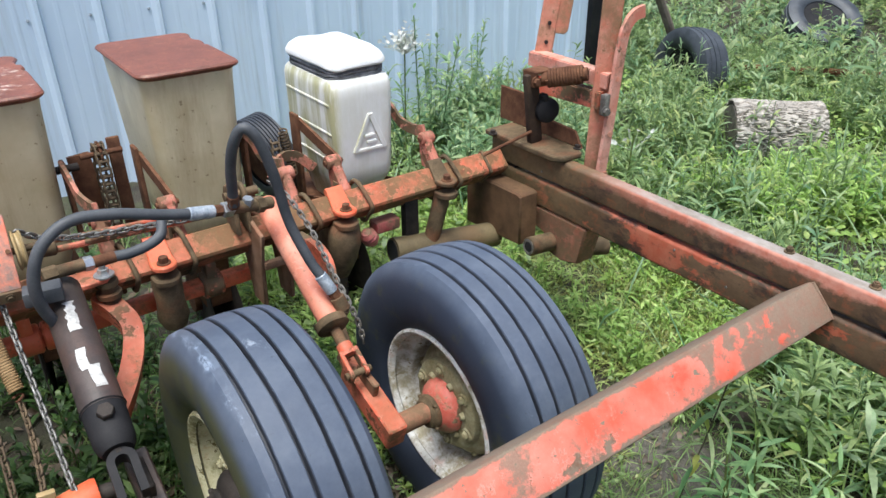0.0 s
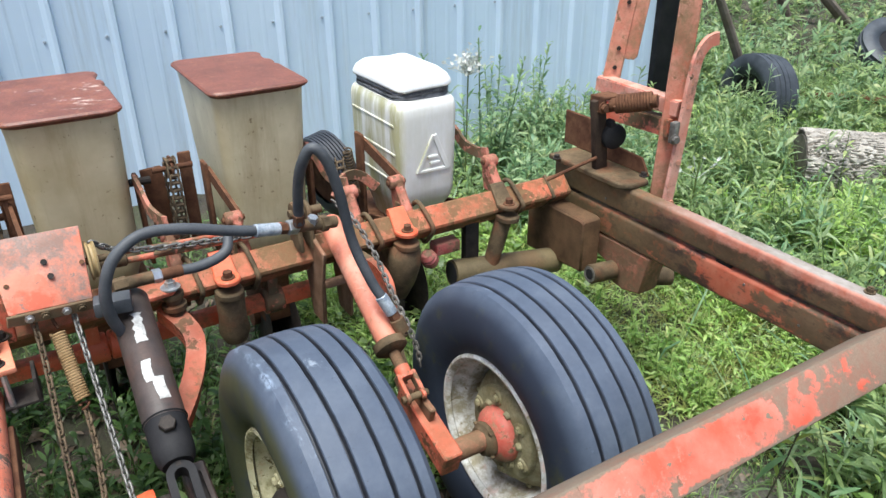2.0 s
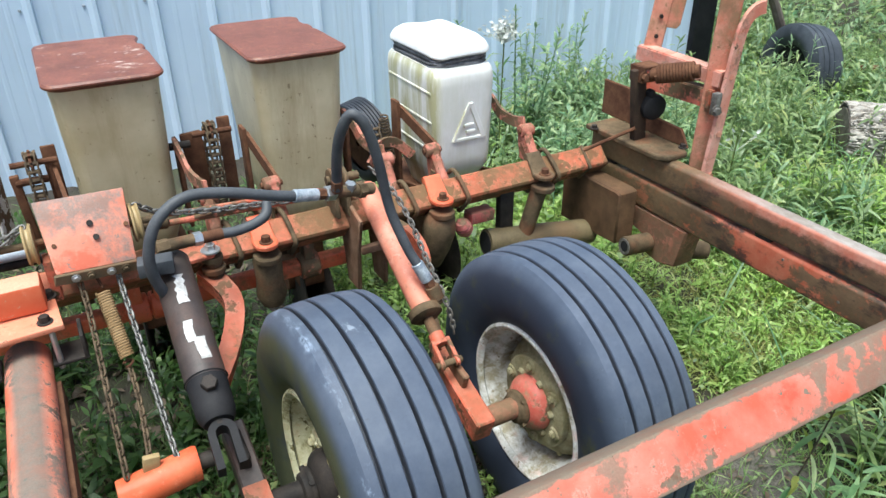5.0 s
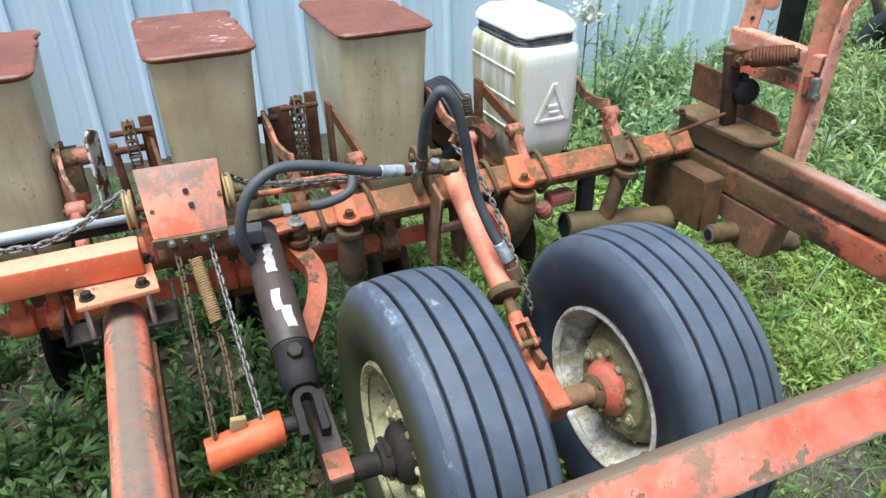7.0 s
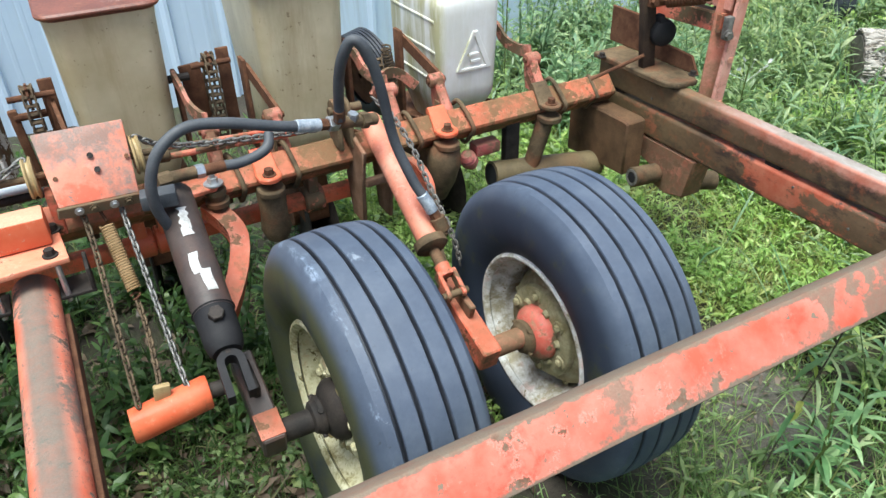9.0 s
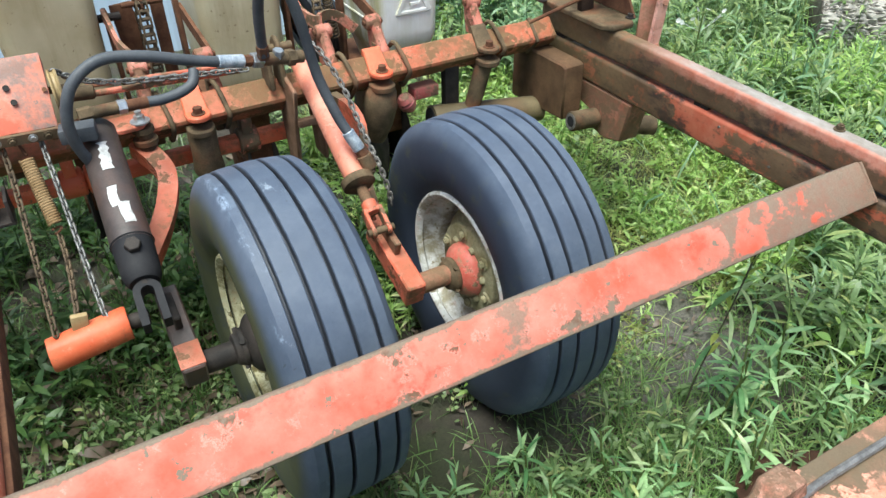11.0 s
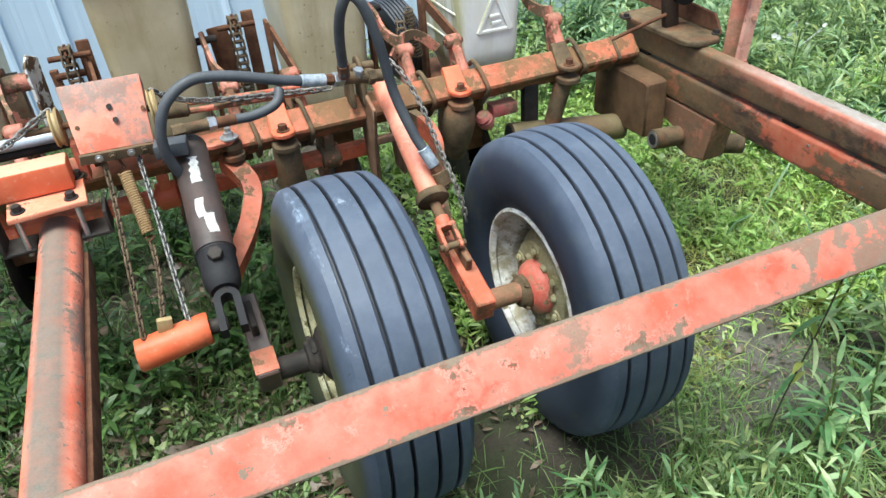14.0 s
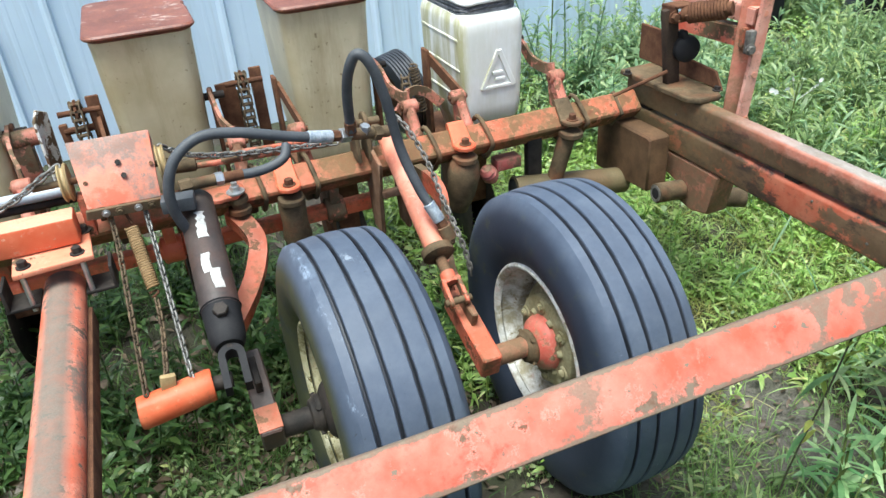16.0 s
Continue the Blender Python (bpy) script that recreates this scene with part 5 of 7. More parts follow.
hose([V(0.582, 1.50, 0.835), V(0.580, 1.49, 0.875), V(0.575, 1.46, 0.945), V(0.578, 1.43, 1.005), V(0.596, 1.41, 1.045), V(0.622, 1.40, 1.020), V(0.648, 1.40, 0.935), V(0.672, 1.40, 0.805), V(0.700, 1.37, 0.705), V(0.716, 1.35, 0.665)],
     "grey hydraulic hose looped down to the orange cylinder", [
    ("ferrule", V(0.714, 1.352, 0.668), V(0.734, 1.335, 0.622), 0.0155, CRIMP, False),
    ("nut", V(0.734, 1.335, 0.622), V(0.742, 1.33, 0.604), 0.014, RUST, True),
    ("elbow", V(0.742, 1.33, 0.606), V(0.752, 1.318, 0.572), 0.0185, GRIME, False),
    ("port", V(0.752, 1.318, 0.576), V(0.735, 1.325, 0.552), 0.0175, GRIME, False),
    ("lower_nut", V(0.583, 1.505, 0.828), V(0.580, 1.492, 0.862), 0.0145, RUST, True)])
hose([V(0.308, 1.56, 0.760), V(0.345, 1.56, 0.758), V(0.392, 1.565, 0.764), V(0.422, 1.575, 0.776), V(0.435, 1.60, 0.795)],
     "short dark hydraulic hose beside the toolbar", [
    ("sleeve", V(0.262, 1.555, 0.763), V(0.312, 1.56, 0.760), 0.0135, RUST, False),
    ("union", V(0.244, 1.553, 0.765), V(0.264, 1.555, 0.763), 0.0165, STEEL, True),
    ("adapter", V(0.186, 1.547, 0.768), V(0.246, 1.553, 0.765), 0.0145, GRIME, False),
    ("elbow_nut", V(0.16, 1.545, 0.768), V(0.19, 1.548, 0.768), 0.0175, GRIME, True)])


def control_rods():
    t = thing("control_rod", (0.4, 1.74, 0.73), "thin orange control rods lying along the toolbar", "rod")
    for a, b, r in ((V(0.17, 1.70, 0.752), V(0.58, 1.742, 0.714), 0.008), (V(0.2, 1.735, 0.758), V(0.62, 1.76, 0.722), 0.006)):
        bm = bmesh.new()
        cyl(bm, a, b, r, 10)
        part("rod", bm, PAINT_HALF, t)
    bm = bmesh.new()
    sweep(bm, [(0.13, 1.70, 0.76), (0.15, 1.70, 0.76), (0.155, 1.70, 0.76), (0.21, 1.705, 0.753), (0.215, 1.705, 0.753)], 0.02, 14, True, [0.022, 0.026, 0.018, 0.018, 0.012])
    part("knuckle", bm, GRIME, t)


control_rods()


# ---------------------------------------------------------------- gauge wheels
WHEEL_R = 0.3925
AXLE_WAY = V(1, 0.015, -0.014).normalized()


def tyre_profile():
    """Half-round walls and shoulders, and five flat ribs parted by four deep grooves: (along the axle, radius)."""
    wall = [(-0.086, 0.203), (-0.096, 0.209), (-0.108, 0.224), (-0.118, 0.246), (-0.1245, 0.275), (-0.1265, 0.303), (-0.1245, 0.328), (-0.1195, 0.349), (-0.112, 0.3655), (-0.1045, 0.3755)]
    crown = lambda q: WHEEL_R - 0.85 * q * q - 260 * max(0, abs(q) - 0.06) ** 4
    pr = list(wall) + [(-0.0975, crown(0.0975)), (-0.088, crown(0.088))]
    cuts = (-0.0725, -0.0262, 0.0262, 0.0725)
    ends = (-0.088,) + cuts + (0.088,)
    for k in range(5):
        a, b = ends[k], ends[k + 1]
        a2, b2 = (a + 0.0046 if k else a), (b - 0.0046 if k < 4 else b)
        if k:
            pr += [(a - 0.0034, WHEEL_R - 0.022), (a + 0.0034, WHEEL_R - 0.022), (a2 - 0.0006, crown(a2) - 0.003), (a2 + 0.0012, crown(a2))]
        pr.append(((a + b) / 2, crown((a + b) / 2)))
        if k < 4:
            pr += [(b2 - 0.0012, crown(b2)), (b2 + 0.0006, crown(b2) - 0.003)]
    return pr + [(0.088, crown(0.088)), (0.0975, crown(0.0975))] + [(-q, r) for q, r in reversed(wall)]


def wheel(o, rim_mat, disc_mat, hub_mat, tyre, label):
    """A ribbed implement tyre on a dished rim, its axle along x."""
    t = thing("wheel", o, label, "wheel", "pair of gauge wheels")
    o = Vector(o)
    ax = AXLE_WAY
    eu, ev = frame_of(ax)
    round_at = lambda q, r, a: o + ax * q + (eu * math.cos(a) + ev * math.sin(a)) * r
    bm = bmesh.new()
    lathe(bm, tyre_profile(), o, ax, 144)
    for v in bm.verts:                     # worn treads are never quite true, and the groove edges are nicked
        d = v.co - o
        d -= ax * d.dot(ax)
        v.co += d * (0.004 * noise.noise(v.co * 7) + 0.0045 * min(0, noise.noise(v.co * 55) + 0.25)) + ax * 0.0011 * noise.noise(v.co * 40)
    for f in bm.faces:                     # the groove faces are coloured black for the shade down in them
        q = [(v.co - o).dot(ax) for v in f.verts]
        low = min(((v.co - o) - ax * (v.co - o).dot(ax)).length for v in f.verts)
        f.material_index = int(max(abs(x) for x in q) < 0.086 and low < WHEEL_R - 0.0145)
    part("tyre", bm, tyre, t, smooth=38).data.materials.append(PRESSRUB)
    bm = bmesh.new()
    lathe(bm, [(-0.094, 0.192), (-0.103, 0.199), (-0.1065, 0.206), (-0.1055, 0.2115), (-0.100, 0.2145), (-0.094, 0.213), (-0.090, 0.206), (-0.0875, 0.1985), (-0.076, 0.1955), (-0.066, 0.1915), (-0.058, 0.183), (-0.054, 0.1745), (-0.046, 0.171),
               (-0.01, 0.1665), (0.03, 0.1655), (0.055, 0.172), (0.07, 0.187), (0.086, 0.197), (0.098, 0.212)], o, ax, 84)
    rim = part("rim", bm, rim_mat, t)
    bm = bmesh.new()
    lathe(bm, [(0.008, 0.1665), (-0.012, 0.161), (-0.028, 0.153), (-0.041, 0.143), (-0.049, 0.132), (-0.052, 0.122), (-0.050, 0.10), (-0.050, 0.03), (-0.042, 0.03), (-0.042, 0.1), (-0.02, 0.14)], o, ax, 64)
    for k in range(8):                     # hand holes' pressed rims in the dish
        a = k * math.tau / 8 + 0.2
        c = round_at(-0.036, 0.146, a)
        cyl(bm, c, c - ax * 0.006, 0.009, 12, 0.006)
    part("disc", bm, disc_mat, rim)
    for k in range(6):
        a = k * math.tau / 6 + 0.35
        bm = bmesh.new()
        hexbolt(bm, round_at(-0.070, 0.098, a), -ax, 0.0105, 0.010, True, 0.005)
        part("wheel_nut", bm, disc_mat, rim)
    bm = bmesh.new()
    lathe(bm, [(-0.046, 0.122), (-0.062, 0.1215), (-0.068, 0.118), (-0.071, 0.111), (-0.071, 0.062), (-0.06, 0.06)], o, ax, 52)
    for k in range(6):
        a = k * math.tau / 6 + 0.35
        cyl(bm, round_at(-0.069, 0.098, a), round_at(-0.075, 0.098, a), 0.019, 14, 0.016)
        b0, b1 = round_at(-0.070, 0.078, a + 0.52), round_at(-0.080, 0.075, a + 0.52)
        cyl(bm, b0, b1, 0.012, 10, 0.009)
    part("hub_flange", bm, disc_mat, t, "olive-stained bolted flange")
    bm = bmesh.new()
    lathe(bm, [(-0.066, 0.073), (-0.080, 0.072), (-0.091, 0.068), (-0.100, 0.060), (-0.106, 0.050), (-0.110, 0.043), (-0.111, 0.036), (-0.111, 0.024)], o, ax, 44)
    part("hub", bm, hub_mat, t)
    bm = bmesh.new()
    lathe(bm, [(-0.106, 0.027), (-0.107, 0.042), (-0.114, 0.0455), (-0.122, 0.044), (-0.127, 0.038), (-0.134, 0.036), (-0.138, 0.030), (-0.138, 0.02)], o, ax, 32)
    for k in range(4):
        a = k * math.tau / 4 + 0.6
        cyl(bm, round_at(-0.120, 0.041, a), round_at(-0.120, 0.049, a), 0.006, 8)
    part("grease_seal", bm, GRIME if hub_mat is HUB_RED else DARK_IRON, t)
    bm = bmesh.new()
    c = round_at(-0.03, 0.155, 2.2)
    cyl(bm, c, c - ax * 0.03, 0.006, 10, 0.005)
    part("valve", bm, DARK_IRON, t)
    return t


wheel((0.980, 1.116, 0.330), RIM, DISC, HUB_RED, RUBBER, "ribbed rubber implement tyre on a grimy white rim with red hub")
wheel((0.440, 1.110, 0.345), RIM_MOSS, RIM_MOSS, DARK_IRON, RUBBER_MOSS, "scuffed ribbed rubber implement tyre on a mossy yellow rim")


# ---------------------------------------------------------------- seed hoppers
def hopper(cx, cover):
    t = thing("seed_hopper", (cx, 2.18, 0.52), "yellowed translucent plastic seed hopper with a red-brown lid", "hopper", "row of seed hoppers")
    bm = bmesh.new()
    rings = []
    for z, w, d, yc in ((0.46, 0.12, 0.16, 2.16), (0.52, 0.19, 0.27, 2.15), (0.58, 0.226, 0.335, 2.165), (0.64, 0.236, 0.36, 2.175), (0.84, 0.25, 0.41, 2.188), (1.0, 0.264, 0.45, 2.196), (1.03, 0.270, 0.458, 2.197)):
        ring = []
        for x, y in rounded(w, d, 0.045, 6):
            bulge = 1 + 0.012 * math.sin((z - 0.5) * 6)
            ring.append(bm.verts.new((cx + x * bulge, yc + y, z)))
        rings.append(ring)
    for a, b in zip(rings, rings[1:]):
        bridge(bm, a, b)
    bm.faces.new(rings[0][::-1])
    bm.faces.new(rings[-1])
    part("body", bm, HOPPER, t)
    bm = bmesh.new()
    out = rounded(0.292, 0.490, 0.04, 5)
    # the hinge notches along the lid's right edge
    cut = []
    for x, y in out:
        cut.append((x, y))
    k = max(i for i, (x, y) in enumerate(cut) if x > 0.14 and y < 0)
    cut[k + 1:k + 1] = [(0.146, 0.02), (0.138, 0.03), (0.138, 0.055), (0.146, 0.065), (0.146, 0.10), (0.135, 0.112), (0.132, 0.15)]
    prism(bm, cut, 0.014, axes((cx, 2.197, 1.043), (1, 0, 0), (0, 1, 0)), 0.005)
    lid = part("lid", bm, cover, t, "red-brown lid with worn white patches")
    bm = bmesh.new()
    prism(bm, rounded(0.276, 0.472, 0.045, 5), 0.008, axes((cx, 2.197, 1.0335), (1, 0, 0), (0, 1, 0)), 0.004)
    part("lid_skirt", bm, cover, lid)
    return t


hopper(0.672, LID)
hopper(0.164, LID_WORN)
hopper(-0.372, LID)


def white_hopper():
    cx, cy = 1.165, 2.066
    t = thing("seed_hopper", (cx, cy, 0.52), "white plastic hopper with green algae and a tied white lid", "hopper", "row of seed hoppers")

    def loft(levels, mx, my, soft, end=True, dent=None):
        b2 = bmesh.new()
        rings = []
        for z, w, d in levels:
            ring = []
            for x, y in rounded(w, d, min(soft, w * 0.3), 6):
                p = V(mx + x, my + y, z)
                if dent:
                    p.z += dent(x, y, p)
                ring.append(b2.verts.new(p))
            rings.append(ring)
        for r0, r1 in zip(rings, rings[1:]):
            bridge(b2, r0, r1)
        if end:
            b2.faces.new(rings[0][::-1])
            b2.faces.new(rings[-1])
        return b2

    bm = loft(((0.50, 0.13, 0.22), (0.575, 0.160, 0.285), (0.60, 0.188, 0.312), (0.625, 0.204, 0.336), (0.66, 0.209, 0.345), (0.80, 0.216, 0.357), (0.900, 0.220, 0.363), (0.925, 0.219, 0.362), (0.942, 0.213, 0.355), (0.953, 0.201, 0.342), (0.957, 0.184, 0.322)), cx, cy, 0.032)
    body = part("body", bm, WHITE, t)
    # moulded ribs down the left side
    for z in (0.880, 0.785, 0.69):
        bm = bmesh.new()
        box(bm, (cx - 0.1085 + (0.93 - z) * 0.02, cy, z), (0.010, 0.30, 0.011), None, 0.004)
        part("moulded_rib", bm, WHITE, body)
    # the raised triangular mark on the front
    front = axes((cx + 0.014, cy - 0.1785, 0.782), (1, 0, 0), (0, -0.03, 1))

    def strip(p, q, w=0.011):
        p, q = Vector(p), Vector(q)
        side = Vector((p.y - q.y, q.x - p.x)).normalized() * w / 2
        b2 = bmesh.new()
        prism(b2, [tuple(p + side), tuple(p - side), tuple(q - side), tuple(q + side)], 0.009, front, 0.002)
        part("raised_mark", b2, WHITE, body)

    strip((-0.058, -0.062), (0.0, 0.060), 0.013)
    strip((0.054, -0.062), (0.002, 0.060), 0.017)
    for y, x0, x1 in ((-0.012, -0.022, 0.016), (-0.033, -0.014, 0.022), (-0.057, -0.056, 0.050)):
        strip((x0, y), (x1, y), 0.011)
    # neck, cord and lid
    part("neck", loft(((0.953, 0.188, 0.322), (0.970, 0.182, 0.316), (0.994, 0.188, 0.322)), cx, cy, 0.04, False), CORD, t, "dark neck wrapped with cord")
    for k in range(5):
        bm = bmesh.new()
        z0 = 0.960 + 0.0065 * k
        loop = [V(cx + x, cy + y, z0 + 0.004 * math.sin(i * 0.9 + k * 1.7)) for i, (x, y) in enumerate(rounded(0.190 + 0.004 * (k % 2), 0.322, 0.042, 5))]
        sweep(bm, loop + [loop[0]], 0.0035, 6, False)
        part("cord", bm, CORD, t, "grey tie cord")

    def sag(x, y, p):
        """Cloth-soft lid: the corners hang, the edge waves."""
        hang = max(0.0, abs(x) / 0.12 + abs(y) / 0.19 - 1.25)
        return -0.016 * hang + 0.007 * noise.noise(p * 13)

    part("lid", loft(((0.991, 0.190, 0.322), (0.990, 0.208, 0.346), (0.996, 0.215, 0.354), (1.007, 0.214, 0.352), (1.021, 0.200, 0.332), (1.032, 0.166, 0.284), (1.039, 0.112, 0.20), (1.041, 0.05, 0.09)), cx + 0.002, cy + 0.004, 0.055, True, sag), WHITE_LID, t, "sun-bleached white lid")


white_hopper()


# ---------------------------------------------------------------- row units behind the toolbar
def roller_chain(bm, pts, w=0.022, pitch=0.021):
    """A drive chain: side plates and rollers along the points."""
    line = smooth_line(pts, 12)
    total = sum((b - a).length for a, b in zip(line, line[1:]))
    n = int(total / pitch)
    i, acc = 0, 0.0
    even = []
    for k in range(n + 1):
        want = total * k / n
        while i < len(line) - 2 and acc + (line[i + 1] - line[i]).length < want:
            acc += (line[i + 1] - line[i]).length
            i += 1
        seg = line[i + 1] - line[i]
        even.append(line[i] + seg * min(1, (want - acc) / max(seg.length, 1e-6)))
    x = V(1, 0, 0)
    for k, (p, q) in enumerate(zip(even, even[1:])):
        d = (q - p)
        for s in (-1, 1):
            prism(bm, [(-0.004, -0.006), (0, -0.008), (d.length, -0.008), (d.length + 0.004, -0.006), (d.length + 0.004, 0.006), (d.length, 0.008), (0, 0.008), (-0.004, 0.006)], 0.004, axes(p + x * s * (w / 2 + 0.0025 * (k % 2)), d, d.cross(x)), 0)
        cyl(bm, p - x * w / 2, p + x * w / 2, 0.0055, 8)
    return bm


def row_unit(cx, drive, reach=0.268):
    """Link castings, arms and drive chain of one row."""
    t = thing("row_unit", (cx, 1.95, 0.45), "rusty linkage and castings of one planter row", "planter row", "planter rows")
    for s in (-1, 1):
        x = cx + s * 0.17
        bm = bmesh.new()
        prism(bm, [(0.006, 0.655), (0.094, 0.655), (0.104, 0.700), (0.108, 0.748), (0.100, 0.768), (0.085, 0.776), (0.070, 0.768), (0.058, 0.740), (0.030, 0.705), (0.010, 0.690)], 0.030, axes((x - s * 0.004, BAR_Y, 0), (0, 1, 0), (0, 0, 1)), 0.007)
        cyl(bm, (x - 0.024, BAR_Y + 0.085, 0.752), (x + 0.022, BAR_Y + 0.085, 0.752), 0.021, 16, ch=0.004)
        part("link_lug", bm, PAINT_LUG, t)
        bm = bmesh.new()
        cyl(bm, (x - 0.03, BAR_Y + 0.085, 0.752), (x + 0.03, BAR_Y + 0.085, 0.752), 0.008, 10)
        part("pin", bm, RUST, t)
        bm = bmesh.new()
        box(bm, (x, BAR_Y + 0.058, 0.625), (0.03, 0.03, 0.15), None, 0.004)
        part("lug_shank", bm, GRIME, t)
    # straight arm on one side, bent arm on the other
    bm = bmesh.new()
    flat_bar(bm, [(cx - 0.150, 1.80, 0.748), (cx - 0.165, 2.03, 0.812)], 0.035, 0.010)
    part("straight_arm", bm, RUST, t)
    bm = bmesh.new()
    flat_bar(bm, [(cx + 0.170, 1.81, 0.776), (cx + 0.165, 1.86, 0.765), (cx + 0.15, 1.92, 0.778), (cx + 0.145, 1.97, 0.812), (cx + 0.142, 2.04, 0.825)], 0.034, 0.010)
    part("bent_arm", bm, PAINT_PINKRUST, t)
    bm = bmesh.new()
    box(bm, (cx - 0.172, 2.04, 0.70), (0.012, 0.05, 0.28), None, 0.003)
    part("upright", bm, RUST, t)
    bm = bmesh.new()
    box(bm, (cx + 0.148, 2.05, 0.70), (0.012, 0.045, 0.27), None, 0.003)
    part("upright", bm, RUST, t)
    bm = bmesh.new()
    cyl(bm, (cx + 0.12, 2.045, 0.815), (cx + 0.185, 2.045, 0.815), 0.011, 10)
    part("arm_pin", bm, DARK_IRON, t)
    # lower links and hopper shelf
    bm = bmesh.new()
    for s in (-1, 1):
        flat_bar(bm, [(cx + s * 0.14, 1.77, 0.60), (cx + s * 0.14, 2.06, 0.52)], 0.04, 0.012)
        part("lower_link", bm, RUST, t)
        bm = bmesh.new()
    box(bm, (cx, 2.16, 0.50), (0.27, 0.34, 0.018), None, 0.003)
    box(bm, (cx, 2.18, 0.36), (0.10, 0.22, 0.27), None, 0.012)
    cyl(bm, (cx - 0.06, 2.22, 0.20), (cx + 0.06, 2.22, 0.20), 0.05, 16)
    part("unit_frame", bm, RUST, t)
    for s in (-1, 1):
        bm = bmesh.new()
        lathe(bm, [(0.006, 0.002), (0.004, 0.19), (0.0, 0.2), (-0.004, 0.19), (-0.006, 0.002)], (cx + s * 0.03, 2.2, 0.19), (1, s * 0.1, 0), 36)
        part("opener_disc", bm, DARK_IRON, t)
    if drive == "chain":
        xx = cx - reach
        bm = bmesh.new()
        roller_chain(bm, [(xx, 2.0, 0.64), (xx, 1.985, 0.74), (xx, 1.99, 0.84), (xx, 2.015, 0.875), (xx, 2.045, 0.84), (xx, 2.05, 0.74), (xx, 2.04, 0.64)])
        part("drive_chain", bm, RUSTCHAIN, t, "rusty roller chain")
        bm = bmesh.new()
        for k in range(12):
            a = k * math.tau / 12
            box(bm, (xx, 2.017 + 0.030 * math.cos(a), 0.848 + 0.030 * math.sin(a)), (0.006, 0.008, 0.010), Matrix.Rotation(a, 3, "X"), 0)
        cyl(bm, (xx - 0.003, 2.017, 0.848), (xx + 0.003, 2.017, 0.848), 0.028, 18)
        cyl(bm, (xx - 0.05, 2.017, 0.848), (xx + 0.06, 2.017, 0.848), 0.008, 10)
        part("sprocket", bm, RUST, t)
        bm = bmesh.new()
        box(bm, (xx + 0.045, 2.04, 0.745), (0.035, 0.012, 0.27), None, 0.003)
        part("drive_upright", bm, RUST, t)
        bm = bmesh.new()
        if reach > 0.25:
            box(bm, (xx - 0.04, 2.07, 0.745), (0.06, 0.012, 0.19), Matrix.Rotation(radians(-4), 3, "Y"), 0.003)
            part("chain_guard", bm, RUST, t)
        else:
            box(bm, (xx - 0.045, 2.05, 0.70), (0.022, 0.02, 0.22), Matrix.Rotation(radians(-3), 3, "Y"), 0.003)
            cyl(bm, (xx - 0.05, 2.045, 0.79), (xx + 0.05, 2.045, 0.79), 0.010, 10)
            part("drive_post", bm, RUST, t)
    else:
        bm = bmesh.new()
        coil(bm, (cx - 0.20, 2.03, 0.64), (cx - 0.225, 2.02, 0.80), 0.014, 0.003, 15)
        part("down_spring", bm, RUSTCHAIN, t, "rusty coil spring")
        bm = bmesh.new()
        roller_chain(bm, [(cx - 0.26, 2.0, 0.62), (cx - 0.265, 1.99, 0.70), (cx - 0.262, 2.0, 0.76), (cx - 0.25, 2.03, 0.77)])
        part("drive_chain", bm, RUSTCHAIN, t, "rusty roller chain")
        bm = bmesh.new()
        flat_bar(bm, [(cx - 0.33, 1.90, 0.70), (cx - 0.28, 1.93, 0.745), (cx - 0.22, 1.95, 0.735), (cx - 0.17, 1.93, 0.69)], 0.03, 0.01)
        part("bent_lever", bm, PAINT_PINKRUST, t)
    return t


row_unit(1.165, "spring")
row_unit(0.672, "chain")
row_unit(0.164, "chain", 0.213)
row_unit(-0.372, "chain")


def left_drive():
    """The drive shield with its scraped white face beside the far hopper."""
    t = thing("drive_shield", (-0.17, 2.03, 0.72), "rusty drive shield with scraped white face", "shield")
    bm = bmesh.new()
    prism(bm, [(-0.03, -0.11), (0.04, -0.11), (0.055, 0.10), (0.0, 0.125), (-0.03, 0.10)], 0.008, axes((-0.150, 2.03, 0.745), (0.35, 1, 0), (0, 0, 1)), 0.002)
    part("shield", bm, SCRAPED, t)
    bm = bmesh.new()
    cyl(bm, (-0.25, 2.02, 0.80), (-0.16, 2.03, 0.80), 0.025, 16, ch=0.004)
    box(bm, (-0.215, 2.03, 0.73), (0.06, 0.05, 0.12), None, 0.006)
    part("gear_case", bm, PAINT_PINKRUST, t)


left_drive()


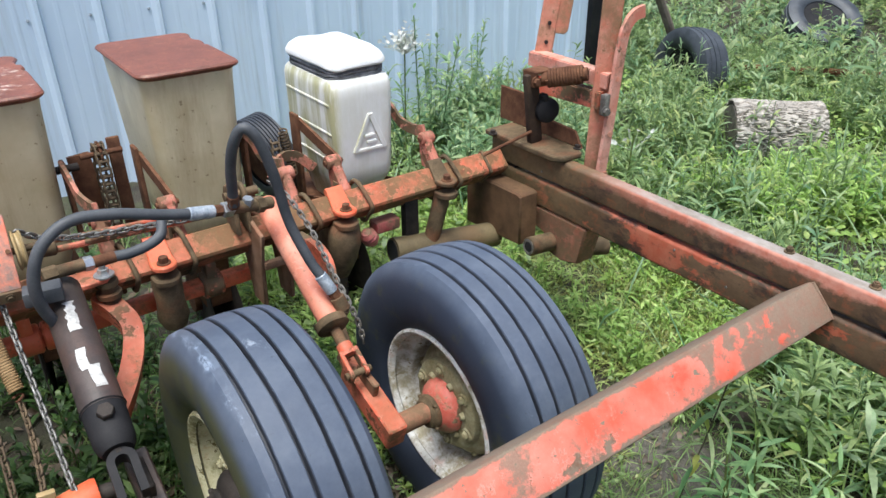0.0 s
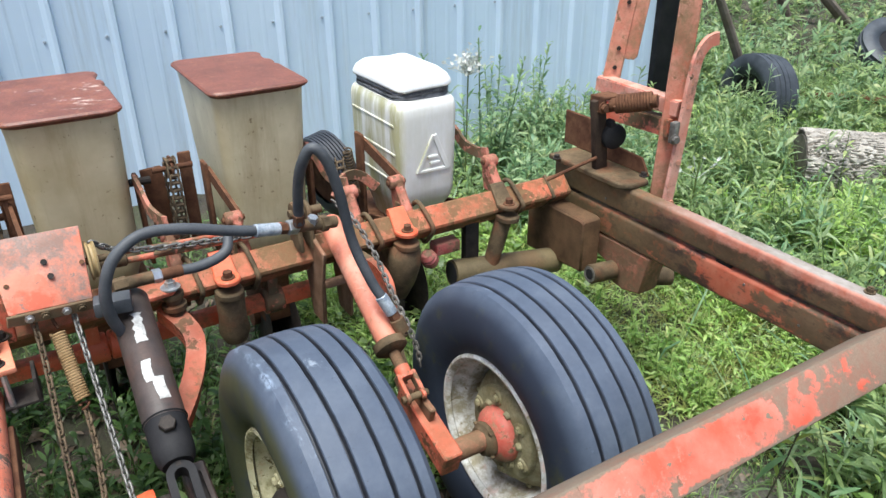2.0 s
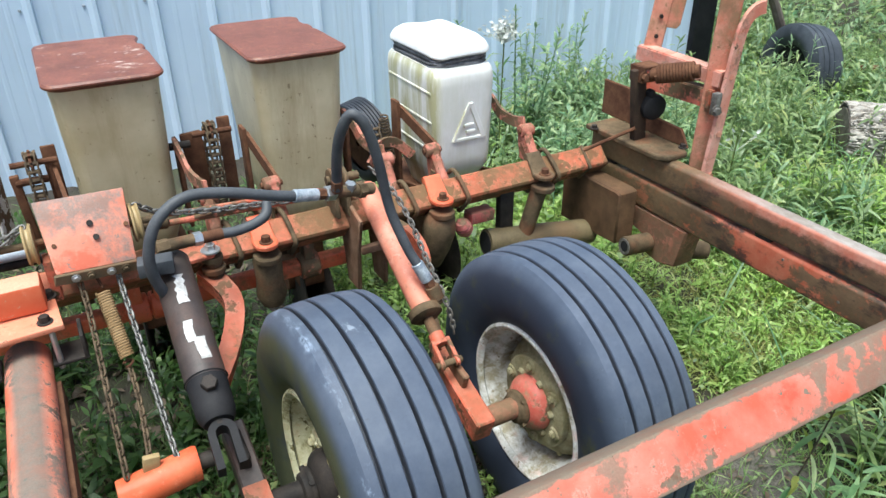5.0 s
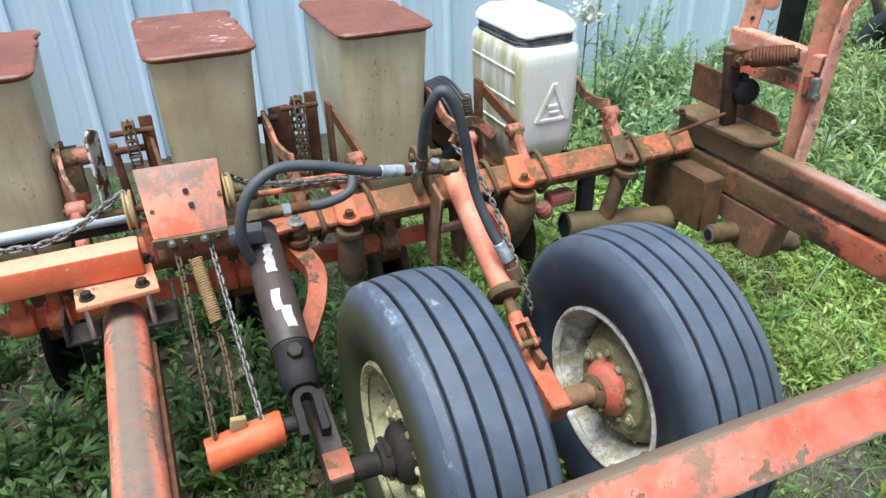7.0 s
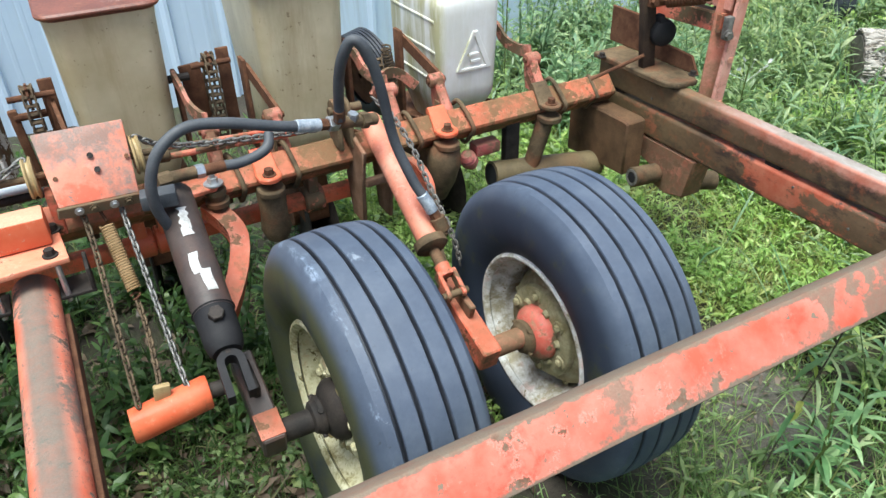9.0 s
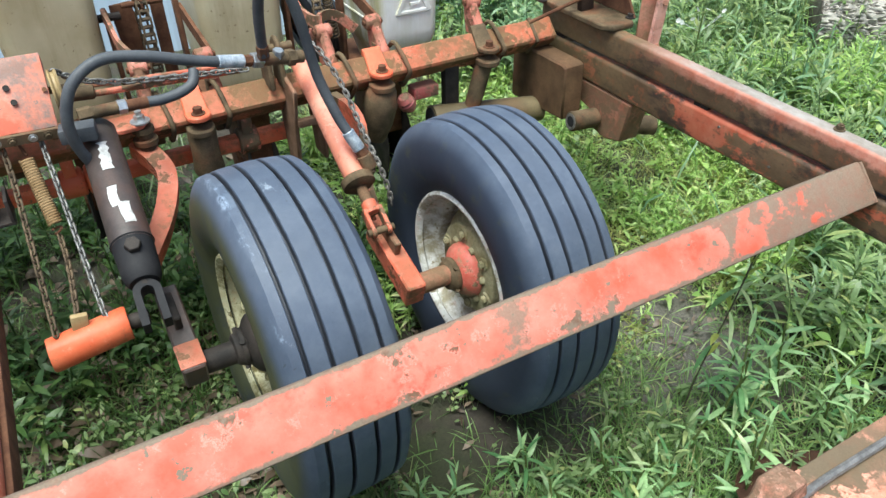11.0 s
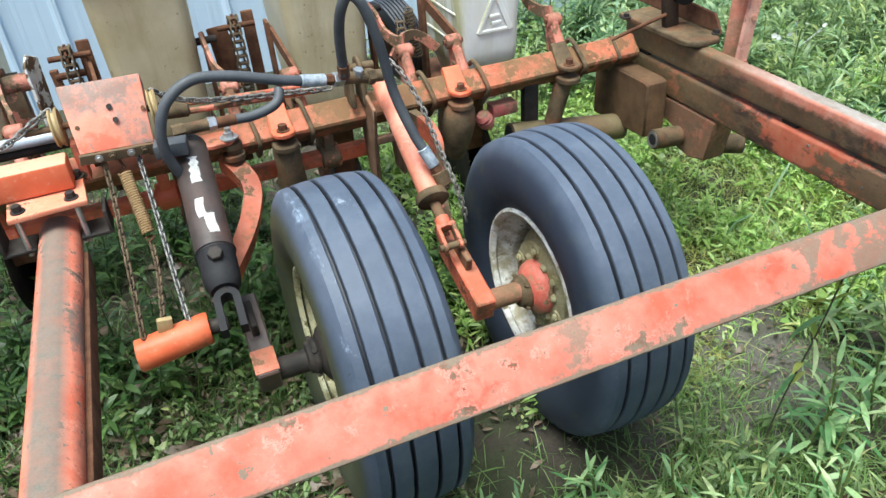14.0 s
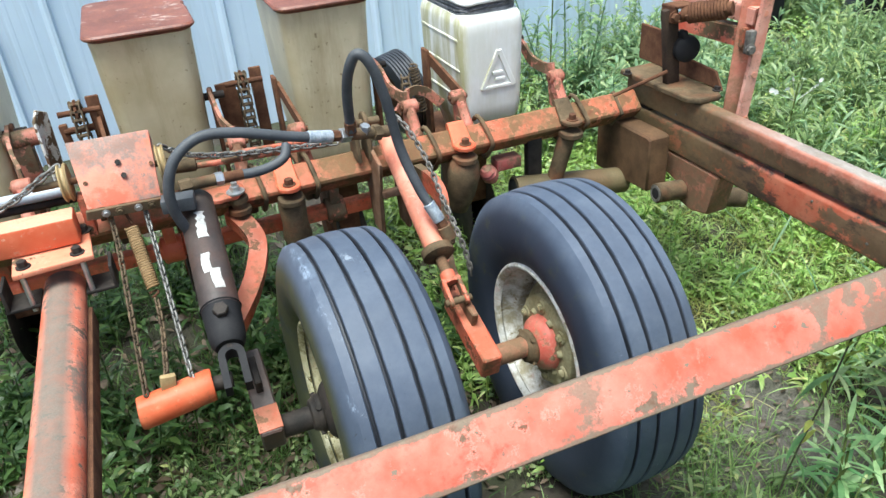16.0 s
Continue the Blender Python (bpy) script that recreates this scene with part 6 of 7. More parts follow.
def press_wheel():
    t = thing("press_wheel", (0.95, 2.3, 0.60), "small black ribbed rubber press wheel", "wheel")
    bm = bmesh.new()
    pr = [(-0.045, 0.10), (-0.05, 0.12), (-0.044, 0.14)]
    for k in range(-3, 4):
        pr += [(k * 0.012 - 0.004, 0.150), (k * 0.012 + 0.004, 0.150), (k * 0.012 + 0.0055, 0.143), (k * 0.012 + 0.0065, 0.143)]
    pr += [(0.046, 0.14), (0.05, 0.12), (0.045, 0.10)]
    lathe(bm, pr, (0.985, 2.3, 0.62), (1, 0.15, 0.2), 40)
    part("tyre", bm, PRESSRUB, t)
    bm = bmesh.new()
    lathe(bm, [(-0.03, 0.01), (-0.03, 0.05), (-0.035, 0.10), (0.035, 0.10), (0.03, 0.05), (0.03, 0.01)], (0.985, 2.3, 0.62), (1, 0.15, 0.2), 28)
    part("rim", bm, RUST, t)
    bm = bmesh.new()
    flat_bar(bm, [(0.99, 2.3, 0.62), (1.0, 2.2, 0.5)], 0.04, 0.02)
    part("fork", bm, RUST, t)


press_wheel()


# ---------------------------------------------------------------- brackets at the rail
def rail_bracket():
    t = thing("marker_bracket", (1.64, 1.6, 0.73), "rusty angle bracket with upright bar and black rubber stop", "bracket")
    bm = bmesh.new()
    prism(bm, [(1.575, 1.795), (1.577, 1.47), (1.60, 1.435), (1.675, 1.435), (1.70, 1.48), (1.70, 1.795)], 0.017, axes((0, 0, 0.724), (1, 0, 0), (0, 1, 0)), 0.003)
    part("foot_plate", bm, GRIME, t)
    bm = bmesh.new()
    prism(bm, [(1.455, 0.733), (1.86, 0.733), (1.86, 0.850), (1.695, 0.850), (1.668, 0.800), (1.62, 0.792), (1.49, 0.785)], 0.009, axes((1.698, 0, 0), (0, 1, 0), (0, 0, 1)), 0.003)
    part("side_flange", bm, RUST, t)
    bm = bmesh.new()
    box(bm, (1.611, 1.602, 0.845), (0.048, 0.022, 0.23), Matrix.Rotation(radians(-8), 3, "Y"), 0.003)
    part("upright_bar", bm, BROWNIRON, t)
    bm = bmesh.new()
    lathe(bm, [(-0.02, 0.001), (-0.02, 0.03), (-0.014, 0.039), (-0.004, 0.041), (0.004, 0.041), (0.014, 0.038), (0.018, 0.03), (0.018, 0.001)], (1.652, 1.582, 0.838), (0.2, 1, 0.05), 28)
    box(bm, (1.640, 1.582, 0.872), (0.02, 0.03, 0.045), Matrix.Rotation(radians(-20), 3, "Y"), 0.005)
    part("rubber_stop", bm, BLACK, t, "black round rubber stop")
    bm = bmesh.new()
    for z in (0.925, 0.965):
        box(bm, (1.625, 1.60, z), (0.075, 0.06, 0.008), None, 0.002)
    box(bm, (1.592, 1.60, 0.945), (0.008, 0.06, 0.048), None, 0.002)
    part("yoke", bm, RUST, t)
    for x in (1.585, 1.625):
        bm = bmesh.new()
        hexbolt(bm, (x, 1.568, 0.943), (0, -1, 0), 0.011, 0.012)
        part("bolt", bm, RUST, t)
    bm = bmesh.new()
    coil(bm, (1.632, 1.56, 0.948), (1.692, 1.475, 0.968), 0.025, 0.0055, 12)
    cyl(bm, (1.622, 1.575, 0.944), (1.700, 1.462, 0.970), 0.020, 14)
    part("spring", bm, RUST, t, "rusty coil spring")
    bm = bmesh.new()
    sweep(bm, [(1.46, 1.66, 0.705), (1.50, 1.64, 0.725), (1.60, 1.59, 0.775)], 0.006, 8)
    part("lock_rod", bm, RUST, t)
    for p in ((1.69, 1.47, 0.733), (1.565, 1.74, 0.733)):
        bm = bmesh.new()
        hexbolt(bm, p, (0, 0, 1), 0.010, 0.010)
        part("bolt", bm, DARK_IRON, t)


rail_bracket()


def marker_frame():
    """The folded row marker that stands on the rail: two bleached uprights with cross bars."""
    t = thing("row_marker", (1.75, 1.45, 0.68), "bleached orange folded row-marker frame with riveted holes", "marker frame")

    def angle_iron(name, p, q, w, mat, face):
        d = (q - p).normalized()
        f = Vector(face)
        f = (f - d * f.dot(d)).normalized()
        s = d.cross(f)
        L = (q - p).length
        b2 = bmesh.new()
        prism(b2, [(0, -w / 2), (L, -w / 2), (L, w / 2), (0, w / 2)], 0.008, axes(p, d, s), 0.002)
        prism(b2, [(0, -0.02), (L, -0.02), (L, 0.02), (0, 0.02)], 0.008, axes(p + s * (w / 2) - f * 0.02, d, f), 0.002)
        return part(name, b2, mat, t)

    a0, a1 = V(1.722, 1.43, 0.60), V(1.785, 1.45, 1.66)
    angle_iron("upright", a0, a1, 0.062, PAINT_PINK, (-0.5, -1, 0))
    b0, b1 = V(1.730, 1.70, 0.96), V(1.880, 1.72, 1.70)
    angle_iron("upright", b0, b1, 0.055, PAINT_PINK, (-0.5, -1, 0))
    bm = bmesh.new()
    prism(bm, [(0, -0.02), (0.65, -0.02), (0.65, 0.035), (0.012, 0.035), (0, 0.025)], 0.008, axes(b0 + (b1 - b0) * 0.11 + V(0.036, -0.012, 0), b1 - b0, (1, -0.5, 0)), 0.002)
    part("strap", bm, PAINT_PINK, t)
    bm = bmesh.new()
    flat_bar(bm, [V(1.700, 1.725, 0.967), V(1.737, 1.415, 0.949)], 0.042, 0.010, (0, 0, 1))
    flat_bar(bm, [V(1.720, 1.725, 0.9865), V(1.757, 1.415, 0.968)], 0.010, 0.042, (0, 0, 1))
    part("cross_bar", bm, PAINT_PALE, t)
    bm = bmesh.new()
    flat_bar(bm, [V(1.712, 1.70, 0.885), V(1.722, 1.425, 0.890)], 0.05, 0.010, (0, 0, 1))
    flat_bar(bm, [V(1.728, 1.70, 0.909), V(1.738, 1.425, 0.914)], 0.008, 0.032, (0, 0, 1))
    part("cross_bar", bm, PAINT_HALF, t)
    bm = bmesh.new()
    flat_bar(bm, [V(1.722, 1.400, 0.60), V(1.730, 1.400, 0.68), V(1.748, 1.400, 0.861), V(1.765, 1.400, 1.05), V(1.779, 1.400, 1.108), V(1.808, 1.400, 1.138), V(1.847, 1.400, 1.146)], 0.012, 0.036, (0, 1, 0))
    part("hook_bar", bm, PAINT_PALE, t)
    d = (a1 - a0).normalized()
    for k in (0.06, 0.19, 0.36, 0.43, 0.49):
        bm = bmesh.new()
        hexbolt(bm, a0 + d * k + V(0.014, -0.034, 0), (-0.4, -1, 0.1), 0.009, 0.008, False)
        part("rivet", bm, PAINT_PINK, t)
    bm = bmesh.new()
    box(bm, (1.722, 1.404, 0.885), (0.024, 0.02, 0.065), None, 0.003)
    hexbolt(bm, (1.716, 1.394, 0.868), (-0.3, -1, 0), 0.011, 0.012)
    part("clip", bm, TARN, t, "grey steel clip")
    d2 = (b1 - b0).normalized()
    for k in (0.06, 0.12, 0.26):
        bm = bmesh.new()
        hexbolt(bm, b0 + d2 * k + V(0, -0.005, 0), (-0.5, -1, 0), 0.007, 0.004, False)
        part("rivet", bm, DARK_IRON, t)


marker_frame()


def under_rail():
    """The gusset, pipe and stub sockets under the corner of the frame."""
    t = thing("corner_bracket", (1.5, 1.6, 0.45), "grimy brown corner gusset with pipe and stub sockets", "bracket")
    bm = bmesh.new()
    cyl(bm, (1.125, 1.69, 0.452), (1.52, 1.665, 0.402), 0.043, 28)
    part("pipe", bm, OLIVE_IRON, t)
    # black disc on the solid end, for the shade inside an open pipe
    bm = bmesh.new()
    cyl(bm, (1.1225, 1.6902, 0.4523), (1.1237, 1.6901, 0.4522), 0.036, 24)
    part("pipe_mouth", bm, BLACK, t)
    bm = bmesh.new()
    prism(bm, [(1.515, 0.425), (1.80, 0.405), (1.80, 0.60), (1.535, 0.604), (1.52, 0.600), (1.515, 0.592)], 0.075, axes((1.5375, 0, 0), (0, 1, 0), (0, 0, 1)), 0.006)
    part("gusset", bm, REDBROWN, t)
    bm = bmesh.new()
    prism(bm, [(1.325, 0.527), (1.64, 0.527), (1.64, 0.47), (1.512, 0.44), (1.505, 0.385), (1.43, 0.372), (1.352, 0.392)], 0.075, axes((1.642, 0, 0), (0, 1, 0), (0, 0, 1)), 0.006)
    part("cast_block", bm, PAINT_BLOCK, t)
    for a, b in ((V(1.505, 1.475, 0.437), V(1.60, 1.47, 0.430)), (V(1.69, 1.43, 0.398), V(1.78, 1.385, 0.392))):
        bm = bmesh.new()
        cyl(bm, a, b, 0.031, 24, ch=0.003)
        s = part("socket", bm, GRIME, t)
        d = (b - a).normalized()
        e = a if a.x < 1.6 else b
        o = -d if a.x < 1.6 else d
        # black disc in place of a bore, its inner shade as colour
        bm = bmesh.new()
        cyl(bm, e - o * 0.002, e + o * 0.0012, 0.017, 16)
        part("socket_hole", bm, BLACK, s)
        if e is a:
            bm = bmesh.new()
            lathe(bm, [(-0.002, 0.018), (0.0016, 0.018), (0.0016, 0.026), (-0.002, 0.026), (-0.002, 0.018)], e, o, 24)
            part("bushing", bm, TARN, s, "grey steel bushing")
    bm = bmesh.new()
    box(bm, (1.205, 1.71, 0.53), (0.05, 0.03, 0.16), None, 0.004)
    part("hanger", bm, DARK_IRON, t)


under_rail()

# ---------------------------------------------------------------- plants
rng = np.random.default_rng(7)


def leaf_cloud(base, way, length, width, droop, fold=0.25):
    """Lance-shaped leaves: six points each, folded along the midrib."""
    n = len(base)
    up = np.array([0, 0, 1.0])
    side = np.cross(way, up)
    side /= np.linalg.norm(side, axis=1, keepdims=True) + 1e-6
    tilt = rng.normal(0, 0.35, (n, 1))
    nrm = np.cross(side, way)
    side = side * np.cos(tilt) + nrm * np.sin(tilt)
    L, W = length[:, None], width[:, None]
    v = np.empty((n, 6, 3))
    v[:, 0] = base
    for k, (s, w) in enumerate(((0.35, 0.5), (0.72, 0.36))):
        c = base + way * L * s - up * L * droop[:, None] * s * s
        v[:, 1 + 2 * k] = c - side * W * w + nrm * W * fold * w
        v[:, 2 + 2 * k] = c + side * W * w + nrm * W * fold * w
    v[:, 5] = base + way * L - up * L * droop[:, None]
    return v


def cloud_mesh(name, clouds, mats, stems=None):
    """One mesh of many leaves; stems: (points a, points b, radius)."""
    v = np.concatenate([c for c in clouds])
    n = len(v)
    verts = v.reshape(-1, 3)
    loops, starts, totals = [], [], []
    base = (np.arange(n) * 6)[:, None]
    lp = np.concatenate([base + 0, base + 1, base + 2, base + 1, base + 3, base + 4, base + 2, base + 3, base + 5, base + 4], axis=1).ravel()
    ls = (np.arange(n)[:, None] * 10 + np.array([0, 3, 7])).ravel()
    lt = np.tile([3, 4, 3], n)
    if stems is not None:
        a, b, r = stems
        m = len(a)
        ang = np.arange(3) * math.tau / 3
        off = np.stack([np.cos(ang), np.sin(ang), np.zeros(3)], 1)
        sv = np.concatenate([a[:, None] + off * r[:, None, None], b[:, None] + off * r[:, None, None] * 0.5], axis=1)
        o = len(verts)
        verts = np.concatenate([verts, sv.reshape(-1, 3)])
        sb = (o + np.arange(m) * 6)[:, None]
        sl = np.concatenate([np.concatenate([sb + i, sb + (i + 1) % 3, sb + 3 + (i + 1) % 3, sb + 3 + i], axis=1) for i in range(3)], axis=1).ravel()
        ls = np.concatenate([ls, len(lp) + np.arange(3 * m) * 4])
        lt = np.concatenate([lt, np.full(3 * m, 4)])
        lp = np.concatenate([lp, sl])
    me = bpy.data.meshes.new(name)
    me.vertices.add(len(verts))
    me.vertices.foreach_set("co", verts.astype(np.float32).ravel())
    me.loops.add(len(lp))
    me.loops.foreach_set("vertex_index", lp.astype(np.int32))
    me.polygons.add(len(ls))
    me.polygons.foreach_set("loop_start", ls.astype(np.int32))
    me.polygons.foreach_set("loop_total", lt.astype(np.int32))
    me.update(calc_edges=True)
    me.materials.append(mats)
    return new(name, me)


def spread(n, x0, x1, y0, y1, keep=None, clump=0.0):
    """n points on the ground in that stretch, in clumps, that keep() lets stand."""
    out = []
    while len(out) < n:
        x, y = rng.uniform(x0, x1, 4 * n), rng.uniform(y0, y1, 4 * n)
        for a, b in zip(x, y):
            if clump and noise.noise(Vector((a * 2.2, b * 2.2, 5))) < clump * rng.uniform(-1, 1) - 0.05:
                continue
            if keep and not keep(a, b):
                continue
            out.append((a, b))
            if len(out) >= n:
                break
    p = np.array(out[:n])
    z = np.array([height(a, b) for a, b in p])
    return np.column_stack([p, z])


def not_wall(x, y):
    d = V(x, y, 0) - WALL_O
    along = d.dot(WALL_DIR)
    off = d.dot(Vector((WALL_DIR.y, -WALL_DIR.x, 0)))
    return off > 0.06 or along > WALL_LEN + 0.2


def short_turf(x, y):
    """The low turf that reaches from under the frame to the tall weeds."""
    return x < 2.30 + 0.3 * noise.noise(Vector((x * 1.7, y * 1.7, 2))) and 0.75 < y < 2.6


def tall_ground(x, y):
    return not_wall(x, y) and (not short_turf(x, y) or rng.random() < 0.06)


def open_ground(x, y):
    """Nothing tall in front of the log and the old tyre."""
    if not not_wall(x, y) or short_turf(x, y):
        return False
    for cx, cy, r in ((3.6, 1.9, 0.45), (3.95, 1.6, 0.45), (3.4, 1.75, 0.3), (4.1, 2.15, 0.36)):
        if (x - cx) ** 2 + (y - cy) ** 2 < r * r:
            return rng.random() < 0.12
    return True


def dirs(n, lo, hi):
    """Random directions whose height above the level is lo to hi degrees."""
    az, el = rng.uniform(0, math.tau, n), np.radians(rng.uniform(lo, hi, n))
    return np.column_stack([np.cos(az) * np.cos(el), np.sin(az) * np.cos(el), np.sin(el)])


def weeds(name, spots, h0, h1, per, len0, len1, slim, mat, label, lo=5, hi=55):
    """Stemmed plants with lance leaves all the way up."""
    n = len(spots)
    h = rng.uniform(h0, h1, n) * (0.75 + 0.5 * rng.random(n))
    lean = dirs(n, 62, 88)
    tops = spots + lean * h[:, None]
    idx = np.repeat(np.arange(n), per)
    t = np.tile(np.linspace(0.12, 1.0, per), n) + rng.normal(0, 0.03, n * per)
    base = spots[idx] + (tops - spots)[idx] * t[:, None]
    way = dirs(n * per, lo, hi)
    way[t > 0.9, 2] += 0.7
    way /= np.linalg.norm(way, axis=1, keepdims=True)
    L = rng.uniform(len0, len1, n * per) * (1.15 - 0.55 * np.abs(t - 0.45)) * np.repeat(0.7 + 0.5 * rng.random(n), per)
    ob = cloud_mesh(name, [leaf_cloud(base, way, L, L * slim * rng.uniform(0.8, 1.25, n * per), rng.uniform(0.1, 0.6, n * per))], mat, (spots - np.array([0, 0, 0.02]), tops, 0.0025 + 0.004 * h))
    return tagged(ob, label, "weeds", kind="stuff")


def grass(name, spots, len0, len1, width, mat, label, lo=25, hi=85):
    n = len(spots)
    L = rng.uniform(len0, len1, n)
    ob = cloud_mesh(name, [leaf_cloud(spots - np.array([0, 0, 0.01]), dirs(n, lo, hi), L, np.full(n, width) * rng.uniform(0.7, 1.3, n), rng.uniform(0.1, 0.9, n), 0.4)], mat)
    return tagged(ob, label, "grass", kind="stuff")


def clover(name, spots, mat, label, size=0.035, tall=0.09):
    """Low broad leaves on short stalks."""
    n = len(spots)
    h = rng.uniform(0.015, tall, n)
    base = spots + np.column_stack([rng.normal(0, 0.02, n), rng.normal(0, 0.02, n), h])
    L = rng.uniform(0.6, 1.4, n) * size
    ob = cloud_mesh(name, [leaf_cloud(base, dirs(n, -15, 40), L, L * rng.uniform(0.5, 0.8, n), rng.uniform(0, 0.4, n), 0.2)], mat, (spots - np.array([0, 0, 0.01]), base, np.full(n, 0.0012)))
    return tagged(ob, label, "weeds", kind="stuff")


def litter(name, spots, label, size=1.0):
    n = len(spots)
    L = rng.uniform(0.016, 0.045, n) * size
    ob = cloud_mesh(name, [leaf_cloud(spots + np.array([0, 0, 0.008]), dirs(n, -8, 22), L, L * rng.uniform(0.28, 0.5, n), rng.uniform(-0.3, 0.4, n), 0.8)], DRY)
    return tagged(ob, label, "dead leaves", kind="stuff")


def bare(x, y):
    """The trodden patch beside the wheel, and the soil pressed bare round the tyres."""
    rag = 1 + 0.7 * noise.noise(Vector((x * 5, y * 5, 9)))
    return ((x - 1.42) / 0.30) ** 2 + ((y - 0.93) / 0.20) ** 2 < rag or ((x - 0.95) / 0.24) ** 2 + ((y - 0.86) / 0.15) ** 2 < rag or ((x - 0.68) / 0.12) ** 2 + ((y - 1.05) / 0.3) ** 2 < rag


clear = lambda x, y: not bare(x, y) or rng.random() < (0.5 if x > 1.2 else 0.13)

# inside the frame: bright short grass and small weeds
grass("grass", spread(70000, 1.05, 2.5, 0.95, 2.8, clear, 0.5), 0.04, 0.16, 0.0038, GRASS_FRAME, "short yellow-green grass inside the frame", 5, 60)
weeds("low_weeds", spread(1250, 0.75, 2.4, 0.95, 2.6, clear, 0.6), 0.04, 0.15, 14, 0.026, 0.058, 0.19, LEAF_BRIGHT, "low yellow-green lance-leaved weeds inside the frame", 0, 45)
clover("clover", spread(8000, 0.75, 2.5, 0.85, 2.8, clear, 0.7), LEAF, "short clover and moss inside the frame", 0.016, 0.05)
# right of the rail: a thick stand of weeds
weeds("weeds", spread(1400, 1.78, 5.6, 0.2, 5.4, open_ground, 0.2), 0.14, 0.32, 26, 0.055, 0.12, 0.135, LEAF, "thick stand of green lance-leaved weeds")
weeds("yellow_weeds", spread(240, 2.9, 4.4, 1.0, 2.2, open_ground, 0.3), 0.10, 0.26, 22, 0.05, 0.10, 0.19, LEAF_BRIGHT, "bright yellow-green weeds round the log")
weeds("pale_weeds", spread(520, 1.8, 6.2, 0.0, 5.6, open_ground, 0.5), 0.16, 0.36, 22, 0.065, 0.14, 0.13, LEAF_PALE, "pale grey-green weeds")
clover("undergrowth", spread(8000, 1.7, 5.2, -0.4, 4.6, tall_ground), LEAF_BRIGHT, "low undergrowth", 0.035, 0.16)
grass("tall_grass", spread(25000, 1.72, 6.0, -0.4, 5.2, tall_ground, 0.5), 0.12, 0.32, 0.005, GRASS, "arching tall grass")
grass("arching_blades", spread(2600, 1.72, 4.2, 0.1, 3.0, tall_ground, 0.6), 0.22, 0.46, 0.009, LEAF_PALE, "long pale arching grass blades", 35, 80)
# between the toolbar and the wall
weeds("tallest_weeds", spread(9, 2.0, 2.75, 2.8, 3.6, not_wall), 0.55, 0.80, 60, 0.05, 0.10, 0.20, LEAF_PALE, "single tall weeds against the siding", 10, 60)
weeds("wall_weeds", spread(125, 2.02, 2.9, 2.35, 3.65, not_wall, 0.3), 0.26, 0.52, 46, 0.05, 0.10, 0.19, LEAF_PALE, "leafy weeds against the siding")
weeds("row_weeds", spread(240, 1.7, 4.0, 1.95, 3.7, tall_ground, 0.4), 0.16, 0.4, 20, 0.05, 0.1, 0.2, LEAF, "weeds between the planter and the wall")
clover("wall_clover", spread(2600, 0.9, 3.0, 1.85, 3.9, not_wall), LEAF, "low weeds behind the planter", 0.032, 0.12)
# under the left half of the machine: lance leaves and thin grass, coloured darker for the shade, over leaf litter
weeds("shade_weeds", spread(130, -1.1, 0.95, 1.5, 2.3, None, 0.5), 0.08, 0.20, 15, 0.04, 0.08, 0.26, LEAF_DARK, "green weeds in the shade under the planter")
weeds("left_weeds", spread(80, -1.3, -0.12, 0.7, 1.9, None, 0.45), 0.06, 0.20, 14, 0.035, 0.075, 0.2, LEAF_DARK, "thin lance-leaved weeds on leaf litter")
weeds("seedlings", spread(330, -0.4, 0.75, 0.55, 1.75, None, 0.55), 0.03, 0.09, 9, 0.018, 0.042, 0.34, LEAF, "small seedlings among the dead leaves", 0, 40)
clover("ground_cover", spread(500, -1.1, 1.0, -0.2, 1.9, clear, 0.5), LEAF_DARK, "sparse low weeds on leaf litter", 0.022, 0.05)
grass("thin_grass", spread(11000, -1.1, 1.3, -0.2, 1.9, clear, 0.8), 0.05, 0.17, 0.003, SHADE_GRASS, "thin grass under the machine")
litter("leaf_litter", spread(5200, -1.0, 1.2, -0.1, 1.7, clear), "curled brown dead leaves on the soil")
litter("twigs_and_leaves", spread(150, 1.1, 1.8, 0.6, 1.2), "dead leaves on the trodden patch")
litter("near_leaf_litter", spread(160, 0.3, 1.6, -0.2, 0.6, None, 0.4), "brown dead leaves among the grass")
# in front of the wheels
grass("near_grass", spread(19000, 0.3, 1.75, -0.3, 0.95, clear, 0.7), 0.05, 0.18, 0.0032, GRASS_NEAR, "green grass between the beams")
weeds("near_weeds", spread(115, 0.40, 1.7, -0.1, 0.78, clear, 0.5), 0.06, 0.19, 16, 0.035, 0.075, 0.15, LEAF, "green lance-leaved weeds between the beams", 0, 50)
clover("near_cover", spread(450, 0.3, 1.6, -0.2, 0.85, clear, 0.6), LEAF, "low weeds between the beams", 0.02, 0.06)
# rough grass all round the machine
grass("rough_grass", spread(30000, -5.5, 5.0, -4.0, 0.0, None, 0.3), 0.08, 0.22, 0.008, GRASS, "rough grass of the yard")
grass("rough_grass", spread(16000, -5.5, -1.0, 0.0, 4.2, not_wall, 0.3), 0.08, 0.22, 0.008, GRASS, "rough grass beside the planter")
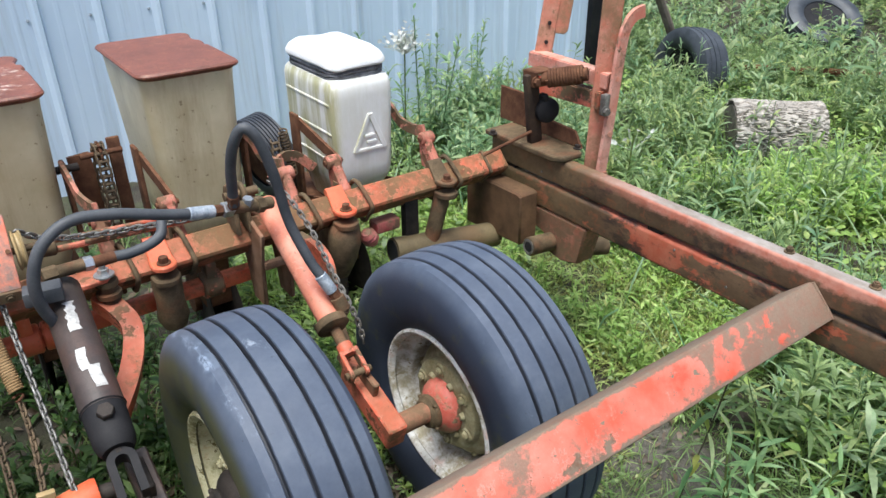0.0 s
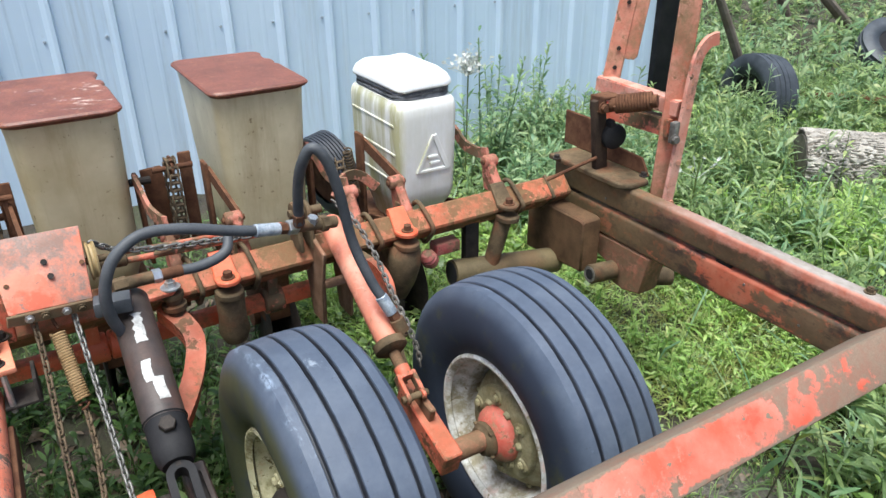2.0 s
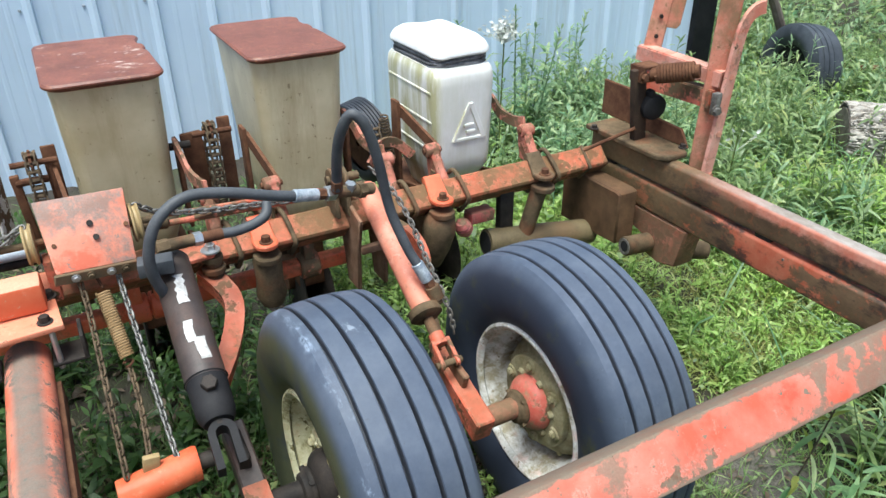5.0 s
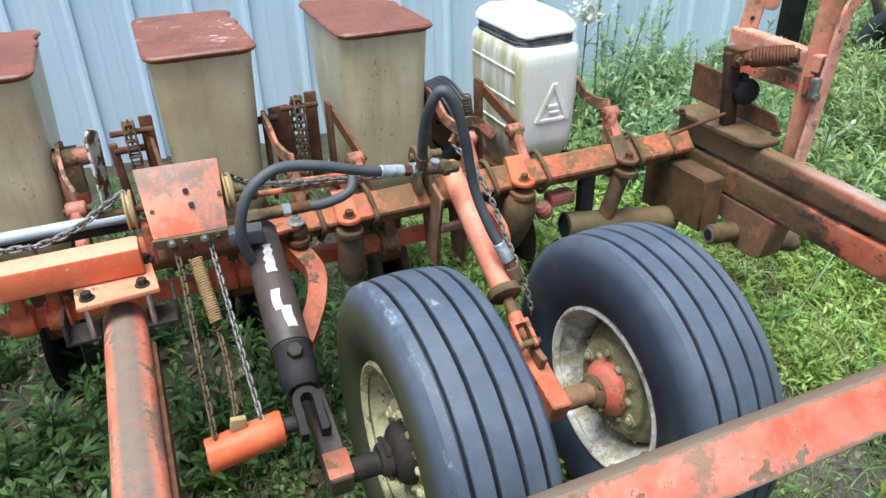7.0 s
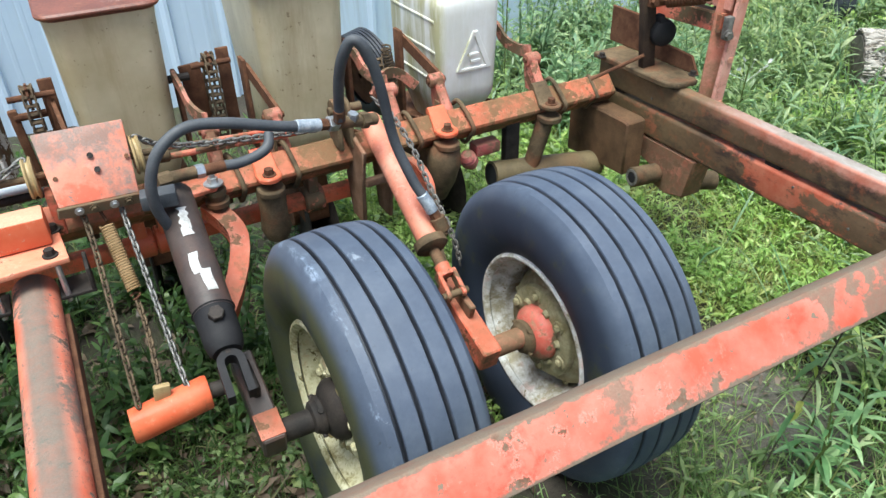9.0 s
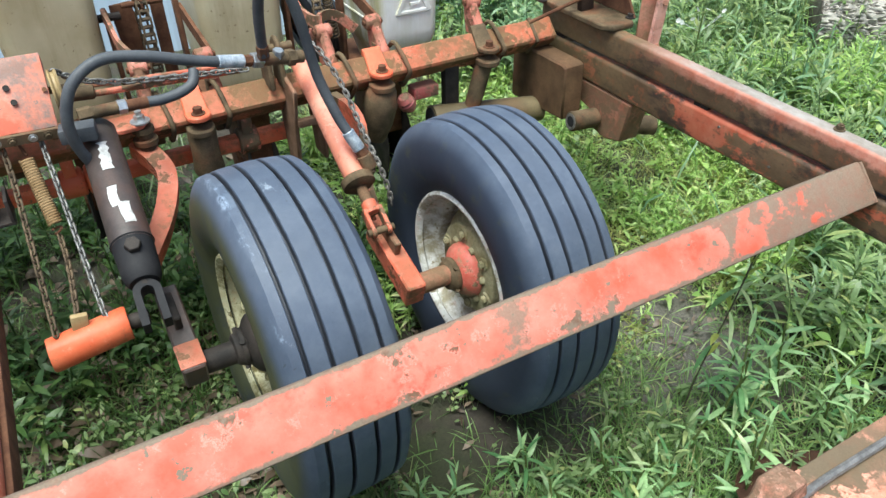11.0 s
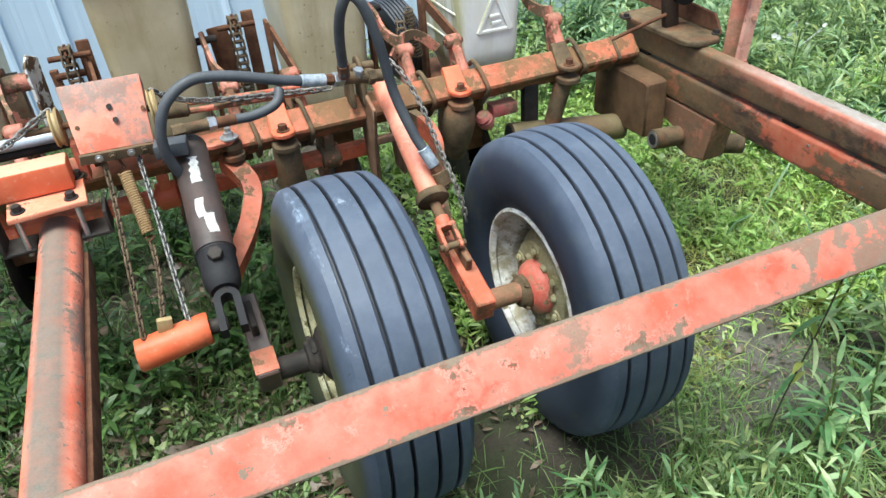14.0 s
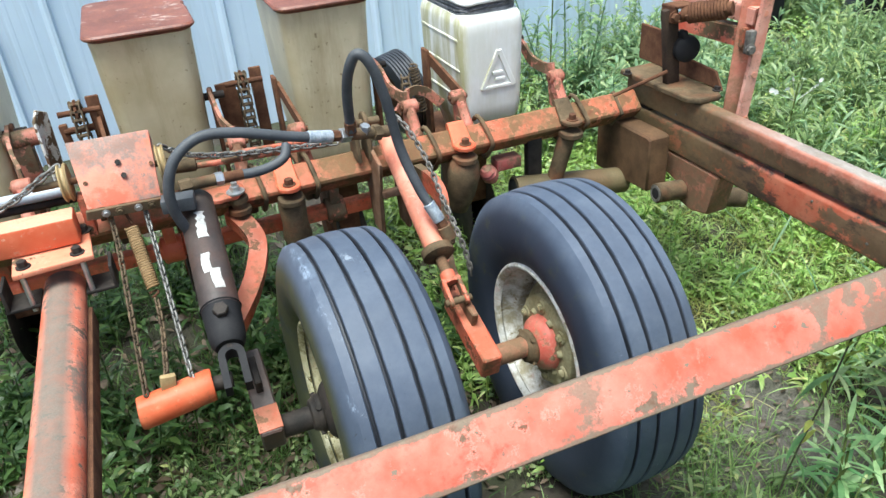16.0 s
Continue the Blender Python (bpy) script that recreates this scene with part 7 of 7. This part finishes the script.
# in the planter's shade, as far as the wall; the leaf and grass colours carry that shade too
weeds("planter_weeds", spread(290, -2.6, 0.9, 1.5, 3.4, not_wall, 0.4), 0.08, 0.26, 18, 0.045, 0.09, 0.2, LEAF_DARK, "lance-leaved weeds coloured dark for the planter's shade")
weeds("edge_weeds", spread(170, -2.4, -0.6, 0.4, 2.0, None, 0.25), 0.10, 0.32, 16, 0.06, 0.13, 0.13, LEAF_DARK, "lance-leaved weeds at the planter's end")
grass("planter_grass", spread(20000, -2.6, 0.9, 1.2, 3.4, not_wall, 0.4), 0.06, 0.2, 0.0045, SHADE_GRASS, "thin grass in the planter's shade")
litter("planter_leaf_litter", spread(1500, -2.6, 0.9, 1.4, 3.3, not_wall), "brown dead leaves under the hoppers", 1.4)
litter("broad_leaf_litter", spread(620, -0.9, 0.42, 0.55, 2.0, None, 0.4) + np.array([0, 0, 0.012]), "broad pale-brown dead leaves under the machine", 1.9)
# the field beyond
weeds("field_weeds", spread(1700, 4.7, 15, 1.0, 16, not_wall), 0.2, 0.42, 26, 0.08, 0.16, 0.2, LEAF, "overgrown field of weeds")
weeds("field_pale_weeds", spread(600, 4.7, 15, 1.5, 16, not_wall), 0.2, 0.45, 16, 0.12, 0.22, 0.2, LEAF_PALE, "pale weeds in the field")


def brush(name, n, x0, x1, y0, y1, z0, z1, size, mat, label):
    p = np.column_stack([rng.uniform(x0, x1, n), rng.uniform(y0, y1, n), rng.uniform(z0, z1, n) * (0.6 + 0.4 * rng.random(n))])
    L = rng.uniform(0.5, 1.4, n) * size
    return tagged(cloud_mesh(name, [leaf_cloud(p, dirs(n, -60, 60), L, L * 0.55, rng.uniform(0, 0.5, n))], mat), label, "brush", kind="stuff")


# far and side brush, mostly out of view, added to close horizon and reflections
brush("far_brush", 9000, 5, 26, 16, 21, 0, 5.5, 0.5, LEAF_DARK, "dark brush added at the edge of the field")
brush("side_brush", 7000, 15, 20, -6, 17, 0, 5.5, 0.5, LEAF_DARK, "dark brush added beside the field")
brush("dead_brush", 1500, 6.5, 15, 12.5, 16, 0, 1.1, 0.4, DRY, "reddish dead brush across the field")


# single plants between the beams
def leaf_data(name, mat, slim=0.2):
    bm = bmesh.new()
    n, rows = 6, []
    for i in range(n + 1):
        s = i / n
        w = slim * 0.5 * math.sin(math.pi * min(1, s * 0.93 + 0.07)) ** 0.8 + 0.004
        z = -0.35 * s * s
        rows.append([bm.verts.new((s, -w, z + w * 0.3)), bm.verts.new((s, 0, z)), bm.verts.new((s, w, z + w * 0.3))])
    for a, b in zip(rows, rows[1:]):
        bridge(bm, a, b, False)
    me = bpy.data.meshes.new(name)
    bm.to_mesh(me)
    bm.free()
    me.materials.append(mat)
    me.shade_smooth()
    return me


LEAF_ONE = leaf_data("leaf", LEAF_SINGLE, 0.16)


def lone_weed(x, y, h, n, seed, size=0.1, data=None, label="green lance-leaved weed growing between the beams"):
    r = random.Random(seed)
    z = height(x, y)
    t = thing("weed", (x, y, z), label, "weed", "weeds in front of the wheels")
    top = V(x + r.uniform(-0.05, 0.05), y + r.uniform(-0.05, 0.05), z + h)
    mid = (V(x, y, z) + top) / 2 + V(r.uniform(-0.02, 0.02), r.uniform(-0.02, 0.02), 0)
    bm = bmesh.new()
    line = smooth_line([(x, y, z - 0.02), mid, top], 4)
    sweep(bm, line, 0.003, 6)
    part("stem", bm, STEM, t)
    for k in range(n):
        s = 0.15 + 0.85 * k / (n - 1)
        p = line[min(int(s * (len(line) - 1)), len(line) - 1)]
        az = k * 2.4 + r.uniform(-0.4, 0.4)
        el = radians(r.uniform(5, 40) + (40 if s > 0.9 else 0))
        L = size * r.uniform(0.7, 1.2) * (1.1 - 0.5 * abs(s - 0.4))
        ob = new("leaf", data or LEAF_ONE)
        ob.parent = t
        ob.matrix_basis = world_of(t).inverted() @ Matrix.Translation(p) @ Euler((r.uniform(-0.5, 0.5), -el, az)).to_matrix().to_4x4() @ Matrix.Scale(L, 4)
    return t


weed_rng = random.Random(11)
for x0, x1, y0, y1, count, h0, h1, size in ((1.22, 1.66, 0.40, 0.74, 10, 0.18, 0.30, 0.080), (1.20, 1.44, 0.22, 0.42, 5, 0.16, 0.26, 0.075), (0.90, 1.25, 0.34, 0.68, 9, 0.12, 0.22, 0.070), (0.56, 0.88, 0.55, 0.95, 9, 0.10, 0.20, 0.062), (1.55, 1.9, 0.55, 1.0, 3, 0.14, 0.24, 0.07)):
    for k in range(count):
        wx, wy = weed_rng.uniform(x0, x1), weed_rng.uniform(y0, y1)
        lone_weed(wx, wy, weed_rng.uniform(h0, h1), weed_rng.randint(10, 17), 40 + k, size * weed_rng.uniform(0.8, 1.15))


def sapling():
    t = thing("sapling", (1.324, 0.694, -0.04), "thin dark-stemmed sapling with yellow-green top leaves", "sapling")
    top = V(1.322, 0.613, 0.55)
    bm = bmesh.new()
    line = smooth_line([(1.324, 0.694, -0.06), (1.330, 0.675, 0.15), (1.327, 0.64, 0.36), top], 5)
    sweep(bm, line, 0.0022, 6)
    part("stem", bm, STEM_DARK, t)
    r = random.Random(3)
    for k in range(11):
        ob = new("leaf", LEAF_ONE)
        ob.parent = t
        p = line[int((0.28 + 0.058 * k) * (len(line) - 1))]
        ob.matrix_basis = world_of(t).inverted() @ Matrix.Translation(p) @ Euler((r.uniform(-0.4, 0.4), radians(r.uniform(-20, 45)), k * 2.4)).to_matrix().to_4x4() @ Matrix.Scale(r.uniform(0.06, 0.095), 4)
    for k in range(9):
        ob = new("leaf", LEAF_TOP)
        ob.parent = t
        s = 1 - 0.02 * k if k < 6 else 0.7 - 0.12 * (k - 6)
        p = line[min(int(s * (len(line) - 1)), len(line) - 1)]
        ob.matrix_basis = world_of(t).inverted() @ Matrix.Translation(p) @ Euler((r.uniform(-0.4, 0.4), -radians(r.uniform(15, 75)), k * 2.3)).to_matrix().to_4x4() @ Matrix.Scale(r.uniform(0.034, 0.056), 4)


LEAF_TOP = leaf_data("leaf", LEAF_YELLOW, 0.28)
sapling()


def wildflower(x, y, h, seed, heads=46):
    r = random.Random(seed)
    t = thing("wildflower", (x, y, height(x, y)), "white flower head on a tall green stalk", "flower", "white wildflowers")
    top = V(x + 0.02, y, h)
    bm = bmesh.new()
    sweep(bm, smooth_line([(x, y, 0), (x + 0.01, y, h * 0.5), top], 4), 0.0035, 6)
    part("stalk", bm, STEM, t)
    for k in range(heads):
        c = top + V(r.gauss(0, 0.045), r.gauss(0, 0.035), r.gauss(-0.01, 0.024))
        bm = bmesh.new()
        sweep(bm, [top - V(0, 0, 0.08), c], 0.0009, 4)
        face = Euler((r.uniform(-1.1, 1.1), r.uniform(-1.1, 1.1), r.uniform(0, 6))).to_matrix()
        for j in range(7):
            a = j * math.tau / 7
            d = face @ V(math.cos(a), math.sin(a), 0.35) * 0.0125
            n_ = face @ V(-math.sin(a), math.cos(a), 0) * 0.0058
            vs = [bm.verts.new(q) for q in (c, c + d * 0.6 + n_, c + d, c + d * 0.6 - n_)]
            bm.faces.new(vs)
        part("floret", bm, PETAL, t, "white floret", smooth=0)
    for k in range(10):
        ob = new("leaf", LEAF_ONE)
        ob.parent = t
        p = V(x, y, 0) + (top - V(x, y, 0)) * (0.2 + 0.07 * k)
        ob.matrix_basis = world_of(t).inverted() @ Matrix.Translation(p) @ Euler((r.uniform(-0.4, 0.4), -radians(r.uniform(15, 55)), k * 2.4)).to_matrix().to_4x4() @ Matrix.Scale(0.07, 4)


wildflower(1.95, 2.9, 0.80, 1, 90)
wildflower(2.66, 2.06, 0.40, 2, 7)


# ---------------------------------------------------------------- log, old tyres and scrap in the weeds
def bark_mat(a, d):
    """Grey bark: pale weathered ridges, coloured darker with depth in the furrows between them. a, d: a point and the
    way of the log's axis.
    """
    m, n, l, b = nodes_of("grey ridged bark")
    p = place(n)
    off = n.new("ShaderNodeVectorMath")
    off.operation = "SUBTRACT"
    l.new(p, off.inputs[0])
    off.inputs[1].default_value = a
    cr = n.new("ShaderNodeVectorMath")
    cr.operation = "CROSS_PRODUCT"
    l.new(off.outputs[0], cr.inputs[0])
    cr.inputs[1].default_value = d
    far = n.new("ShaderNodeVectorMath")
    far.operation = "LENGTH"
    l.new(cr.outputs[0], far.inputs[0])
    tone = ramp(n, l, noise_node(n, l, p, 14, 8, 0.7), [(0.35, (0.27, 0.245, 0.215)), (0.65, (0.44, 0.41, 0.36))])
    deep = n.new("ShaderNodeMapRange")
    deep.inputs[1].default_value, deep.inputs[2].default_value = 0.186, 0.166
    l.new(far.outputs["Value"], deep.inputs[0])
    l.new(mixed(n, l, deep.outputs[0], tone, (0.15, 0.125, 0.10)), b.inputs["Base Color"])
    b.inputs["Roughness"].default_value = 0.95
    bump(n, l, b, noise_node(n, l, p, 120, 6, 0.75), 0.7, 0.004)
    return m


def bark_log():
    a, b = V(3.74, 2.25, 0.13), V(4.10, 1.924, 0.13)
    t = thing("log", (3.95, 2.06, 0.0), "sawn log with deeply ridged grey bark", "log")
    d = (b - a).normalized()
    s, u = frame_of(d)
    bm = bmesh.new()
    n, m = 80, 220
    rings = []
    for i in range(n + 1):
        p = a + (b - a) * (i / n)
        ring = []
        for k in range(m):
            an = k * math.tau / m
            q = Vector((i / n * 3.0, math.cos(an) * 2.6, math.sin(an) * 2.6))
            wob = noise.noise(q * 0.7) * 0.012
            w = noise.noise(Vector((i / n * 5, math.cos(an) * 1.5, math.sin(an) * 1.5))) * 0.6
            turn = an + 0.22 * w + 0.07 * noise.noise(Vector((i / n * 9, an * 3, 4)))
            ridge = abs(noise.noise(Vector((i / n * 6.0 + 7, math.cos(turn) * 15, math.sin(turn) * 15))))
            r = 0.186 + wob - 0.018 * max(0, 0.17 - ridge) / 0.17 + 0.005 * noise.noise(q * 7)
            ring.append(bm.verts.new(p + (s * math.cos(an) + u * math.sin(an)) * r))
        rings.append(ring)
    for r0, r1 in zip(rings, rings[1:]):
        bridge(bm, r0, r1)
    part("bark", bm, bark_mat(a, d), t, smooth=50)
    for e, o in ((a, -d), (b, d)):
        bm = bmesh.new()
        cyl(bm, e - o * 0.01, e + o * 0.001, 0.158, 40)
        part("sawn_end", bm, SAWN, t, "dark weathered end grain")


bark_log()


def old_tyre(o, axis, R, W, label):
    t = thing("old_tyre", (o[0], o[1], 0.0), label, "tyre", "old tyres in the weeds")
    W /= 2
    bm = bmesh.new()
    pr = [(-W * 0.7, R * 0.56), (-W * 0.95, R * 0.66), (-W, R * 0.8), (-W * 0.85, R * 0.94)]
    for k in range(-2, 3):
        c = k * W * 0.33
        pr += [(c - W * 0.14, R - 0.002 * k * k), (c + W * 0.14, R - 0.002 * k * k)]
        if k < 2:
            pr += [(c + W * 0.15, R - 0.007), (c + W * 0.18, R - 0.007)]
    pr += [(W * 0.85, R * 0.94), (W, R * 0.8), (W * 0.95, R * 0.66), (W * 0.7, R * 0.56), (0, R * 0.6), (-W * 0.7, R * 0.56)]
    lathe(bm, pr, o, axis, 64)
    part("tyre", bm, OLDRUB, t)
    # black dish added to fill the open middle, for the dark inside of the tyre
    bm = bmesh.new()
    lathe(bm, [(W * 0.66, R * 0.60), (W * 0.55, R * 0.5), (W * 0.4, R * 0.3), (W * 0.4, 0.01)], o, axis, 32)
    part("rim", bm, BLACK, t)


old_tyre((4.60, 3.2, 0.125), (-0.95, 0.30, 0.12), 0.335, 0.23, "black ribbed tyre standing in the weeds")
old_tyre((6.6, 3.35, 0.22), (-0.3, -0.5, 0.9), 0.33, 0.22, "weathered old tyre lying in the weeds")


def scrap(pts, r, mat, label, category="pole"):
    t = thing(category.replace(" ", "_"), tuple(pts[0]), label, category)
    bm = bmesh.new()
    sweep(bm, pts, r, 10, True, [r * (1 + 0.1 * math.sin(i * 2.3)) for i in range(len(pts))])
    part("shaft", bm, mat, t)


scrap([V(4.85, 3.05, 0.17), V(5.17, 2.7, 0.17), V(5.7, 2.1, 0.15)], 0.026, RUST, "rusty iron pipe lying in the weeds", "iron pipe")
scrap([V(4.97, 3.5, 0.0), V(4.697, 3.5, 0.421), V(4.272, 3.5, 1.03), V(4.0, 3.5, 1.42)], 0.032, POLE, "weathered wooden pole leaning by the wall", "pole")
scrap([V(8.0, 4.5, 0.0), V(7.82, 4.5, 0.1), V(6.49, 4.5, 0.94), V(5.3, 4.5, 1.72)], 0.05, POLE, "fallen grey tree limb leaning in the field", "tree limb")
scrap([V(7.56, 5.0, 0.0), V(7.3, 5.0, 0.345), V(6.88, 5.0, 0.9), V(6.4, 5.0, 1.5)], 0.045, POLE, "grey dead sapling trunk leaning in the field", "dead trunk")
